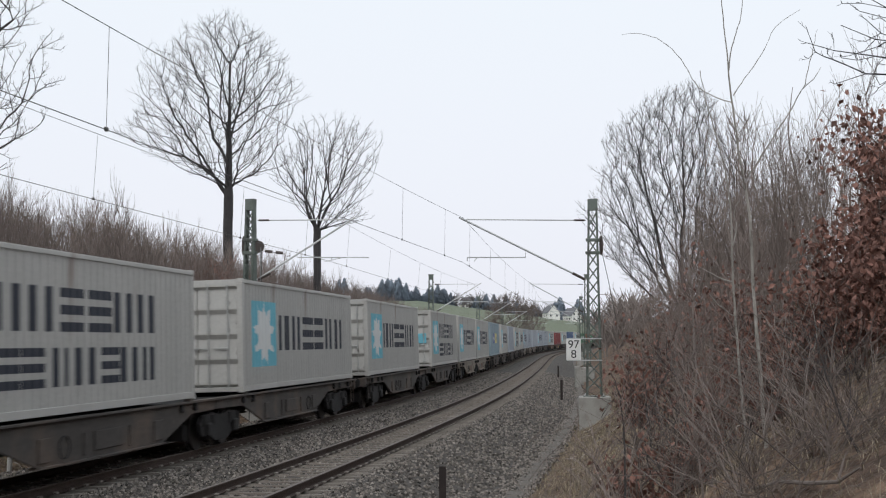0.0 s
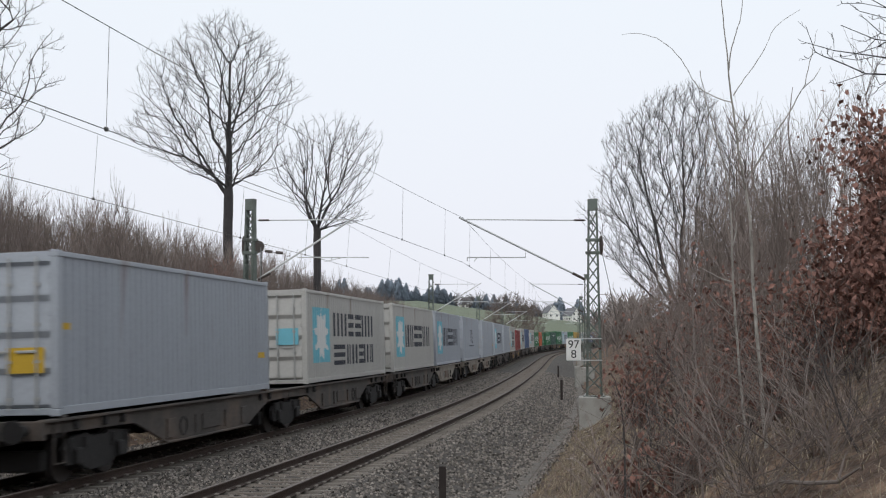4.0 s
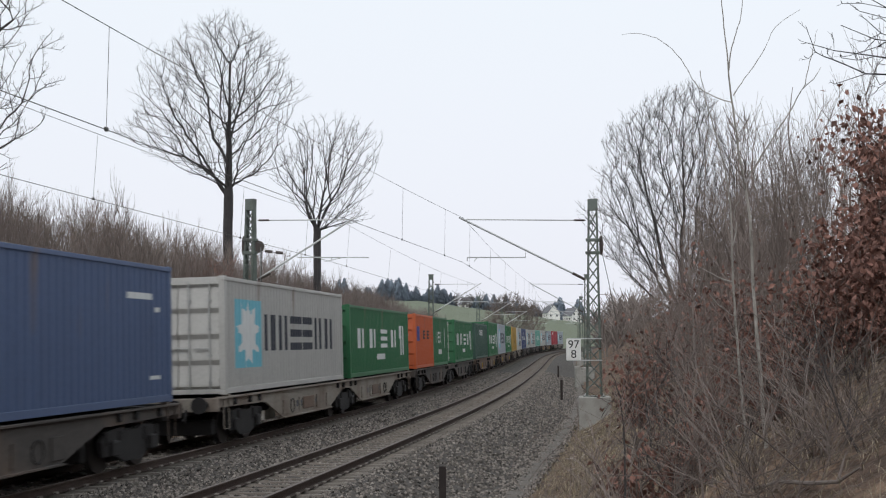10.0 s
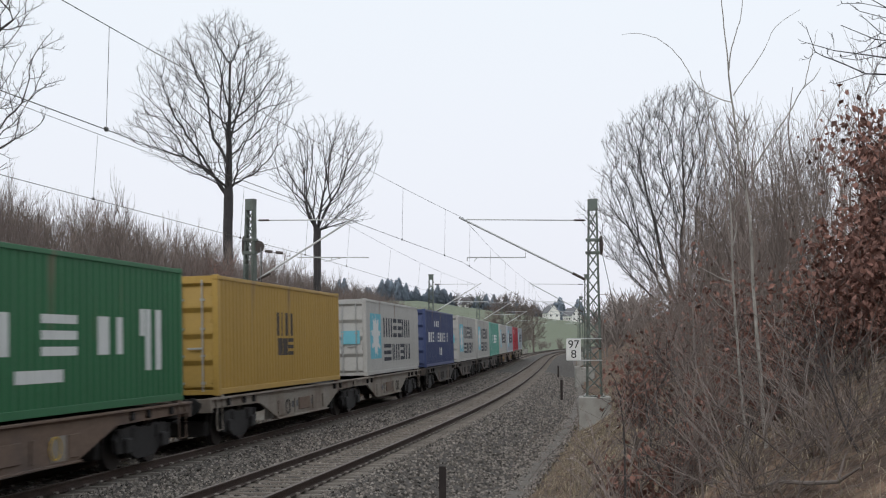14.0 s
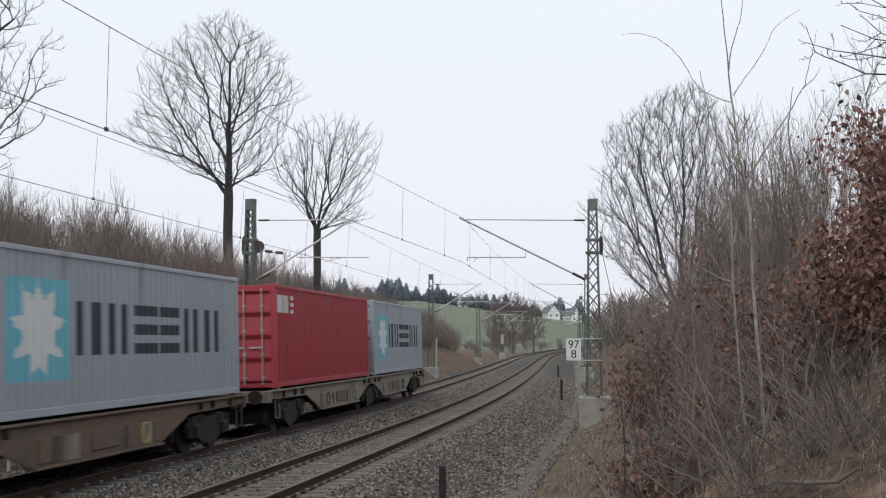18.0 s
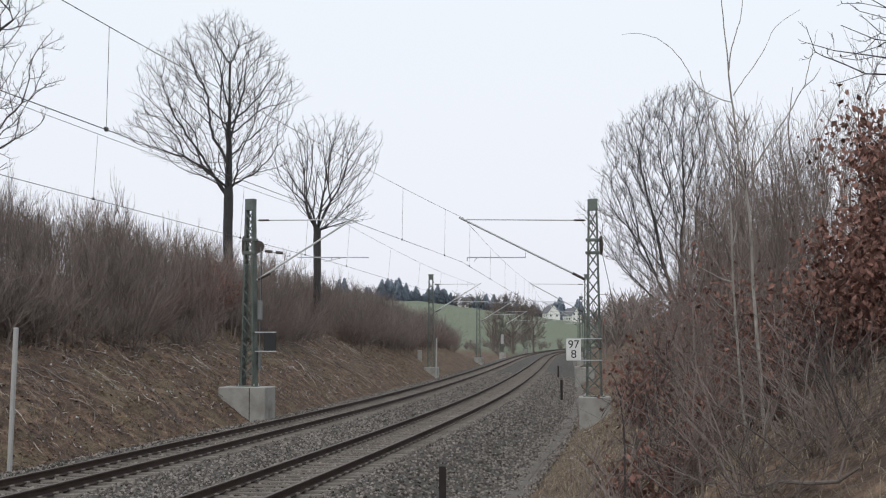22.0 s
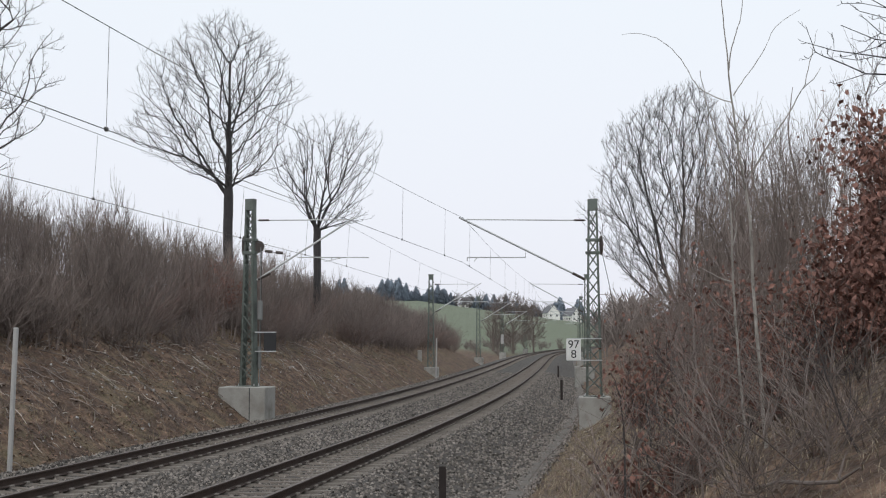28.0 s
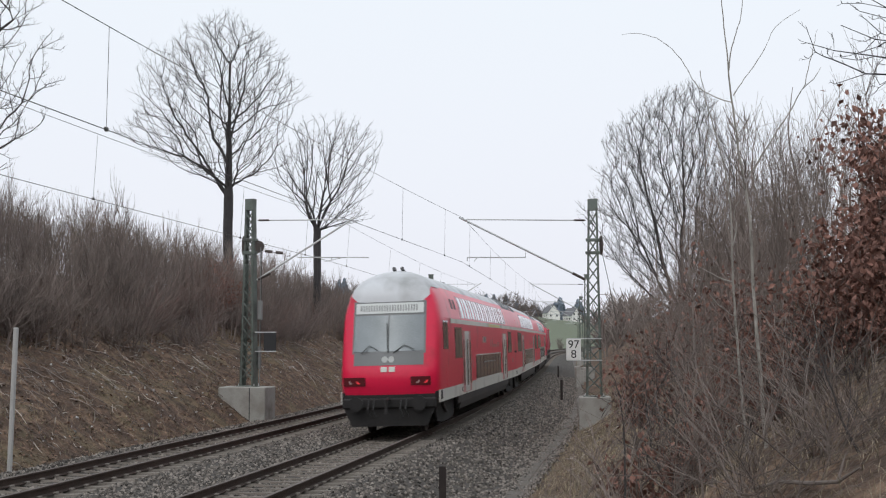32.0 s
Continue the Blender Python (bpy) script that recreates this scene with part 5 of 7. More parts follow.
def build_pale_stones():
    r2 = random.Random(27)
    for k in range(18):
        s = -2 + 34 * r2.random() ** 1.3
        x, y = on_line(s, -r2.uniform(2.8, 6.2))
        x, y = float(x), float(y)
        q = r2.uniform(.03, .055)
        V = [(q * a * r2.uniform(.7, 1.2), q * b * r2.uniform(.7, 1.2), q * c * r2.uniform(.7, 1.1)) for a, b, c in ((-1, -.6, 0), (1, -.7, 0), (.8, .8, 0), (-.9, .7, 0), (-.6, -.4, 1), (.5, -.5, 1.1), (.6, .5, .9), (-.5, .5, 1))]
        F = [(0, 1, 5, 4), (1, 2, 6, 5), (2, 3, 7, 6), (3, 0, 4, 7), (4, 5, 6, 7), (3, 2, 1, 0)]
        ob = part("pale_stone", (V, F), POST_GREY)
        ob.matrix_world = pose(x, y, float(ground_height(x, y)) + .05, 0, -25, r2.uniform(0, 360))
        tagged(ob, "pale angular stone lying on the cleared bank", "stone", group="pale stones")


def build_brush_piles():
    """Heaps of cut branches left on the cleared bank, mostly lying down the slope."""
    r2 = random.Random(19)
    for k in range(26):
        s = -3 + 62 * (k / 26) ** 1.15 + r2.uniform(-1, 1)
        lf = r2.uniform(3.6, 7.4)
        lines = []
        for _ in range(r2.randrange(12, 30)):
            ss, oo = s + r2.gauss(0, .7), -lf + r2.gauss(0, .6)
            L = r2.uniform(.3, 1.3)
            a = r2.gauss(0, .7)
            thick = r2.uniform(.006, .018)
            pts = []
            for j in range(4):
                x, y = on_line(ss + math.sin(a) * L * j / 3, oo + math.cos(a) * L * j / 3)
                a += r2.uniform(-.25, .25)
                x, y = float(x), float(y)
                pts.append((x, y, float(ground_height(x, y)) + .03 + r2.uniform(0, .13), thick * (1 - .22 * j)))
            lines.append(pts)
        ob = part("brush_pile", tubes(lines, 4), (TWIG_LOW, TWIG_PALE, TWIG_BROWN, TWIG_SHADE)[k % 4])
        tagged(ob, "heap of pale cut branches on the cleared bank", "brush pile", group="brush piles", kind="stuff")


def spruce_mesh(seed):
    rng = random.Random(seed)
    V, F = tubes([[(0, 0, 0, .16), (0, 0, 10, .02)]], 5)
    for i in range(17):
        z = .6 + 9.2 * i / 17
        r = 2.4 * (1 - z / 10.1) + .1
        tw = .1 + .75 * r / 2.4
        for k in range(9):
            a = 6.28 * k / 9 + i * .7 + rng.uniform(-.25, .25)
            q = r * rng.uniform(.7, 1.15)
            n = len(V)
            c, s_ = math.cos(a), math.sin(a)
            V += [(0, 0, z + .55), (c * q - s_ * tw, s_ * q + c * tw, z - .05), (c * q * 1.12, s_ * q * 1.12, z - .3), (c * q + s_ * tw, s_ * q - c * tw, z - .05), (c * q * .6, s_ * q * .6, z - .6)]
            F += [(n, n + 1, n + 2), (n, n + 2, n + 3), (n + 1, n + 4, n + 2), (n + 2, n + 4, n + 3)]
    me = bpy.data.meshes.new("spruce_tree")
    me.from_pydata(V, [], F)
    me.materials.append(SPRUCE)
    return me


def house(x, y, w, d, h, rz, label):
    z = float(ground_height(x, y))
    t = empty("farm_house", pose(x, y, z, 0, 0, rz))
    tagged(t, label, "house", group="distant houses")
    body = [(-w / 2, -1), (w / 2, -1), (w / 2, h), (0, h + w * .60), (-w / 2, h)]
    part("wall", prism(body, "y", -d / 2, d / 2), HOUSE_WALL, t)
    for sx in (-1, 1):
        e = [(sx * (w / 2 + .4), h - .35), (0, h + w * .60 + .05), (0, h + w * .60 + .3), (sx * (w / 2 + .4), h - .1)]
        part("roof", prism(e if sx > 0 else list(reversed(e)), "y", -d / 2 - .4, d / 2 + .4), HOUSE_ROOF, t)
    part("chimney", box(.3, .9, -.4, .3, h + w * .3, h + w * .60 + 1.0, .03), HOUSE_ROOF, t)
    for zz in (1.2, 3.9):
        for xx in (-w * .25, w * .25):
            if zz + 1.2 < h + w * .2:
                part("window", box(xx - .5, xx + .5, -d / 2 - .03, -d / 2 + .05, zz, zz + 1.2, .01), PANE, t)
        for k in range(2):
            if zz + 1.2 < h:
                yy = -d / 2 + d * (k + .6) / 3.4
                for sx in (-1, 1):
                    part("window", box(min(sx * (w / 2 - .05), sx * (w / 2 + .03)), max(sx * (w / 2 - .05), sx * (w / 2 + .03)), yy, yy + 1, zz, zz + 1.2, .01), PANE, t)


def build_far():
    def at_pixel(px, d):
        return (px - 784) / 2168.6 * d
    house(at_pixel(975, 722), 722, 7.6, 9, 3.4, 16, "pale farmhouse with a steep slate roof on the hill")
    house(at_pixel(1012, 730), 730, 7.0, 9, 3.8, 30, "second pale farmhouse with a steep slate roof")
    house(at_pixel(829, 770), 770, 7, 10, 3.2, 38, "distant white house among bare trees")
    house(at_pixel(850, 780), 780, 6.5, 9, 2.6, -62, "small distant house by the woods")
    sp = [spruce_mesh(i) for i in range(3)]
    rng = random.Random(77)
    spots = []
    for c, top, w, k in ((684, 489, 13, 14), (706, 492, 13, 12), (735, 505, 7, 5), (757, 508, 8, 6), (776, 502, 14, 13), (800, 514, 6, 4), (842, 518, 4, 2), (860, 510, 3, 2), (874, 515, 3, 2), (896, 516, 4, 3), (640, 504, 26, 10), (606, 487, 10, 6), (990, 522, 8, 4), (1022, 524, 9, 4), (955, 534, 12, 4), (915, 528, 20, 4)):
        for _ in range(k):
            o = rng.uniform(-1, 1)
            spots.append((c + o * w, top + abs(o) * 9 + rng.uniform(0, 10), rng.uniform(735, 800)))
    for px, py, d in spots:
        x = (px - 784) / 2168.6 * d
        z = float(ground_height(x, d))
        top = 2.58 + (604.6 - py) / 2168.6 * d
        k = max(.6, (top - z) / 10)
        ob = new("spruce_tree", rng.choice(sp))
        ob.matrix_world = pose(x, d, z - .3, 0, 0, rng.uniform(0, 360)) @ Matrix.Diagonal((max(k, .9) * 1.75, max(k, .9) * 1.75, k * 1.08, 1))
        tagged(ob, "distant spruce on the hill with blue haze in its colour", "tree", group="distant spruces")
    far = [shrub_mesh("distant_tree", 300 + i, 4, 8.0, 2.6, .22, FAR_TWIG, 50, tip=.10, twigs=1, twig_len=1.2, base=.4) for i in range(4)]
    for i in range(100):
        px = rng.choice([rng.uniform(560, 700), rng.uniform(780, 1130), rng.uniform(840, 960), rng.uniform(1000, 1130)])
        d = rng.uniform(733, 800)
        x = (px - 784) / 2168.6 * d
        me = rng.choice(far)
        ob = new("distant_tree", me[0])
        tw = new("crown", me[1])
        tw.parent = ob
        tw["kind"] = "stuff"
        k = rng.uniform(.7, 1.35)
        ob.matrix_world = pose(x, d, float(ground_height(x, d)) - .3, 0, 0, rng.uniform(0, 360)) @ Matrix.Diagonal((k * 1.3, k * 1.3, k, 1))
        tagged(ob, "hazy leafless tree on the far hill", "tree", group="distant bare trees")
    # bushes where the line bends out of sight
    mid = [shrub_mesh("valley_bush", 330 + i, 8, 4.2, 1.8, .06, TWIG_LOW, 90, tip=.035, twigs=1, twig_len=.6, base=.8) for i in range(3)]
    spots = [(rng.uniform(775, 1010), rng.uniform(205, 300), rng.uniform(.3, .5)) for _ in range(26)]
    spots += [(rng.uniform(862, 948), rng.uniform(240, 390), rng.uniform(.7, 1.1)) for _ in range(12)] + [(rng.uniform(948, 1050), rng.uniform(300, 390), rng.uniform(.35, .6)) for _ in range(14)]
    spots += [(rng.uniform(745, 790), rng.uniform(150, 190), rng.uniform(.6, .9)) for _ in range(7)]
    spots += [(rng.uniform(1062, 1140), rng.uniform(125, 280), rng.uniform(.9, 1.6)) for _ in range(26)]
    for px, d, k in spots:
        x = (px - 784) / 2168.6 * d
        s, o = to_line(x, d)
        if -3.5 < o < GAP + 4.5:
            continue
        place_shrub(rng.choice(mid), x, d, k, "valley_bush", "leafless bush beside the bend of the line", "shrub", "valley bushes", .1)


build_trees()
build_left_bank()
build_right_bank()
build_ground_cover()
build_brush_piles()
build_pale_stones()
build_far()


# ---- the goods train ----
def paint(name, color, rough=0.55, dirt=(0.16, 0.11, 0.08), amount=0.0, vary=0.12):
    return mat(name, color, rough, 0.0, vary, 1.6, 0.05, 14, dirt=dirt, dirt_amount=amount, per_object=0.05, streak=0.14)


P_GREY = paint("light_grey_container_paint", (0.425, 0.415, 0.393), amount=0.02)
P_SILVER = paint("silver_grey_container_paint", (0.345, 0.37, 0.41))
P_BLUEGREY = paint("blue_grey_container_paint", (0.25, 0.325, 0.37), amount=0.14)
P_RED = paint("oxide_red_container_paint", (0.22, 0.045, 0.045))
P_BRIGHT = paint("bright_red_container_paint", (0.36, 0.035, 0.05))
P_NAVY = paint("navy_container_paint", (0.045, 0.065, 0.16))
P_BLUE = paint("blue_container_paint", (0.072, 0.108, 0.205))
P_GREEN = paint("green_container_paint", (0.025, 0.135, 0.055))
P_DKGREEN = paint("dark_green_container_paint", (0.04, 0.09, 0.07))
P_ORANGE = paint("orange_container_paint", (0.50, 0.10, 0.03))
P_YELLOW = paint("ochre_container_paint", (0.40, 0.25, 0.055))
P_TEAL = paint("teal_container_paint", (0.13, 0.34, 0.28))
I_DARK = mat("dark_blue_lettering", (0.03, 0.035, 0.05), 0.5, 0, 0.1, 3)
I_WHITE = mat("white_lettering", (0.66, 0.67, 0.66), 0.5, 0, 0.08, 3)
I_SKY = mat("sky_blue_panel", (0.16, 0.46, 0.56), 0.5, 0, 0.08, 3)
I_YELLOW = mat("yellow_panel", (0.62, 0.56, 0.24), 0.5, 0, 0.08, 3)
I_ROYAL = mat("royal_blue_panel", (0.05, 0.06, 0.26), 0.5, 0, 0.08, 3)
I_AMBER = mat("amber_label", (0.55, 0.35, 0.03), 0.5, 0, 0.1, 3)
LOCK = mat("zinc_locking_gear", (0.42, 0.42, 0.41), 0.5, 0.4, 0.15, 5)
WAGON_DARK = mat("grimy_wagon_steel", (0.070, 0.061, 0.056), 0.85, 0, 0.3, 1.2, 0.2, 12, dirt=(0.12, 0.085, 0.065), dirt_amount=0.3)
WAGON_PALE = mat("dusty_beige_wagon_steel", (0.27, 0.24, 0.205), 0.85, 0, 0.25, 1.2, 0.2, 12, dirt=(0.11, 0.07, 0.05), dirt_amount=0.45)
WAGON_RUST = mat("rusty_brown_wagon_steel", (0.17, 0.115, 0.085), 0.85, 0, 0.3, 1.2, 0.2, 12, dirt=(0.07, 0.055, 0.05), dirt_amount=0.4)
GEAR = mat("oily_running_gear", (0.019, 0.017, 0.017), 0.85, 0.0, 0.3, 3, 0.3, 20)
WHEEL = mat("worn_wheel_steel", (0.05, 0.044, 0.042), 0.6, 0.3, 0.25, 3)


def corrugated(L, z0, z1, x, depth=0.065, pitch=0.279):
    """A corrugated side sheet facing +x."""
    ys, xs = [], []
    n = int(round(L / pitch))
    p = L / n
    for i in range(n):
        y = -L / 2 + i * p
        ys += [y, y + p * .26, y + p * .5, y + p * .76]
        xs += [x, x, x - depth, x - depth]
    ys.append(L / 2)
    xs.append(x)
    V = [(a, b, z) for z in (z0, z1) for a, b in zip(xs, ys)]
    m = len(ys)
    return V, [(i, i + 1, m + i + 1, m + i) for i in range(m - 1)]


def lay_rects(rects, x, th=0.006):
    """Painted blocks on a side: (y0, y1, z0, z1)."""
    return join(*[box(x, x + th, a, b, c, d) for a, b, c, d in rects])


def painted(rects, L=12.192, lift=0.003):
    """Paint on a corrugated side: each block is cut into strips that follow the folds of the sheet."""
    span = L - .3
    n = int(round(span / .279))
    p = span / n
    xf = 1.207 + lift
    cuts = [(-span / 2 + (i + f) * p, xf - dx) for i in range(n) for f, dx in ((0, 0), (.26, 0), (.5, .065), (.76, .065))] + [(span / 2, xf)]
    ky, kx = [c[0] for c in cuts], [c[1] for c in cuts]
    V, F = [], []
    for y0, y1, z0, z1 in rects:
        ys = [y0] + [y for y in ky if y0 + .0005 < y < y1 - .0005] + [y1]
        k = len(V)
        for y in ys:
            x = float(np.interp(y, ky, kx))
            V += [(x, y, z0), (x, y, z1)]
        F += [(k + 2 * i, k + 2 * i + 2, k + 2 * i + 3, k + 2 * i + 1) for i in range(len(ys) - 1)]
    return V, F


def star_rects(cy, cz, r, points=9, step=.035):
    """A pointed star as narrow upright strips."""
    ring = []
    for i in range(points * 2):
        a, q = math.pi / 2 + math.pi * i / points, r if i % 2 == 0 else r * .52
        ring.append((cy + math.cos(a) * q, cz + math.sin(a) * q))
    out = []
    for k in range(int(2 * r / step)):
        y = cy - r + (k + .5) * step
        hits = []
        for (ya, za), (yb, zb) in zip(ring, ring[1:] + ring[:1]):
            if (ya < y) != (yb < y):
                hits.append(za + (zb - za) * (y - ya) / (yb - ya))
        hits.sort()
        out += [(y - step / 2, y + step / 2, lo, hi) for lo, hi in zip(hits[::2], hits[1::2])]
    return out


def letter_bars(y0, z0, count, w, h, gap, thick=0.17, kinds="uuhuuh"):
    """Lettering as plain bars: u upright, h level."""
    out = []
    for i in range(count):
        a = y0 + i * (w + gap)
        kind = kinds[i % len(kinds)]
        th = w * (.17 + thick * .5)
        if kind == "u":
            out += [(a, a + th, z0, z0 + h), (a + w * .55, a + w * .55 + th, z0, z0 + h)]
        else:
            out += [(a, a + w * .95, z0 + h * f, z0 + h * (f + .22)) for f in (0, .39, .78)]
    return out


def container(label, body, H=2.896, L=12.192, marks=(), door_near=True, door_mark=None):
    """A steel box container; its y axis runs along the train. marks: (name, geo, material)."""
    t = empty("shipping_container")
    tagged(t, label, "container", group="containers on the goods train")
    W = 1.219
    part("side_wall", corrugated(L - .3, .15, H - .1, W - .012), body, t)
    part("side_wall", moved(corrugated(L - .3, .15, H - .1, W - .012), mirror_x=True), body, t)
    for sx in (-1, 1):
        part("bottom_rail", box(min(sx * (W - .06), sx * W), max(sx * (W - .06), sx * W), -L / 2 + .16, L / 2 - .16, .02, .16, .006), body, t)
        part("top_rail", box(min(sx * (W - .06), sx * W), max(sx * (W - .06), sx * W), -L / 2 + .16, L / 2 - .16, H - .11, H - .02, .006), body, t)
        for sy in (-1, 1):
            xa, xb = sorted((sx * (W - .15), sx * W))
            ya, yb = sorted((sy * (L / 2 - .15), sy * L / 2))
            part("corner_post", box(xa, xb, ya, yb, .12, H - .12, .012), body, t)
            part("corner_casting", box(xa - .004, xb + .004, ya - .004, yb + .004, 0, .12, .01), body, t)
            part("corner_casting", box(xa - .004, xb + .004, ya - .004, yb + .004, H - .12, H, .01), body, t)
    part("roof", box(-W + .05, W - .05, -L / 2 + .1, L / 2 - .1, H - .06, H - .03), body, t)
    part("floor", box(-W + .05, W - .05, -L / 2 + .1, L / 2 - .1, .04, .16), GEAR, t)
    near = -1 if door_near else 1
    # plain front sheet
    e = corrugated(2 * W - .3, .15, H - .12, 0, .04, .25)
    rot = ([(p[1], p[0] + L / 2 - .03, p[2]) if near < 0 else (p[1], -(p[0] + L / 2 - .03), p[2]) for p in e[0]], e[1])
    part("end_wall", rot, body, t)
    # door end
    ye = near * (L / 2 - .04)
    part("door_header", box(-W + .15, W - .15, min(ye, ye - near * .06), max(ye, ye - near * .06), H - .2, H - .02, .008), body, t)
    part("door_sill", box(-W + .15, W - .15, min(ye, ye - near * .06), max(ye, ye - near * .06), .02, .14, .008), body, t)
    for sx in (-1, 1):
        xa, xb = sorted((sx * .012, sx * (W - .16)))
        zr = [.15]
        for k in range(4):
            zc = .15 + (H - .36) * (k + .5) / 4
            zr += [zc - .26, zc - .22, zc + .22, zc + .26]
        zr.append(H - .21)
        yo = [ye - near * .05 if (i + 1) // 2 % 2 == 0 else ye + near * .016 for i in range(len(zr))]
        poly = [(yo[i], zr[i]) for i in range(len(zr))] + [(ye - near * .09, H - .21), (ye - near * .09, .15)]
        door = part("door", prism(poly if near < 0 else list(reversed(poly)), "x", xa, xb), body, t)
        for xx in (sx * .3, sx * .82):
            part("locking_bar", join(rod((xx, ye + near * .045, .1), (xx, ye + near * .045, H - .12), .02, 6),
                                     *[box(xx - .05, xx + .05, min(ye, ye + near * .05), max(ye, ye + near * .05), zz - .03, zz + .03) for zz in (.3, .95, 1.6, 2.3)]), LOCK, door)
            part("handle", box(min(xx, xx - sx * .38), max(xx, xx - sx * .38), min(ye + near * .03, ye + near * .06), max(ye + near * .03, ye + near * .06), 1.1, 1.15, .008), LOCK, door)
        for zz in (.35, 1.05, 1.8, 2.45):
            part("hinge", box(min(sx * (W - .2), sx * (W - .1)), max(sx * (W - .2), sx * (W - .1)), min(ye, ye + near * .03), max(ye, ye + near * .03), zz - .06, zz + .06, .01), body, door)
    for nm, geo, mm in marks:
        part(nm, geo, mm, t)["kind"] = "stuff"
    if door_mark:
        part("door_label", box(.25, .95, min(ye + near * .018, ye + near * .024), max(ye + near * .018, ye + near * .024), door_mark[0], door_mark[1]), door_mark[2], t)
    return t




def star_livery(rows=1, small=False):
    """Sky-blue panel with a white star, and one or two lines of dark bars."""
    m = [("panel", painted([(-5.25, -3.1, .62, 2.36)]), I_SKY), ("emblem", painted(star_rects(-4.18, 1.49, 1.0), lift=.009), I_WHITE)]
    if rows == 1:
        m.append(("lettering", painted(letter_bars(-2.78, 1.04, 6, 1.2, .98, .10, .2, "uuhhuu")), I_DARK))
    else:
        m.append(("lettering", painted(letter_bars(-2.6, 1.46, 6, 1.05, .78, .08, .2, "uuhhuu")), I_DARK))
        m.append(("second_line", painted(letter_bars(-2.55, .5, 7, .86, .68, .10, .2, "hhuuhuu")), I_DARK))
    return m


def green_livery():
    r = letter_bars(-4.6, 1.04, 4, 1.35, .72, .85, .2, "uuhu")
    tail = [(4.15, 4.45, .7, 1.95), (4.6, 4.9, .7, 1.95), (3.8, 4.05, 1.4, 1.95)]
    return [("lettering", painted(r + tail), I_WHITE), ("small_line", painted([(-1.2, .6, .58, .8)]), I_WHITE)]


def build_containers():
    made = {}
    made["star"] = container("light grey container with white star, sky-blue panel and dark lettering", P_GREY, marks=star_livery(1))
    made["star2"] = container("light grey container with white star and two dark text lines", P_GREY, marks=star_livery(2), door_mark=(1.2, 1.7, I_SKY))
    made["starsilver"] = container("silver-grey container with a white star on a sky-blue panel", P_SILVER, marks=star_livery(1))
    made["silver"] = container("plain silver-grey container with an amber door label", P_SILVER, door_mark=(.75, 1.2, I_AMBER), marks=[("label", painted([(-5.9, -5.6, 1.5, 1.62), (5.3, 5.75, .85, 1.0)]), I_AMBER)])
    made["script"] = container("silver-grey container with short dark lettering in its middle", P_SILVER, door_mark=(.75, 1.2, I_AMBER),
                               marks=[("lettering", painted(letter_bars(-1.2, 1.16, 3, .6, .75, .16)), I_DARK), ("small_line", painted([(-1.7, 1.7, .93, 1.0), (-1.2, .9, 1.96, 2.03)]), I_DARK)])
    made["bluegrey"] = container("rust-streaked blue-grey container with a blue and a yellow panel", P_BLUEGREY,
                                 marks=[("blue_panel", painted([(-2.1, -.66, 1.08, 1.94)]), I_ROYAL), ("yellow_panel", painted([(-.16, 2.87, 1.08, 1.94)]), I_YELLOW),
                                        ("lettering", painted(letter_bars(-2.05, 1.32, 3, .38, .4, .08), lift=.006), I_WHITE), ("second_line", painted(letter_bars(-.1, 1.35, 8, .28, .32, .09), lift=.006), I_ROYAL)])
    made["oxide"] = container("plain oxide-red corrugated steel container", P_RED, H=2.591, marks=[("code", painted([(-5.6, -5.45, 1.7, 2.2), (-5.35, -5.2, 1.4, 2.2)]), I_WHITE)])
    made["bright"] = container("bright red container with a small white corner mark", P_BRIGHT, marks=[("code", painted(letter_bars(-5.75, 2.1, 3, .5, .5, .1)), I_WHITE)])
    made["blue"] = container("blue container with a small white side label", P_BLUE, marks=[("code", painted([(3.9, 5.1, 2.15, 2.28), (5.3, 5.5, 1.9, 2.0), (5.0, 5.5, .5, .58)]), I_WHITE)])
    made["navy"] = container("navy container with pale script on its side", P_NAVY, marks=[("lettering", painted(letter_bars(-4.9, 1.25, 11, .5, .5, .28) + letter_bars(-2.6, 2.05, 3, .4, .3, .4) + letter_bars(-.5, .55, 2, .4, .4, .2)), I_WHITE)])
    made["green"] = container("green container with large white lettering", P_GREEN, marks=green_livery())
    made["green_low"] = container("green container of standard height with large white lettering", P_GREEN, H=2.591, marks=green_livery())
    made["dkgreen"] = container("dark green container with a small pale name", P_DKGREEN, H=2.591, marks=[("lettering", painted(letter_bars(-2.0, 1.72, 7, .36, .40, .1)), I_WHITE)])
    made["ochre"] = container("ochre yellow container with dark brown lettering", P_YELLOW, marks=[("lettering", painted(letter_bars(-1.15, 1.45, 2, .82, .65, .1) + letter_bars(-1.0, .9, 3, .44, .48, .1)), WAGON_DARK)])
    made["teal"] = container("teal green container with white lettering", P_TEAL, marks=[("lettering", painted(letter_bars(-3.7, 1.1, 12, .48, .7, .1)), I_WHITE), ("code", painted([(-5.4, -5.0, .5, 2.3)]), I_TEALPALE)])
    made["orange20"] = container("short orange container with dark blue lettering", P_ORANGE, H=2.591, L=6.06, marks=[("emblem", painted([(-2.6, -1.6, 1.3, 2.0)], L=6.06), I_ROYAL), ("lettering", painted(letter_bars(-1.1, 1.4, 7, .36, .42, .1), L=6.06), WAGON_DARK)])
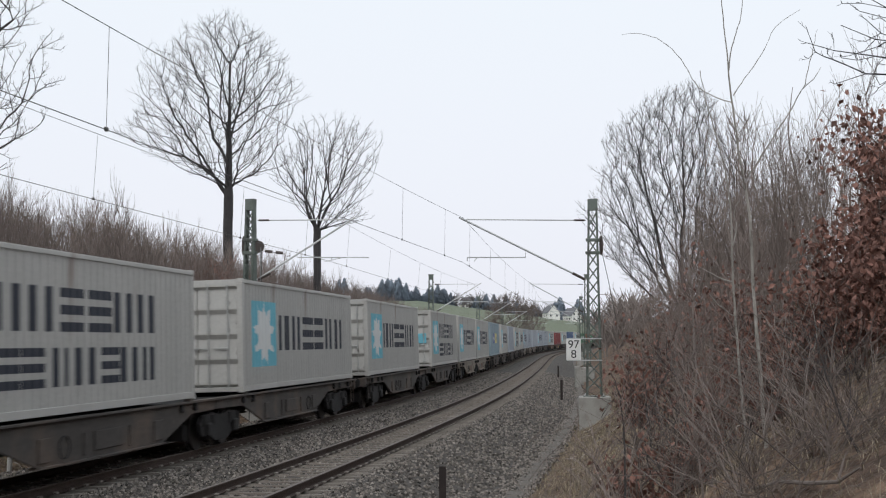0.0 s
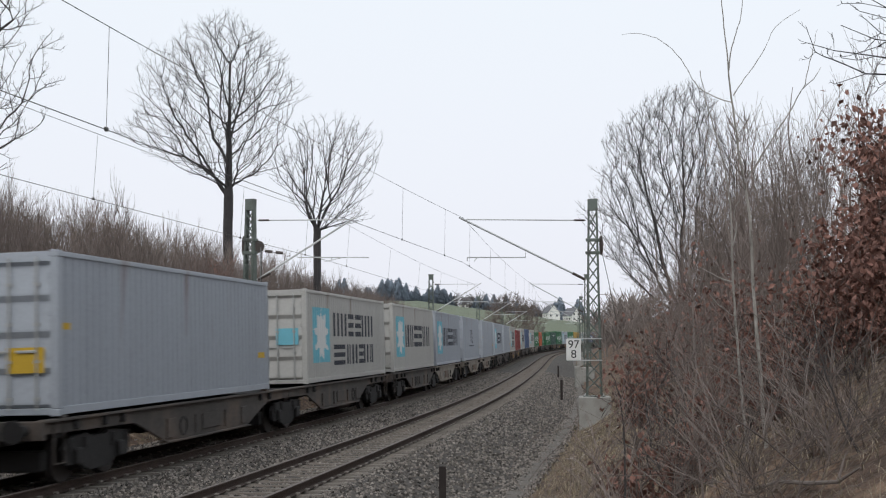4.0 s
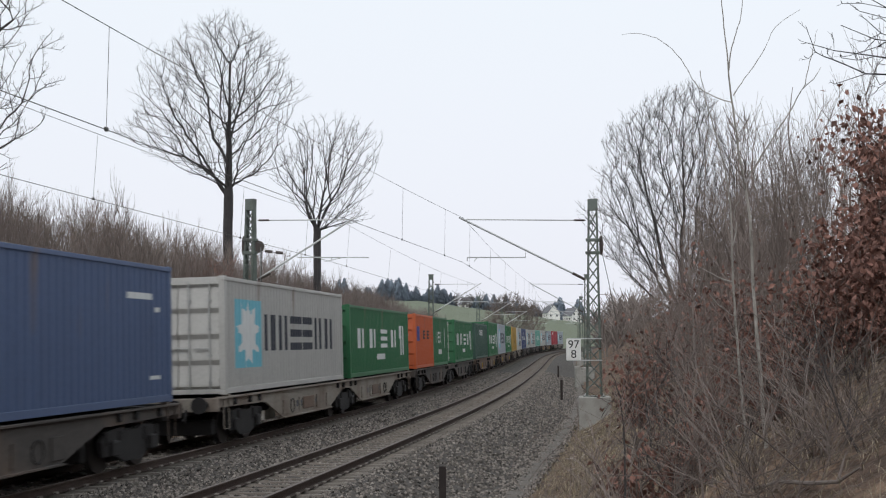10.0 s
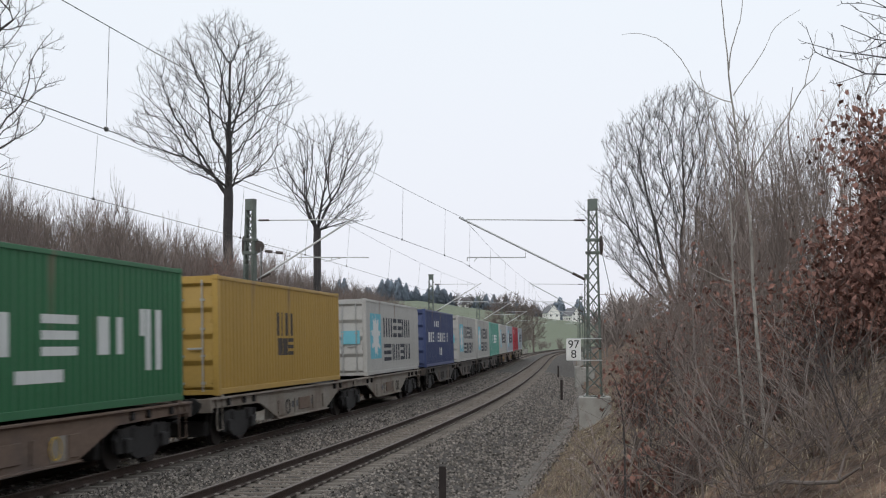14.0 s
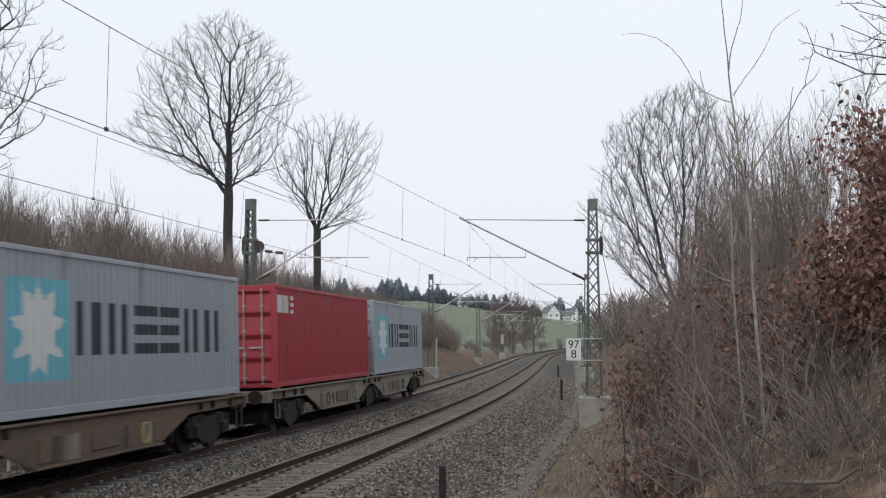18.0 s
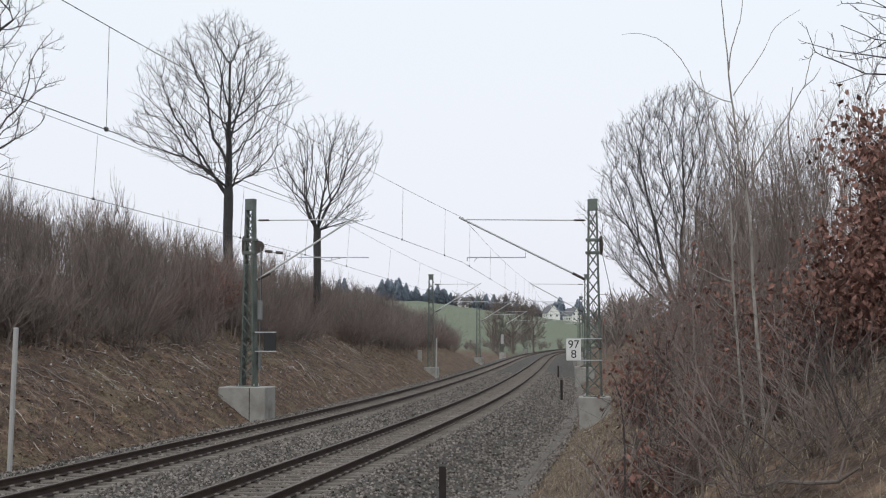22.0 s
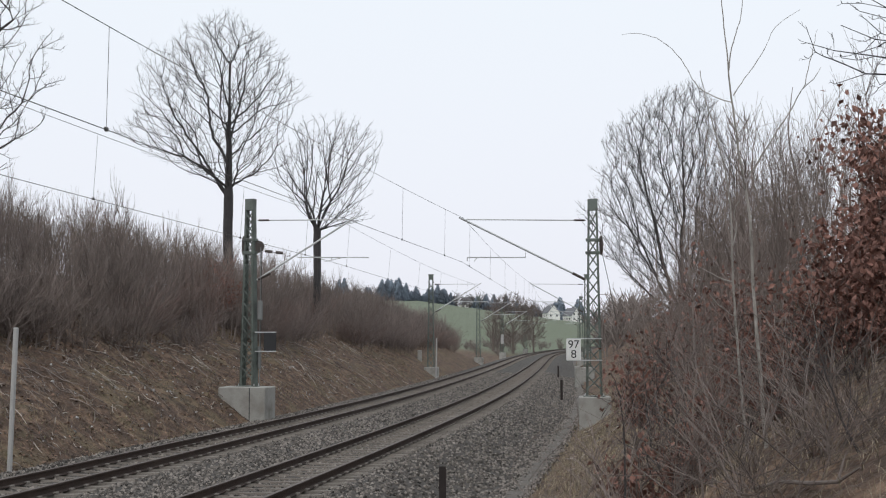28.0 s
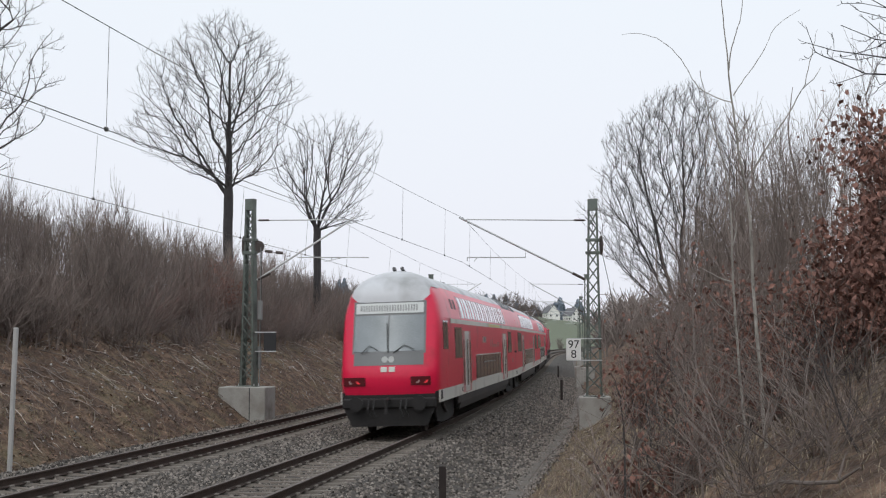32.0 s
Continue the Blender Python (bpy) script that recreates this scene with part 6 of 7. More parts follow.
    made["green20"] = container("short green container with white lettering", P_GREEN, H=2.591, L=6.06, marks=[("lettering", painted(letter_bars(-2.0, 1.2, 4, .5, .6, .12) + [(1.6, 1.75, .9, 2.0), (1.9, 2.05, .9, 2.0)], L=6.06), I_WHITE), ("small_line", painted([(-.9, .6, .6, .85)], L=6.06), I_WHITE)])
    return made


I_TEALPALE = mat("pale_green_lettering", (0.35, 0.47, 0.42), 0.5, 0, 0.1, 3)


def bogie_parts(t, yc, steel, wheel_r=0.46, base=1.8, name="bogie"):
    """Side frames, springs, wheelsets, and dark brake gear blocks that stand in for shade."""
    # frame outline drawn deep to add darkness round the wheels
    side = [(yc - 1.4, .62), (yc - 1.2, .80), (yc - .5, .86), (yc - .3, .78), (yc + .3, .78), (yc + .5, .86), (yc + 1.2, .80), (yc + 1.4, .62), (yc + 1.3, .34), (yc + .7, .30), (yc + .4, .18), (yc - .4, .18), (yc - .7, .30), (yc - 1.3, .34)]
    bg = part(name, join(prism(side, "x", 1.0, 1.1), prism(side, "x", -1.1, -1.0), box(-1.0, 1.0, yc - .3, yc + .3, .5, .8)), GEAR, t)
    for dy in (-base / 2, base / 2):
        ws = []
        for sx in (-1, 1):
            n = 20
            for x0, x1, r in ((.68, .82, wheel_r), (.68, .71, wheel_r + .03)):
                ring = [(yc + dy + math.cos(2 * math.pi * k / n) * r, wheel_r + math.sin(2 * math.pi * k / n) * r) for k in range(n)]
                a, b = sorted((sx * x0, sx * x1))
                ws.append(prism(ring, "x", a, b))
        ws.append(tubes([[(-.95, yc + dy, wheel_r, .08), (.95, yc + dy, wheel_r, .08)]], 10))
        part("wheelset", join(*ws), WHEEL, bg)
        for sx in (-1, 1):
            part("axle_box", join(box(min(sx * 1.0, sx * 1.2), max(sx * 1.0, sx * 1.2), yc + dy - .16, yc + dy + .16, wheel_r - .14, wheel_r + .16, .03),
                                  tubes([[(sx * 1.08, yc + dy - .3, .55, .08), (sx * 1.08, yc + dy - .3, .8, .08)], [(sx * 1.08, yc + dy + .3, .55, .08), (sx * 1.08, yc + dy + .3, .8, .08)]], 8)), GEAR, bg)
    # brake gear as solid dark boxes, added to fill the shaded space between wheels
    part("brake_gear", join(box(-.95, .95, yc - base / 2 + .2, yc + base / 2 - .2, .2, .5, .03), box(-.8, .8, yc - base / 2 - .75, yc - base / 2 - .5, .25, .62, .03), box(-.8, .8, yc + base / 2 + .5, yc + base / 2 + .75, .25, .62, .03)), GEAR, bg)
    return bg


def wagon(label, steel, rear, joint, marked):
    """One half of an articulated container wagon: a deep panelled side beam between its outer bogie and the joint
    with the other half. rear: the half at the back of the pair, mirrored; joint: how far the joint lies from the middle."""
    t = empty("container_wagon")
    tagged(t, label, "wagon", group="goods wagons")
    top = 1.205
    E = 6.5
    k = -1 if rear else 1
    def put(name, g, material, label=""):
        return part(name, moved(g, mirror_y=rear), material, t, label)
    shape = [(-E, top - .02), (-E, top - .26), (-2.75, top - .30), (-1.3, .46), (-1.1, .40), (4.3, .40), (4.5, .46), (6.0, top - .30), (joint, top - .27), (joint, top - .02)]
    for sx in (-1, 1):
        a, b = sorted((sx * 1.12, sx * 1.18))
        put("side_beam", prism(shape, "x", a, b), steel)
        a, b = sorted((sx * 1.05, sx * 1.27))
        put("top_flange", box(a, b, -E, joint, top - .06, top - .015, .005), steel)
        a, b = sorted((sx * 1.02, sx * 1.25))
        put("lower_flange", box(a, b, -1.15, 4.35, .37, .41, .005), steel)
        a, b = sorted((sx * 1.18, sx * 1.215))
        for yy, w in ((-.9, .22), (.6, .05), (2.6, .05), (4.0, .22)):
            put("rib", box(a, b, yy - w, yy + w, .47, top - .32, .01), steel)
        if steel is WAGON_RUST:
            for yy, w, mm in ((-.35, .3, WAGON_PALE), (2.9, .35, WAGON_PALE), (3.6, .2, WAGON_DARK)):
                put("repaired_panel", box(min(sx * 1.18, sx * 1.19), max(sx * 1.18, sx * 1.19), yy - w, yy + w, .44, top - .32), mm)
        put("panel_door", box(a, b, 1.0, 2.2, .52, .88, .012), WAGON_RUST if marked else steel)
        for yy in (-5.4, -4.2, -3.4, 5.3, 6.1) if sx > 0 else ():
            put("lashing_ring", box(min(sx * 1.18, sx * 1.26), max(sx * 1.18, sx * 1.26), yy - .06, yy + .06, top - .24, top - .07, .02), GEAR)
        put("hand_wheel", tubes([[(sx * (1.21 + .02 * j), -.2 + .2 * math.cos(2 * math.pi * q / 12), .68 + .2 * math.sin(2 * math.pi * q / 12), .014) for q in range(13)] for j in (0,)], 5), I_AMBER if steel is WAGON_RUST else GEAR)
        # steps and a grab iron at the outer corner
        put("step_iron", tubes([[(sx * 1.2, -E + .25, top - .05, .018), (sx * 1.22, -E + .25, .42, .018), (sx * 1.22, -E + .65, .42, .018), (sx * 1.2, -E + .65, top - .05, .018)]], 5), steel)
        for yy in (-5.85, 5.85):
            put("container_spigot", box(sx * 1.15 - .08, sx * 1.15 + .08, yy - .1, yy + .1, top - .02, top + .035, .01), steel)
        put("buffer", tubes([[(sx * .875, -E - .1, 1.02, .09), (sx * .875, -E - .5, 1.02, .09), (sx * .875, -E - .505, 1.02, .2), (sx * .875, -E - .55, 1.02, .2)]], 12), GEAR)
    put("centre_sill", box(-.35, .35, -E, joint, .75, top - .08, .01), GEAR)
    # dark sheet added across the underframe to deepen the shade beneath
    put("deck_plate", box(-1.1, 1.1, -E, joint, top - .10, top - .07), GEAR)
    for yy in (-5.9, -2.0, 2.0, 5.0):
        put("cross_beam", box(-1.12, 1.12, yy - .15, yy + .15, .85, top - .06, .01), GEAR)
    put("end_beam", box(-1.2, 1.2, -E - .12, -E, .85, top - .03, .01), steel)
    put("coupling", tubes([[(0, -E, .98, .05), (0, -E - .7, .93, .05)]], 6), GEAR)
    put("brake_hose", tubes([[(.4, -E - .1, .9, .03), (.42, -E - .3, .6, .03), (.45, -E - .5, .7, .03)]], 6), GEAR)
    bogie_parts(t, -4.25 * k, steel)
    if not rear:
        bogie_parts(t, joint, steel)
    put("brake_cylinder", tubes([[(.6, .6, .6, .17), (.6, 1.5, .6, .17)]], 12), GEAR)
    put("air_tank", tubes([[(-.6, 1.6, .6, .2), (-.6, 2.9, .6, .2)]], 12), GEAR)
    if marked:
        for d in (-1.3, -.9, -.45, .85):
            part("inscription", lay_rects([(k * 1.7 + d - .1, k * 1.7 + d + .1, .62, .80)], 1.182, .004), I_DARK, t)
    return t


# rear edge of each load ahead of the train's end, and its kind, from the tail forwards
LOADS = [(0.0, "starsilver", "pale"), (13.3, "bright", "pale"), (28.7, "starsilver", "rust"), (44.0, "star", "rust"), (58.2, "teal", "dark"), (71.8, "star2", "dark"), (86.0, "star2", "dark"),
         (101.4, "navy", "dark"), (116.4, "star2", "pale"), (133.0, "ochre", "pale"), (147.5, "green", "rust"), (161.3, "starsilver", "rust"), (175.4, "green", "rust"), (188.9, "dkgreen", "rust"),
         (203.4, "green_low", "dark"), (219.7, "mixed", "dark"), (234.2, "green_low", "pale"), (247.5, "star", "pale"), (263.1, "blue", "dark"), (278.5, "star", "dark"), (293.2, "oxide", "rust"),
         (309.5, "star2", "rust"), (324.0, "silver", "dark"), (339.8, "starsilver", "dark"), (354.7, "silver", "pale"), (370.4, "script", "pale"), (385.0, "starsilver", "pale"), (398.3, "star", "dark"),
         (412.5, "star2", "dark"), (428.6, "silver", "dark"), (444.0, "star", "dark"), (460.2, "bluegrey", "dark"), (475.0, "star", "pale"), (488.3, "star", "pale"), (501.8, "star2", "dark"),
         (518.6, "star", "dark"), (533.6, "star", "dark"), (549.2, "star2", "dark"), (564.0, "star", "dark"), (579.0, "star", "dark")]
GOODS_V, GOODS_TAIL = 28.745, 9.12
DECK = 1.2336


def build_goods_train():
    boxes = build_containers()
    paints = {"dark": ("grimy dark", WAGON_DARK), "pale": ("dusty beige", WAGON_PALE), "rust": ("rusty brown", WAGON_RUST)}
    wagons = {}
    used = set()
    def take(store, key):
        if key in used:
            return copy_thing(store[key], Matrix())
        used.add(key)
        return store[key]
    fleet = []
    for i, (q, kind, steel) in enumerate(LOADS):
        # the loads stand in pairs on two-part wagons, the even ones on the rear part
        rear = i % 2 == 0
        mate = LOADS[i + 1][0] if rear else LOADS[i - 1][0]
        joint = 6.7 if abs(mate - q) < 14 else 7.4 if abs(mate - q) < 15.6 else 8.1
        key = (steel, rear, joint)
        if key not in wagons:
            wagons[key] = wagon(f"{paints[steel][0]} {'rear' if rear else 'front'} half of an articulated container wagon", paints[steel][1], rear, joint, steel == "pale")
        fleet.append((take(wagons, key), q + 12.192 / 2, 13.1, 0.0))
        if kind == "mixed":
            fleet.append((take(boxes, "green20"), q + 3.03, 6.06, DECK))
            fleet.append((take(boxes, "orange20"), q + 9.16, 6.06, DECK))
        else:
            fleet.append((take(boxes, kind), q + 12.192 / 2, 12.192, DECK))
    return fleet


def run_goods(fleet):
    for ob, q, L, up in fleet:
        rows = []
        for t in np.arange(0, 32.01, 1.0):
            s = GOODS_TAIL + GOODS_V * (19 - t) - q
            m = line_pose(s - L * .38, s + L * .38, 0.0)
            rows.append((float(t), m @ Matrix.Translation((0, 0, up))))
        walk(ob, rows)


# ---- the passenger train ----
RED = mat("traffic_red_paint", (0.74, 0.014, 0.066), 0.28, 0, 0.06, 0.7, 0, 10, dirt=(0.30, 0.03, 0.03), dirt_amount=0.1)
RED_PALE = mat("pale_red_door_surround", (0.52, 0.20, 0.20), 0.35, 0, 0.06, 0.7)
WHITE_BAND = mat("light_grey_band", (0.64, 0.63, 0.59), 0.45, 0, 0.08, 0.8, dirt=(0.30, 0.28, 0.25), dirt_amount=0.2)
ROOF_GREY = mat("grey_roof_paint", (0.60, 0.61, 0.635), 0.5, 0, 0.1, 0.8, dirt=(0.27, 0.27, 0.27), dirt_amount=0.25)
ROOF_DARK = mat("dark_roof_grille", (0.075, 0.075, 0.08), 0.6, 0, 0.2, 2.0)
UNDER = mat("grey_underframe", (0.045, 0.042, 0.041), 0.7, 0, 0.2, 1.0, dirt=(0.05, 0.043, 0.039))
TINT = mat("tinted_coach_glass", (0.032, 0.034, 0.036), 0.06, 0, 0.1, 0.5, spec=0.6)
TINT_UP = mat("mirrored_upper_glass", (0.42, 0.47, 0.49), 0.07, 0.85, 0.06, 0.5)
DOOR_GREY = mat("pale_grey_door", (0.60, 0.60, 0.575), 0.4, 0, 0.06, 1.0)
RUBBER = mat("black_rubber_bellows", (0.03, 0.03, 0.03), 0.8, 0, 0.15, 3)
LOCO_GREY = mat("loco_grey_frame", (0.10, 0.10, 0.10), 0.6, 0, 0.2, 1.0, dirt=(0.06, 0.055, 0.05))
LOCO_RED = mat("loco_red_paint", (0.54, 0.055, 0.10), 0.4, 0, 0.08, 0.8, dirt=(0.28, 0.04, 0.05), dirt_amount=0.2)
TAIL_LAMP = glow("red_tail_lamp", (0.75, 0.03, 0.04), 0.35)
DISPLAY = mat("pale_destination_display", (0.62, 0.64, 0.63), 0.4, 0, 0.1, 6)
CAB_GREY = mat("cab_front_grey", (0.16, 0.165, 0.17), 0.4, 0, 0.08, 2)

# right half of the coach section from skirt to roof ridge: (x, z)
SECTION = [(1.30, 0.42), (1.36, 0.62), (1.385, 0.85), (1.39, 1.18), (1.395, 1.6), (1.395, 2.4), (1.39, 3.06), (1.385, 3.20), (1.36, 3.35), (1.30, 3.62), (1.21, 3.88), (1.06, 4.12), (0.86, 4.32), (0.55, 4.50), (0.25, 4.59), (0.0, 4.61)]


def _rounded(pts, upto=3.2, n=3):
    """Extra points on a smooth curve through the upper part of the section."""
    out = [p for p in pts if p[1] <= upto]
    k = len(out) - 1
    for i in range(k, len(pts) - 1):
        p0, p1, p2 = pts[i - 1], pts[i], pts[i + 1]
        p3 = pts[i + 2] if i + 2 < len(pts) else (-pts[i][0], pts[i][1])
        for j in range(1, n + 1):
            t = j / n
            out.append(tuple(.5 * (2 * b + (c - a) * t + (2 * a - 5 * b + 4 * c - d) * t * t + (3 * b - a - 3 * c + d) * t ** 3) for a, b, c, d in zip(p0, p1, p2, p3)))
    return out


SECTION = _rounded(SECTION)


def section_x(z):
    return float(np.interp(z, [p[1] for p in SECTION], [p[0] for p in SECTION]))


def shell(z0, z1, y0, y1, out=0.0, step=0.25, mirror=False):
    """A strip of the coach side between two heights, proud by out."""
    zs = sorted({z0, z1, *[p[1] for p in SECTION if z0 < p[1] < z1]})
    V = [(section_x(z) + out, y, z) for y in (y0, y1) for z in zs] + [(section_x(z) + out - .03, y, z) for y in (y0, y1) for z in zs]
    n = len(zs)
    F = []
    for k in range(n - 1):
        F.append((k, n + k, n + k + 1, k + 1))
    F += [(2 * n + k + 1, 3 * n + k + 1, 3 * n + k, 2 * n + k) for k in range(n - 1)]
    for e in (0, n):
        F += [((e + k), (e + k + 1), (2 * n + e + k + 1), (2 * n + e + k)) if e == 0 else ((e + k + 1), (e + k), (2 * n + e + k), (2 * n + e + k + 1)) for k in range(n - 1)]
    F += [(0, 2 * n, 3 * n, n), (n - 1, 2 * n - 1, 4 * n - 1, 3 * n - 1)]
    g = (V, F)
    return moved(g, mirror_x=True) if mirror else g


def roof_cap(y0, y1):
    pts = [p for p in SECTION if p[1] >= 4.12]
    ring = [(x, z) for x, z in pts] + [(-x, z) for x, z in reversed(pts[:-1])]
    return prism(ring + [(-1.0, 4.05), (1.0, 4.05)], "y", y0, y1)


def oval(yc, zc, w, h, x, th, n=12):
    ring = []
    for k in range(n * 2):
        a = 2 * math.pi * k / (2 * n)
        ring.append((yc + w / 2 * math.cos(a), zc + (h / 2 - w / 2) * (1 if math.sin(a) >= 0 else -1) + w / 2 * math.sin(a)))
    return prism(ring, "x", x, x + th)


def coach(label, L=26.8, cab=False, first=False, grille=(True, True), lead=False):
    """A double-deck coach; local y from -L/2 (the train's rear) to +L/2."""
    t = empty("double_deck_coach")
    tagged(t, label, "railway coach", group="passenger train")
    F = 13.65
    a, b = (-13.3 if cab else -13.25), 13.62 if lead else 13.4
    ra = a + (2.6 if cab else 0)
    for mir in (False, True):
        part("lower_side", shell(1.18, 3.06, ra, b, 0, mirror=mir), RED, t)
        part("light_stripe", shell(3.06, 3.20, ra + (.4 if cab else 0), b, .006, mirror=mir), WHITE_BAND, t)
        part("upper_side", shell(3.20, 4.13, ra, b, 0, mirror=mir), RED, t)
        part("skirt_band", shell(.85, 1.19, ra, b, .004, mirror=mir), WHITE_BAND, t)
        part("underframe_skirt", shell(.42, .86, F - 21.9, F - 5.7, -.01, mirror=mir), UNDER, t)
        for ya, yb in ((F - 22.6, F - 21.9), (F - 5.7, F - 5.0)):
            part("underframe_skirt", shell(.62, .86, ya, yb, -.012, mirror=mir), UNDER, t)
        sx = -1 if mir else 1
        # upper window band of curved panes
        u0, u1 = F - 21.35, F - 6.1
        part("window_band", shell(3.24, 3.95, u0 - .25, u1 + .25, .004, mirror=mir), TINT_BAND, t)
        n = 20
        for k in range(n):
            ya = u0 + (u1 - u0) * k / n + .11
            yb = u0 + (u1 - u0) * (k + 1) / n - .11
            if cab and k % 2:
                ya, yb = ya + .13, yb - .13
            part("upper_window", shell(3.27, 3.92, ya, yb, .010, mirror=mir), TINT_UP, t)
        # lower window band
        l0, l1 = (F - 17.7, F - 8.75) if cab else (F - 18.5, F - 8.3)
        for za, zb in ((1.19, 1.23), (2.03, 2.07)):
            part("window_trim", shell(za, zb, l0 - .08, l1 + .08, .008, mirror=mir), DOOR_GREY, t)
        part("window_frame", shell(1.23, 2.03, l0 - .08, l1 + .08, .005, mirror=mir), TINT_RED, t)
        n = 8
        for k in range(n):
            ya = l0 + (l1 - l0) * k / n + .12
            yb = l0 + (l1 - l0) * (k + 1) / n - .12
            part("lower_window", shell(1.25, 2.0, ya, yb, .012, mirror=mir), TINT, t)
            if int(abs(ya) * 1.3) % 2 == 0:
                part("vent_bar", shell(1.75, 1.79, ya, yb, .018, mirror=mir), DULL_STEEL, t)
        # vestibule windows
        ends = [(F - 5.0, F - 3.45), (F - 23.1, F - 21.6)] if cab else [(F - 4.6, F - 1.85), (F - 25.4, F - 22.0)]
        for ya, yb in ends:
            part("window_frame", shell(2.0, 2.95, ya - .12, yb + .12, .006, mirror=mir), TINT_RED, t)
            k = max(1, round((yb - ya) / .75))
            for i in range(k):
                part("vestibule_window", shell(2.06, 2.9, ya + (yb - ya) * i / k + .05, ya + (yb - ya) * (i + 1) / k - .05, .012, mirror=mir), TINT, t)
        # doors: two pale leaves with tall oval panes between pale-red jambs
        for yc in (F - 20.3, F - 6.9):
            d = part("door_surround", shell(.90, 2.86, yc - 1.12, yc + 1.12, .008, mirror=mir), RED_PALE, t)
            for sy in (-1, 1):
                ya, yb = sorted((yc + sy * .015, yc + sy * .52))
                leaf = part("door_leaf", shell(.92, 2.84, ya, yb, .018, mirror=mir), DOOR_GREY, d)
            w = oval(yc, 1.85, .34, 1.5, section_x(1.8) + .02, .006)
            part("door_window", moved(w, mirror_x=mir), TINT, d)
            for sy in (-1, 1):
                w = oval(yc + sy * .83, 1.85, .30, 1.45, section_x(1.8) + .010, .006)
                part("jamb_window", moved(w, mirror_x=mir), TINT_RED, d)
        # small writing as bars
        for ya, yb, hh in ((1.5, 1.75, .28), (2.0, 2.25, .28), (2.5, 2.7, .11), (2.78, 3.2, .11), (3.28, 3.5, .11), (3.58, 4.1, .11), (4.3, 4.6, .2), (4.7, 5.0, .2)):
            part("inscription", moved(lay_rects([(ya - .7, yb - .7, 2.3, 2.3 + hh)], section_x(2.4) + .004, .004), mirror_x=mir), RED_PALE, t)
        for ya in (b - 2.9, b - 2.5):
            part("inscription", moved(lay_rects([(ya, ya + .15, 1.55, 1.75)], section_x(1.6) + .004, .004), mirror_x=mir), WHITE_BAND, t)
        part("end_slot", shell(1.98, 2.07, b - 1.5, b - .3, .004, mirror=mir), RUBBER, t)
        for zz in (1.42, 1.62):
            part("end_ridge", shell(zz, zz + .03, b - 1.6, b - .1, .012, mirror=mir), RED, t)
        for yy in (b - .35, b - .75, b - 5.6, a + 5.2):
            part("jacking_mark", moved(lay_rects([(yy, yy + .12, .95, 1.08)], section_x(1.0) + .008, .004), mirror_x=mir), UNDER, t)
        if first:
            part("class_stripe", shell(3.08, 3.17, b - 13.0, b - 8.7, .012, mirror=mir), I_YELLOW, t)
            part("display_frame", shell(2.46, 2.70, F - 15.6, F - 14.2, .006, mirror=mir), RED_PALE, t)
            part("display", shell(2.50, 2.66, F - 15.2, F - 14.6, .010, mirror=mir), DULL_STEEL, t)
    for yy, txt in ((F - 18.95, "2"), (F - 8.42 if first else F - 8.2, "1" if first else "2")):
        lettering(txt, .42, Matrix.Translation((section_x(1.8) + .03, yy, 1.76)) @ Euler((radians(90), 0, radians(90))).to_matrix().to_4x4(), WHITE_BAND, t, "class_number")
    part("roof", roof_cap(ra, b), ROOF_GREY, t)
    if grille[1]:
        part("roof_grille", shell_roof(b - 4.9, b - .4), ROOF_DARK, t)
        for k in range(9):
            part("roof_slat", shell_roof(b - 4.7 + k * .48, b - 4.7 + k * .48 + .08, .018), ROOF_GREY, t)["kind"] = "stuff"
    if grille[0] and not cab:
        part("roof_grille", shell_roof(a + .4, a + 3.6), ROOF_DARK, t)
    full = [(x, z) for x, z in SECTION if z >= 1.1] + [(-x, z) for x, z in reversed(SECTION[:-1]) if z >= 1.1]
    inner = [(x * .985, z * .995) for x, z in full]
    part("end_wall", prism(inner, "y", b - .05, b + .02), RED, t)
    if not cab:
        part("end_wall", prism(inner, "y", a - .02, a + .05), RED, t)
    part("floor_pan", box(-1.25, 1.25, ra, b, .86, 1.12), UNDER, t)
    part("floor_pan", box(-1.2, 1.2, a + 5.0, b - 5.0, .44, .86), UNDER, t)
    for yy, sy in (() if lead else ((b, 1),)) + (() if cab else ((a, -1),)):
        part("gangway_bellows", box(-.75, .75, min(yy, yy + sy * .34), max(yy, yy + sy * .34), 1.1, 3.4, .08), RUBBER, t)
        for sx in (-1, 1):
            part("end_fairing", box(min(sx * 1.1, sx * 1.33), max(sx * 1.1, sx * 1.33), min(yy, yy + sy * .2), max(yy, yy + sy * .2), 1.2, 3.6, .05), RED, t)
    bogie_parts(t, a + 2.7, UNDER, base=2.5)
    bogie_parts(t, b - 2.7, UNDER, base=2.5)
    for yc in (a + 2.7, b - 2.7):
        for sx in (-1, 1):
            # added near-black plate over the bogie, in place of the shade below the body
            part("bogie_side_plate", prism([(yc - 1.9, .72), (yc - 1.7, .3), (yc - .5, .22), (yc + .5, .22), (yc + 1.7, .3), (yc + 1.9, .72), (yc + 1.9, .86), (yc - 1.9, .86)], "x", min(sx * 1.14, sx * 1.2), max(sx * 1.14, sx * 1.2)), GEAR, t)
            part("damper", tubes([[(sx * 1.24, yc - .9, .75, .05), (sx * 1.24, yc - .2, .5, .05)]], 8), UNDER, t)
    part("roof_aerial", box(-.05, .05, -2.0, -1.7, 4.6, 4.72, .02), ROOF_DARK, t)
    if cab:
        cab_front(t, a, ra)
    return t


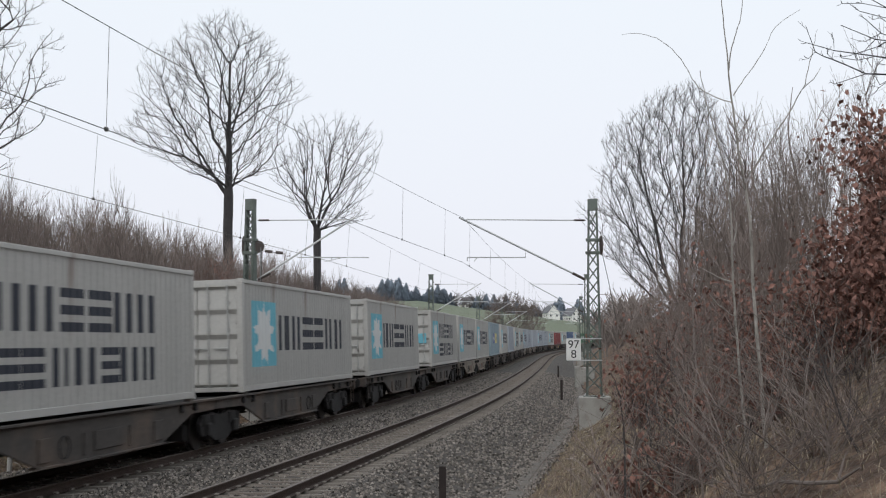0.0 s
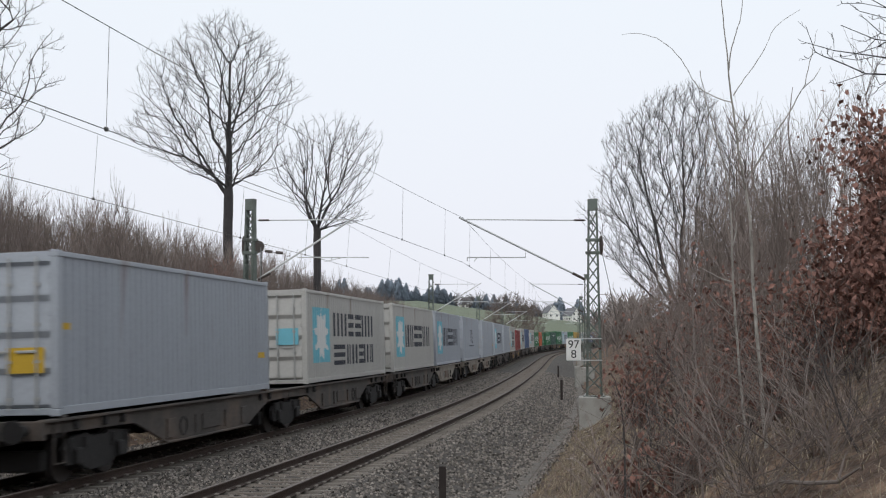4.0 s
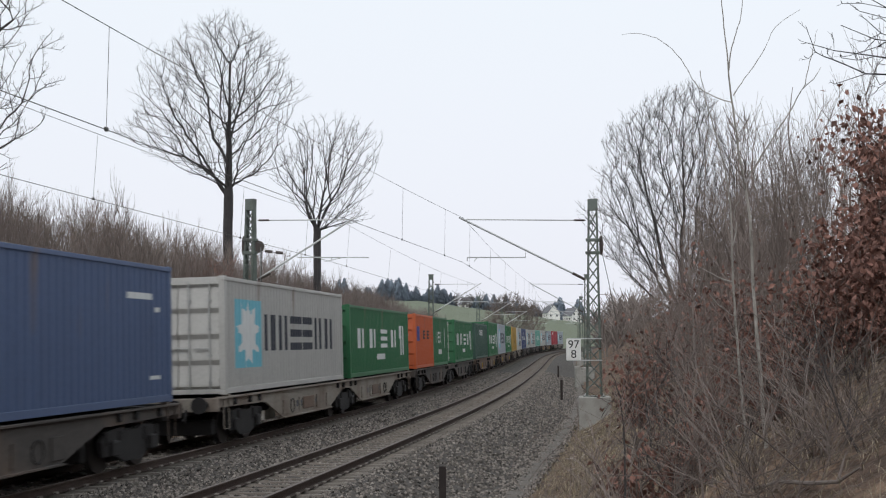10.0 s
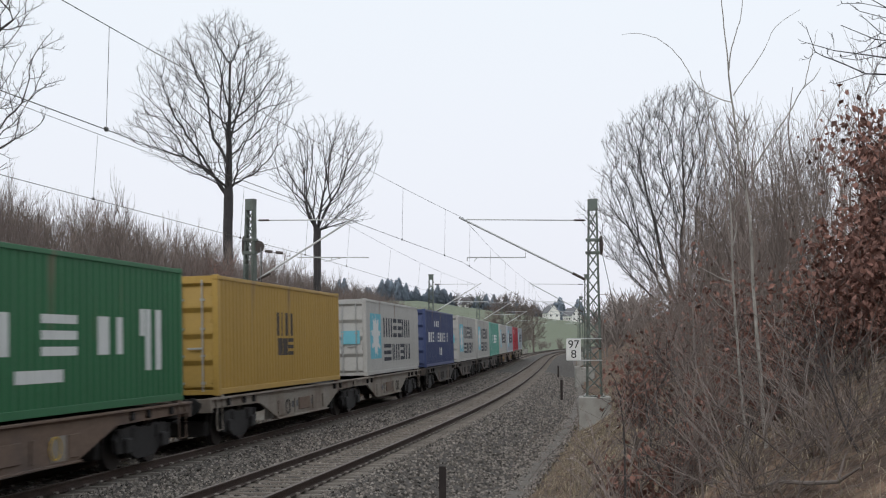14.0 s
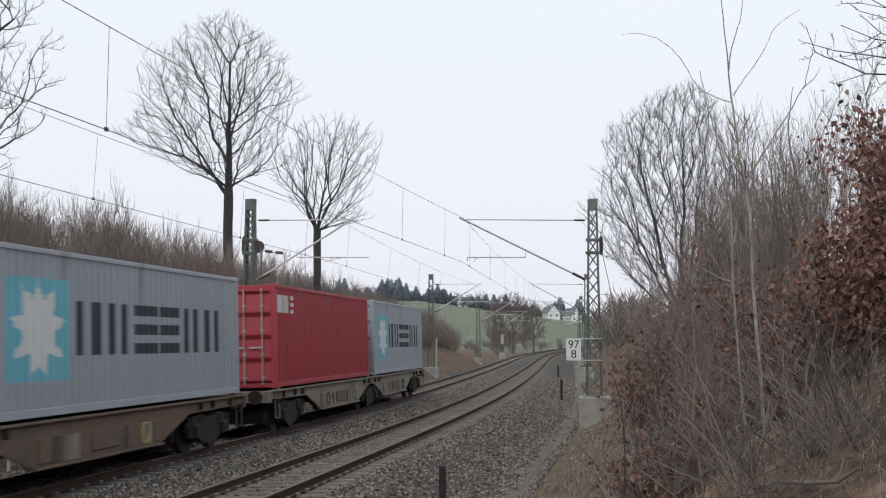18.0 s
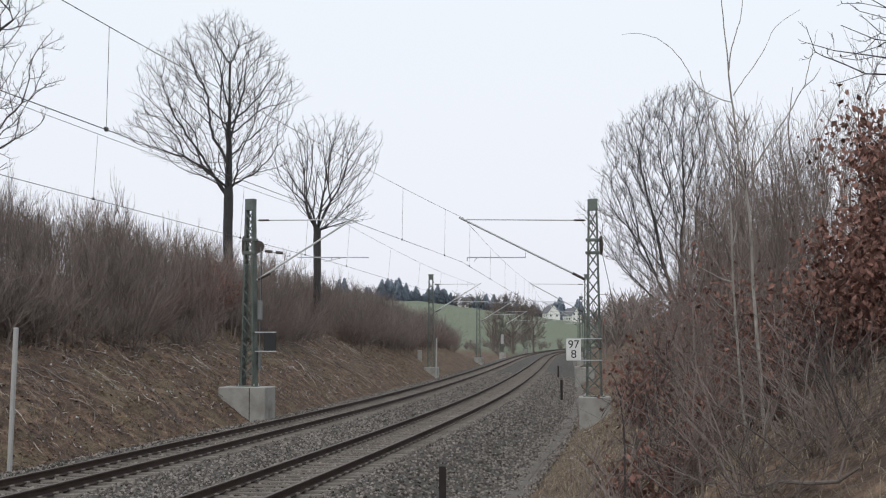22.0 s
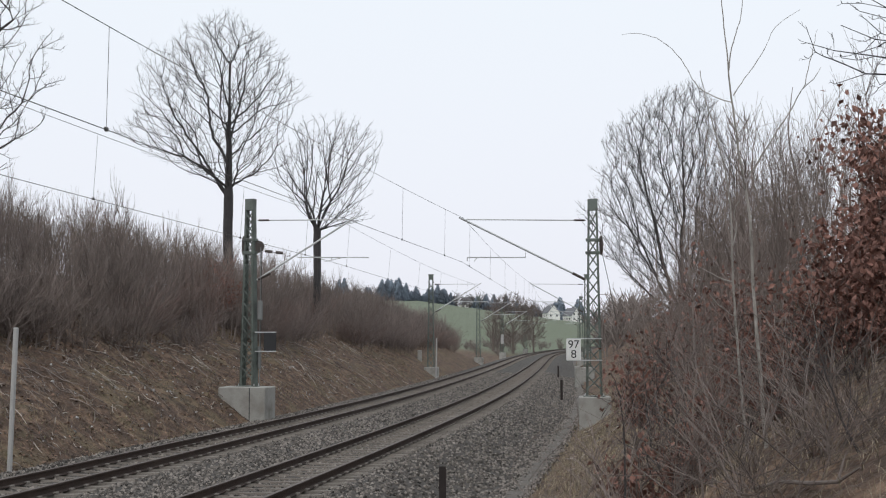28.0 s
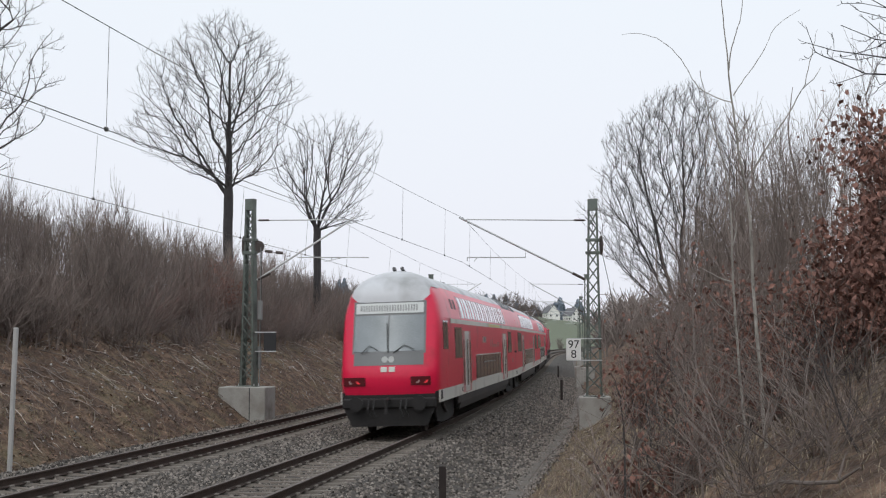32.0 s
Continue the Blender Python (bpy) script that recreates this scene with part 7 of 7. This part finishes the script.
def shell_roof(y0, y1, out=0.01):
    zs = [4.0, 4.12, 4.32, 4.50]
    V, F = [], []
    for sx in (1, -1):
        n0 = len(V)
        V += [(sx * (section_x(z) + out), y, z + out * .6) for y in (y0, y1) for z in zs]
        n = len(zs)
        for k in range(n - 1):
            q = (n0 + k, n0 + n + k, n0 + n + k + 1, n0 + k + 1)
            F.append(q if sx > 0 else tuple(reversed(q)))
    return V, F


def cab_front(t, a, ra):
    """The raked driving end: rings of the section that narrow and lean back towards the roof."""
    n = 11
    zs = [0.98, 1.25, 1.55, 1.9, 2.3, 2.75, 3.15, 3.5, 3.7, 3.9, 4.1, 4.25, 4.4, 4.52, 4.6]
    def nose(z):
        return a + ((1.5 - z) * .32 if z < 1.5 else 0.0 if z < 1.6 else (z - 1.6) * 0.30 if z < 3.7 else .63 + 1.75 * (1 - math.sqrt(max(0.0, 1 - ((z - 3.7) / .92) ** 2))))
    zs = sorted(set(zs) | {3.3, 3.6, 3.8, 4.0, 4.18, 4.33, 4.46, 4.56})
    def ring(z, out=0.0):
        """Half outline in plan at one height, mirrored: side, rounded cheek, face."""
        w = max(.05, section_x(min(z, 4.6))) + out
        y0 = nose(z) - out
        half = [(w, max(ra, y0 + 1.5)), (w, min(ra, y0 + 1.1)), (w * .998, y0 + .62), (w * .985, y0 + .42), (w * .955, y0 + .27), (w * .90, y0 + .17)]
        half += [(w * .90 * u, y0 + .16 * u * u) for u in (.8, .6, .4, .2)]
        return [(-x, y, z) for x, y in half] + [(0, y0, z)] + [(x, y, z) for x, y in reversed(half)]
    rows = [ring(z) for z in zs if z < 4.15]
    m = len(rows[0])
    V = [p for r in rows for p in r]
    F = [(i * m + k, i * m + k + 1, (i + 1) * m + k + 1, (i + 1) * m + k) for i in range(len(rows) - 1) for k in range(m - 1)]
    part("cab_shell", (V, F), RED, t).data.polygons.foreach_set("use_smooth", [True] * len(F))
    # grey dome whose lower edge curves down towards the display
    V, nv = [], 10
    for j in range(nv + 1):
        for k in range(m):
            u = abs(k - (m - 1) / 2) / ((m - 1) / 2)
            low = 3.66 + .42 * float(smooth(.36, .66, u))
            V.append(ring(low + (4.6 - low) * (j / nv) ** .8, .02)[k])
    F = [(j * m + k, j * m + k + 1, (j + 1) * m + k + 1, (j + 1) * m + k) for j in range(nv) for k in range(m - 1)]
    part("roof_dome", (V, F), ROOF_GREY, t).data.polygons.foreach_set("use_smooth", [True] * len(F))
    def face(z, out):
        return nose(z) - out
    def plate(x0, x1, z0, z1, out, name, material, k=8, parent=t):
        P = []
        for z in (z0, z1):
            for i in range(k + 1):
                x = x0 + (x1 - x0) * i / k
                w = section_x(z) * .90
                P.append((x, nose(z) + .16 * (x / w) ** 2 - out, z))
        Q = [(p[0], p[1] + .04, p[2]) for p in P]
        q = k + 1
        N = len(P)
        G = [(i, i + 1, q + i + 1, q + i) for i in range(k)] + [(N + q + i, N + q + i + 1, N + i + 1, N + i) for i in range(k)]
        G += [(i + 1, i, N + i, N + i + 1) for i in range(k)] + [(q + i, q + i + 1, N + q + i + 1, N + q + i) for i in range(k)]
        return part(name, (P + Q, G), material, parent)
    plate(-.98, .98, 1.9, 2.22, .012, "front_panel", CAB_GREY)
    scr = plate(-1.03, 1.03, 2.22, 3.68, .014, "windscreen_frame", CAB_GREY)
    plate(-.98, -.02, 2.28, 3.28, .022, "windscreen", CAB_GLASS)
    plate(.02, .98, 2.28, 3.28, .022, "windscreen", CAB_GLASS)
    plate(-.96, .96, 3.34, 3.63, .024, "destination_display", DISPLAY)
    for i in range(22):
        x = -.82 + i * .075
        plate(x, x + .03, 3.40, 3.57, .030, "display_bar", CAB_GREY, 1)
    for x0, x1 in ((-.75, -.3), (.15, .75)):
        part("wiper", tubes([[(x0, nose(2.24) - .04, 2.24, .014), ((x0 + x1) / 2, nose(2.42) - .05, 2.45, .012), (x1, nose(2.3) - .05, 2.32, .012)]], 5), RUBBER, t)
    part("wiper", tubes([[(0, nose(2.25) - .05, 2.25, .016), (-.05, nose(3.05) - .05, 3.05, .014)]], 5), RUBBER, t)
    for sx in (-1, 1):
        c = plate(sx * .95 - .32, sx * .95 + .22 if sx > 0 else sx * .95 + .32, 1.34, 1.58, .016, "lamp_glass", LAMP_RED_OFF, 4)
        for dx in (-.12, .1):
            x = sx * .93 + dx
            part("tail_lamp", tubes([[(x, nose(1.4) + .10, 1.46, .065), (x, nose(1.4) - .02 + .16 * (x / 1.25) ** 2, 1.46, .065)]], 14), TAIL_LAMP if dx > 0 else DISPLAY_DIM, t)
        part("top_lamp", tubes([[(sx * .09, nose(2.07) + .05, 2.06, .09), (sx * .09, nose(2.07) - .04, 2.06, .085)]], 14), DISPLAY, t)
    plate(-.2, -.02, 1.72, 1.86, .016, "emblem", WHITE_BAND, 2)
    plate(.03, .2, 1.72, 1.86, .016, "emblem", WHITE_BAND, 2)
    # apron, buffers and coupling
    lip = [(x * (1.0 if y > a + .3 else .99), y) for x, y, z in ring(1.0, .03)]
    inner = [(x * .8, y + .3) for x, y in reversed(lip)]
    part("bumper_lip", prism(list(reversed(lip[2:-2] + inner[2:-2])), "z", .93, 1.17), GEAR, t)
    part("buffer_beam", box(-1.3, 1.3, a + .05, a + .5, .72, 1.0, .04), GEAR, t)
    part("apron", prism([(-1.05, .24), (1.05, .24), (1.3, .80), (-1.3, .80)], "y", a + .12, a + .2), GEAR, t)
    for sx in (-1, 1):
        part("buffer", tubes([[(sx * .875, a + .2, .86, .1), (sx * .875, a - .08, .86, .1), (sx * .875, a - .085, .86, .2), (sx * .875, a - .13, .86, .2)]], 14), GEAR, t)
    part("coupling", tubes([[(0, a, .98, .06), (0, a - .3, .95, .06), (0, a - .35, .6, .05)]], 8), GEAR, t)
    for x in (-.55, -.4, .35, .5):
        part("hose", tubes([[(x, a + .05, .95, .025), (x, a - .15, .7, .025), (x + .06, a - .05, .5, .025)]], 6), RUBBER, t)
    for mir in (False, True):
        part("cab_side_window", shell(2.3, 3.12, a + 1.25, a + 1.65, .012, mirror=mir), TINT, t)
        part("cab_side_window", shell(2.3, 3.12, a + 1.75, a + 2.2, .012, mirror=mir), TINT, t)
        part("side_skirt", shell(.85, 1.19, a + .35, ra, .004, mirror=mir), WHITE_BAND, t)
        part("lower_cab_side", shell(1.18, 3.2, a + 1.75, ra, .003, mirror=mir), RED, t)
        for k in range(2):
            part("upper_vent", shell(3.5, 3.8, a + 3.6 + k * .7, a + 3.95 + k * .7, .006, mirror=mir), ROOF_DARK, t)
    for x in (-.12, .12):
        part("horn", tubes([[(x, a + 2.4, 4.58, .04), (x, a + 2.1, 4.68, .06)]], 8), ROOF_DARK, t)


TINT_BAND = mat("upper_window_surround", (0.44, 0.075, 0.115), 0.25, 0, 0.06, 1.0)
TINT_RED = mat("dark_jamb_glass", (0.16, 0.025, 0.03), 0.15, 0, 0.05, 1.0)
CAB_GLASS = mat("cab_windscreen_glass", (0.25, 0.27, 0.28), 0.08, 0.6, 0.25, 1.2)
DISPLAY_DIM = mat("unlit_lamp_glass", (0.38, 0.22, 0.22), 0.2, 0, 0.05, 4)
LAMP_RED_OFF = mat("dim_red_lamp_glass", (0.13, 0.02, 0.025), 0.2, 0, 0.05, 4)


def locomotive():
    t = empty("electric_locomotive")
    tagged(t, "red ribbed electric locomotive with dark roof and grey frame", "locomotive", group="passenger train")
    a, b = -7.75, 8.15
    W = 1.48
    prof = [(W, 1.62), (W, 3.25), (W - .05, 3.62), (W - .16, 3.74)]
    for sx in (-1, 1):
        ring = [(sx * p[0], p[1]) for p in prof] + [(sx * (W - .06 - .15), 3.72), (sx * (W - .06), 1.62)]
        part("body_side", prism(ring if sx < 0 else list(reversed(ring)), "y", a + .5, b - .5), LOCO_RED, t)
        part("frame_skirt", prism([(sx * (W - .08), 1.1), (sx * (W + .01), 1.1), (sx * (W + .01), 1.63), (sx * (W - .08), 1.63)], "y", a + .3, b - .3), LOCO_GREY, t)
        for k in range(11):
            z = 1.86 + k * .165
            part("side_rib", prism([(sx * W, z), (sx * (W + .03), z + .02), (sx * (W + .03), z + .06), (sx * W, z + .09)], "y", a + 2.9, b - 2.6), LOCO_RED, t)
        for yy in (a + 2.75, b - 2.45):
            part("rain_strip", box(min(sx * W, sx * (W + .025)), max(sx * W, sx * (W + .025)), yy - .04, yy + .04, 1.75, 3.5), LOCO_RED, t)
        for y0, y1 in ((a + .6, a + 1.15), (a + 1.25, a + 1.85), (b - 1.9, b - 1.35), (b - 1.2, b - .7)):
            part("cab_side_window", box(min(sx * (W - .02), sx * (W + .008)), max(sx * (W - .02), sx * (W + .008)), y0, y1, 2.45, 3.2, .004), TINT, t)
        for yy in (a + 2.4, b - 2.4):
            for dy in (-.05, .0):
                part("handrail", rod((sx * (W + .05), yy + dy * 4, 1.75), (sx * (W + .05), yy + dy * 4, 2.75), .018, 6), LOCO_RED, t)
        for yy in (-4.2, -3.6, 2.4, 4.9, 5.4):
            part("frame_fitting", box(min(sx * W, sx * (W + .05)), max(sx * W, sx * (W + .05)), yy - .12, yy + .12, 1.3, 1.5, .02), GEAR, t)
    for sy, e in ((-1, a), (1, b)):
        e = e + sy * .05
        P = [(e, 1.1), (e, 2.3), (e - sy * .5, 3.72), (e - sy * 1.1, 3.72), (e - sy * 1.1, 1.1)]
        part("cab_front", prism(P if sy > 0 else list(reversed(P)), "x", -W, W), LOCO_RED, t)
        for sx in (-1, 1):
            x0, x1 = sorted((sx * .12, sx * 1.2))
            f = lambda z, o: e - sy * (z - 2.3) / 1.42 * .5 + sy * o
            V = [(x0, f(2.5, .01), 2.5), (x1, f(2.5, .01), 2.5), (x1, f(3.3, .01), 3.3), (x0, f(3.3, .01), 3.3), (x0, f(2.5, -.03), 2.5), (x1, f(2.5, -.03), 2.5), (x1, f(3.3, -.03), 3.3), (x0, f(3.3, -.03), 3.3)]
            part("windscreen", (V, [(0, 1, 2, 3), (7, 6, 5, 4), (0, 4, 5, 1), (1, 5, 6, 2), (2, 6, 7, 3), (3, 7, 4, 0)]), TINT, t)
            part("buffer", tubes([[(sx * .875, e - sy * .1, 1.03, .1), (sx * .875, e + sy * .45, 1.03, .1), (sx * .875, e + sy * .455, 1.03, .24), (sx * .875, e + sy * .5, 1.03, .24)]], 12), GEAR, t)
            part("head_lamp", tubes([[(sx * .95, e - sy * .02, 1.75, .11), (sx * .95, e + sy * .04, 1.75, .10)]], 12), DISPLAY, t)
        part("end_frame", box(-W, W, min(e - sy * .3, e + sy * .02), max(e - sy * .3, e + sy * .02), .62, 1.25, .03), LOCO_GREY, t)
        part("cab_roof", prism([(-W + .12, 3.7), (W - .12, 3.7), (W - .4, 3.9), (-W + .4, 3.9)], "y", min(e - sy * .75, e - sy * 2.4), max(e - sy * .75, e - sy * 2.4)), LOCO_RED, t)
    roof = [(-W + .14, 3.72), (W - .14, 3.72), (W - .34, 4.02), (W - .6, 4.1), (-W + .6, 4.1), (-W + .34, 4.02)]
    part("machine_roof", prism(list(reversed(roof)), "y", a + 2.4, b - 2.4), ROOF_DARK, t)
    for k in range(5):
        yy = a + 3.2 + k * 2.2
        part("roof_seam", prism([(-W + .13, 3.715), (W - .13, 3.715), (W - .33, 4.03), (W - .6, 4.115), (-W + .6, 4.115), (-W + .33, 4.03)][::-1], "y", yy - .03, yy + .03), UNDER if k % 2 else ROOF_DARK, t)
    part("roof_hatch", box(-.8, .8, -1.1, 1.1, 4.1, 4.2, .03), ROOF_DARK, t)
    for yy in (-4.2, -2.4, 2.6, 4.4):
        for x in (-.5, .5):
            part("roof_insulator", tubes([[(x, yy, 4.08, .05), (x, yy, 4.2, .085), (x, yy, 4.34, .05), (x, yy, 4.42, .06)]], 8), INSULATOR, t)
    part("roof_conductor", tubes([[(.5, -4.2, 4.44, .02), (.5, 4.4, 4.44, .02)], [(-.5, -4.2, 4.44, .02), (-.5, 4.4, 4.44, .02)]], 6), GALV, t)
    # raised pantograph at the rear end, folded one at the front
    for yc, up in ((-4.6, 5.45), (5.0, 4.62)):
        p = part("pantograph", join(rod((-.55, yc - .6, 4.3), (.55, yc - .6, 4.3), .03, 6), rod((-.55, yc + .6, 4.3), (.55, yc + .6, 4.3), .03, 6), rod((-.55, yc - .6, 4.3), (-.55, yc + .6, 4.3), .03, 6), rod((.55, yc - .6, 4.3), (.55, yc + .6, 4.3), .03, 6)), ROOF_DARK, t)
        # one lower arm back to the knee, two slim upper arms forward to the head
        k = (up - 4.3) * .42
        knee = (yc - (1.15 if up > 5 else 1.25), 4.3 + k)
        part("lower_arm", tubes([[(0, yc + .45, 4.32, .05), (0, knee[0], knee[1], .04)]], 7), DULL_STEEL, p)
        part("coupling_rod", rod((.08, yc + .2, 4.32), (.08, knee[0] - .12, knee[1] - .05), .014, 5), DULL_STEEL, p)
        for sx in (-1, 1):
            part("upper_arm", rod((sx * .08, knee[0], knee[1]), (sx * .42, yc - .1, up - .06), .022, 6), GALV, p)
        part("knee", rod((-.14, knee[0], knee[1]), (.14, knee[0], knee[1]), .05, 6), DULL_STEEL, p)
        part("head_tube", rod((-.5, yc - .15, up - .08), (.5, yc - .15, up - .08), .018, 6), GALV, p)
        for dy in (-.18, .18):
            part("contact_strip", tubes([[(-.95, yc - .2 + dy, up - .2, .02), (-.7, yc - .2 + dy, up - .02, .025), (.7, yc - .2 + dy, up - .02, .025), (.95, yc - .2 + dy, up - .2, .02)]], 6), ROOF_DARK, p)
    part("underframe", box(-1.2, 1.2, a + .4, b - .4, .9, 1.6), GEAR, t)
    part("transformer_tank", box(-1.25, 1.25, -1.8, 1.8, .42, 1.1, .05), LOCO_GREY, t)
    for yy in (-4.05, 4.05):
        bogie_parts(t, yy, GEAR, wheel_r=.62, base=3.3)
    return t


PASS_V = 31.42


def build_passenger_train():
    # middle of each vehicle along the line at 29 s, and its length
    return [(locomotive(), 5.8, 16.0), (coach("red double-deck coach with tinted windows and grey roof", lead=True), -2.1 - 13.65, 26.8), (coach("red double-deck coach with a bicycle bay"), -29.2 - 13.65, 26.8),
            (coach("red double-deck driving coach with sloped cab and red tail lamps", cab=True, first=True), -55.6 - 13.65, 26.8)]


def run_passenger(fleet):
    for ob, mid, L in fleet:
        rows = []
        for t in np.arange(0, 32.01, 1.0):
            s = mid + .33 + PASS_V * (t - 29) + .45 * max(0.0, t - 31)
            rows.append((float(t), line_pose(s - L * .37, s + L * .37, GAP)))
        walk(ob, rows)


GOODS = build_goods_train()
PASSENGER = build_passenger_train()


def motions():
    run_goods(GOODS)
    run_passenger(PASSENGER)


motions()
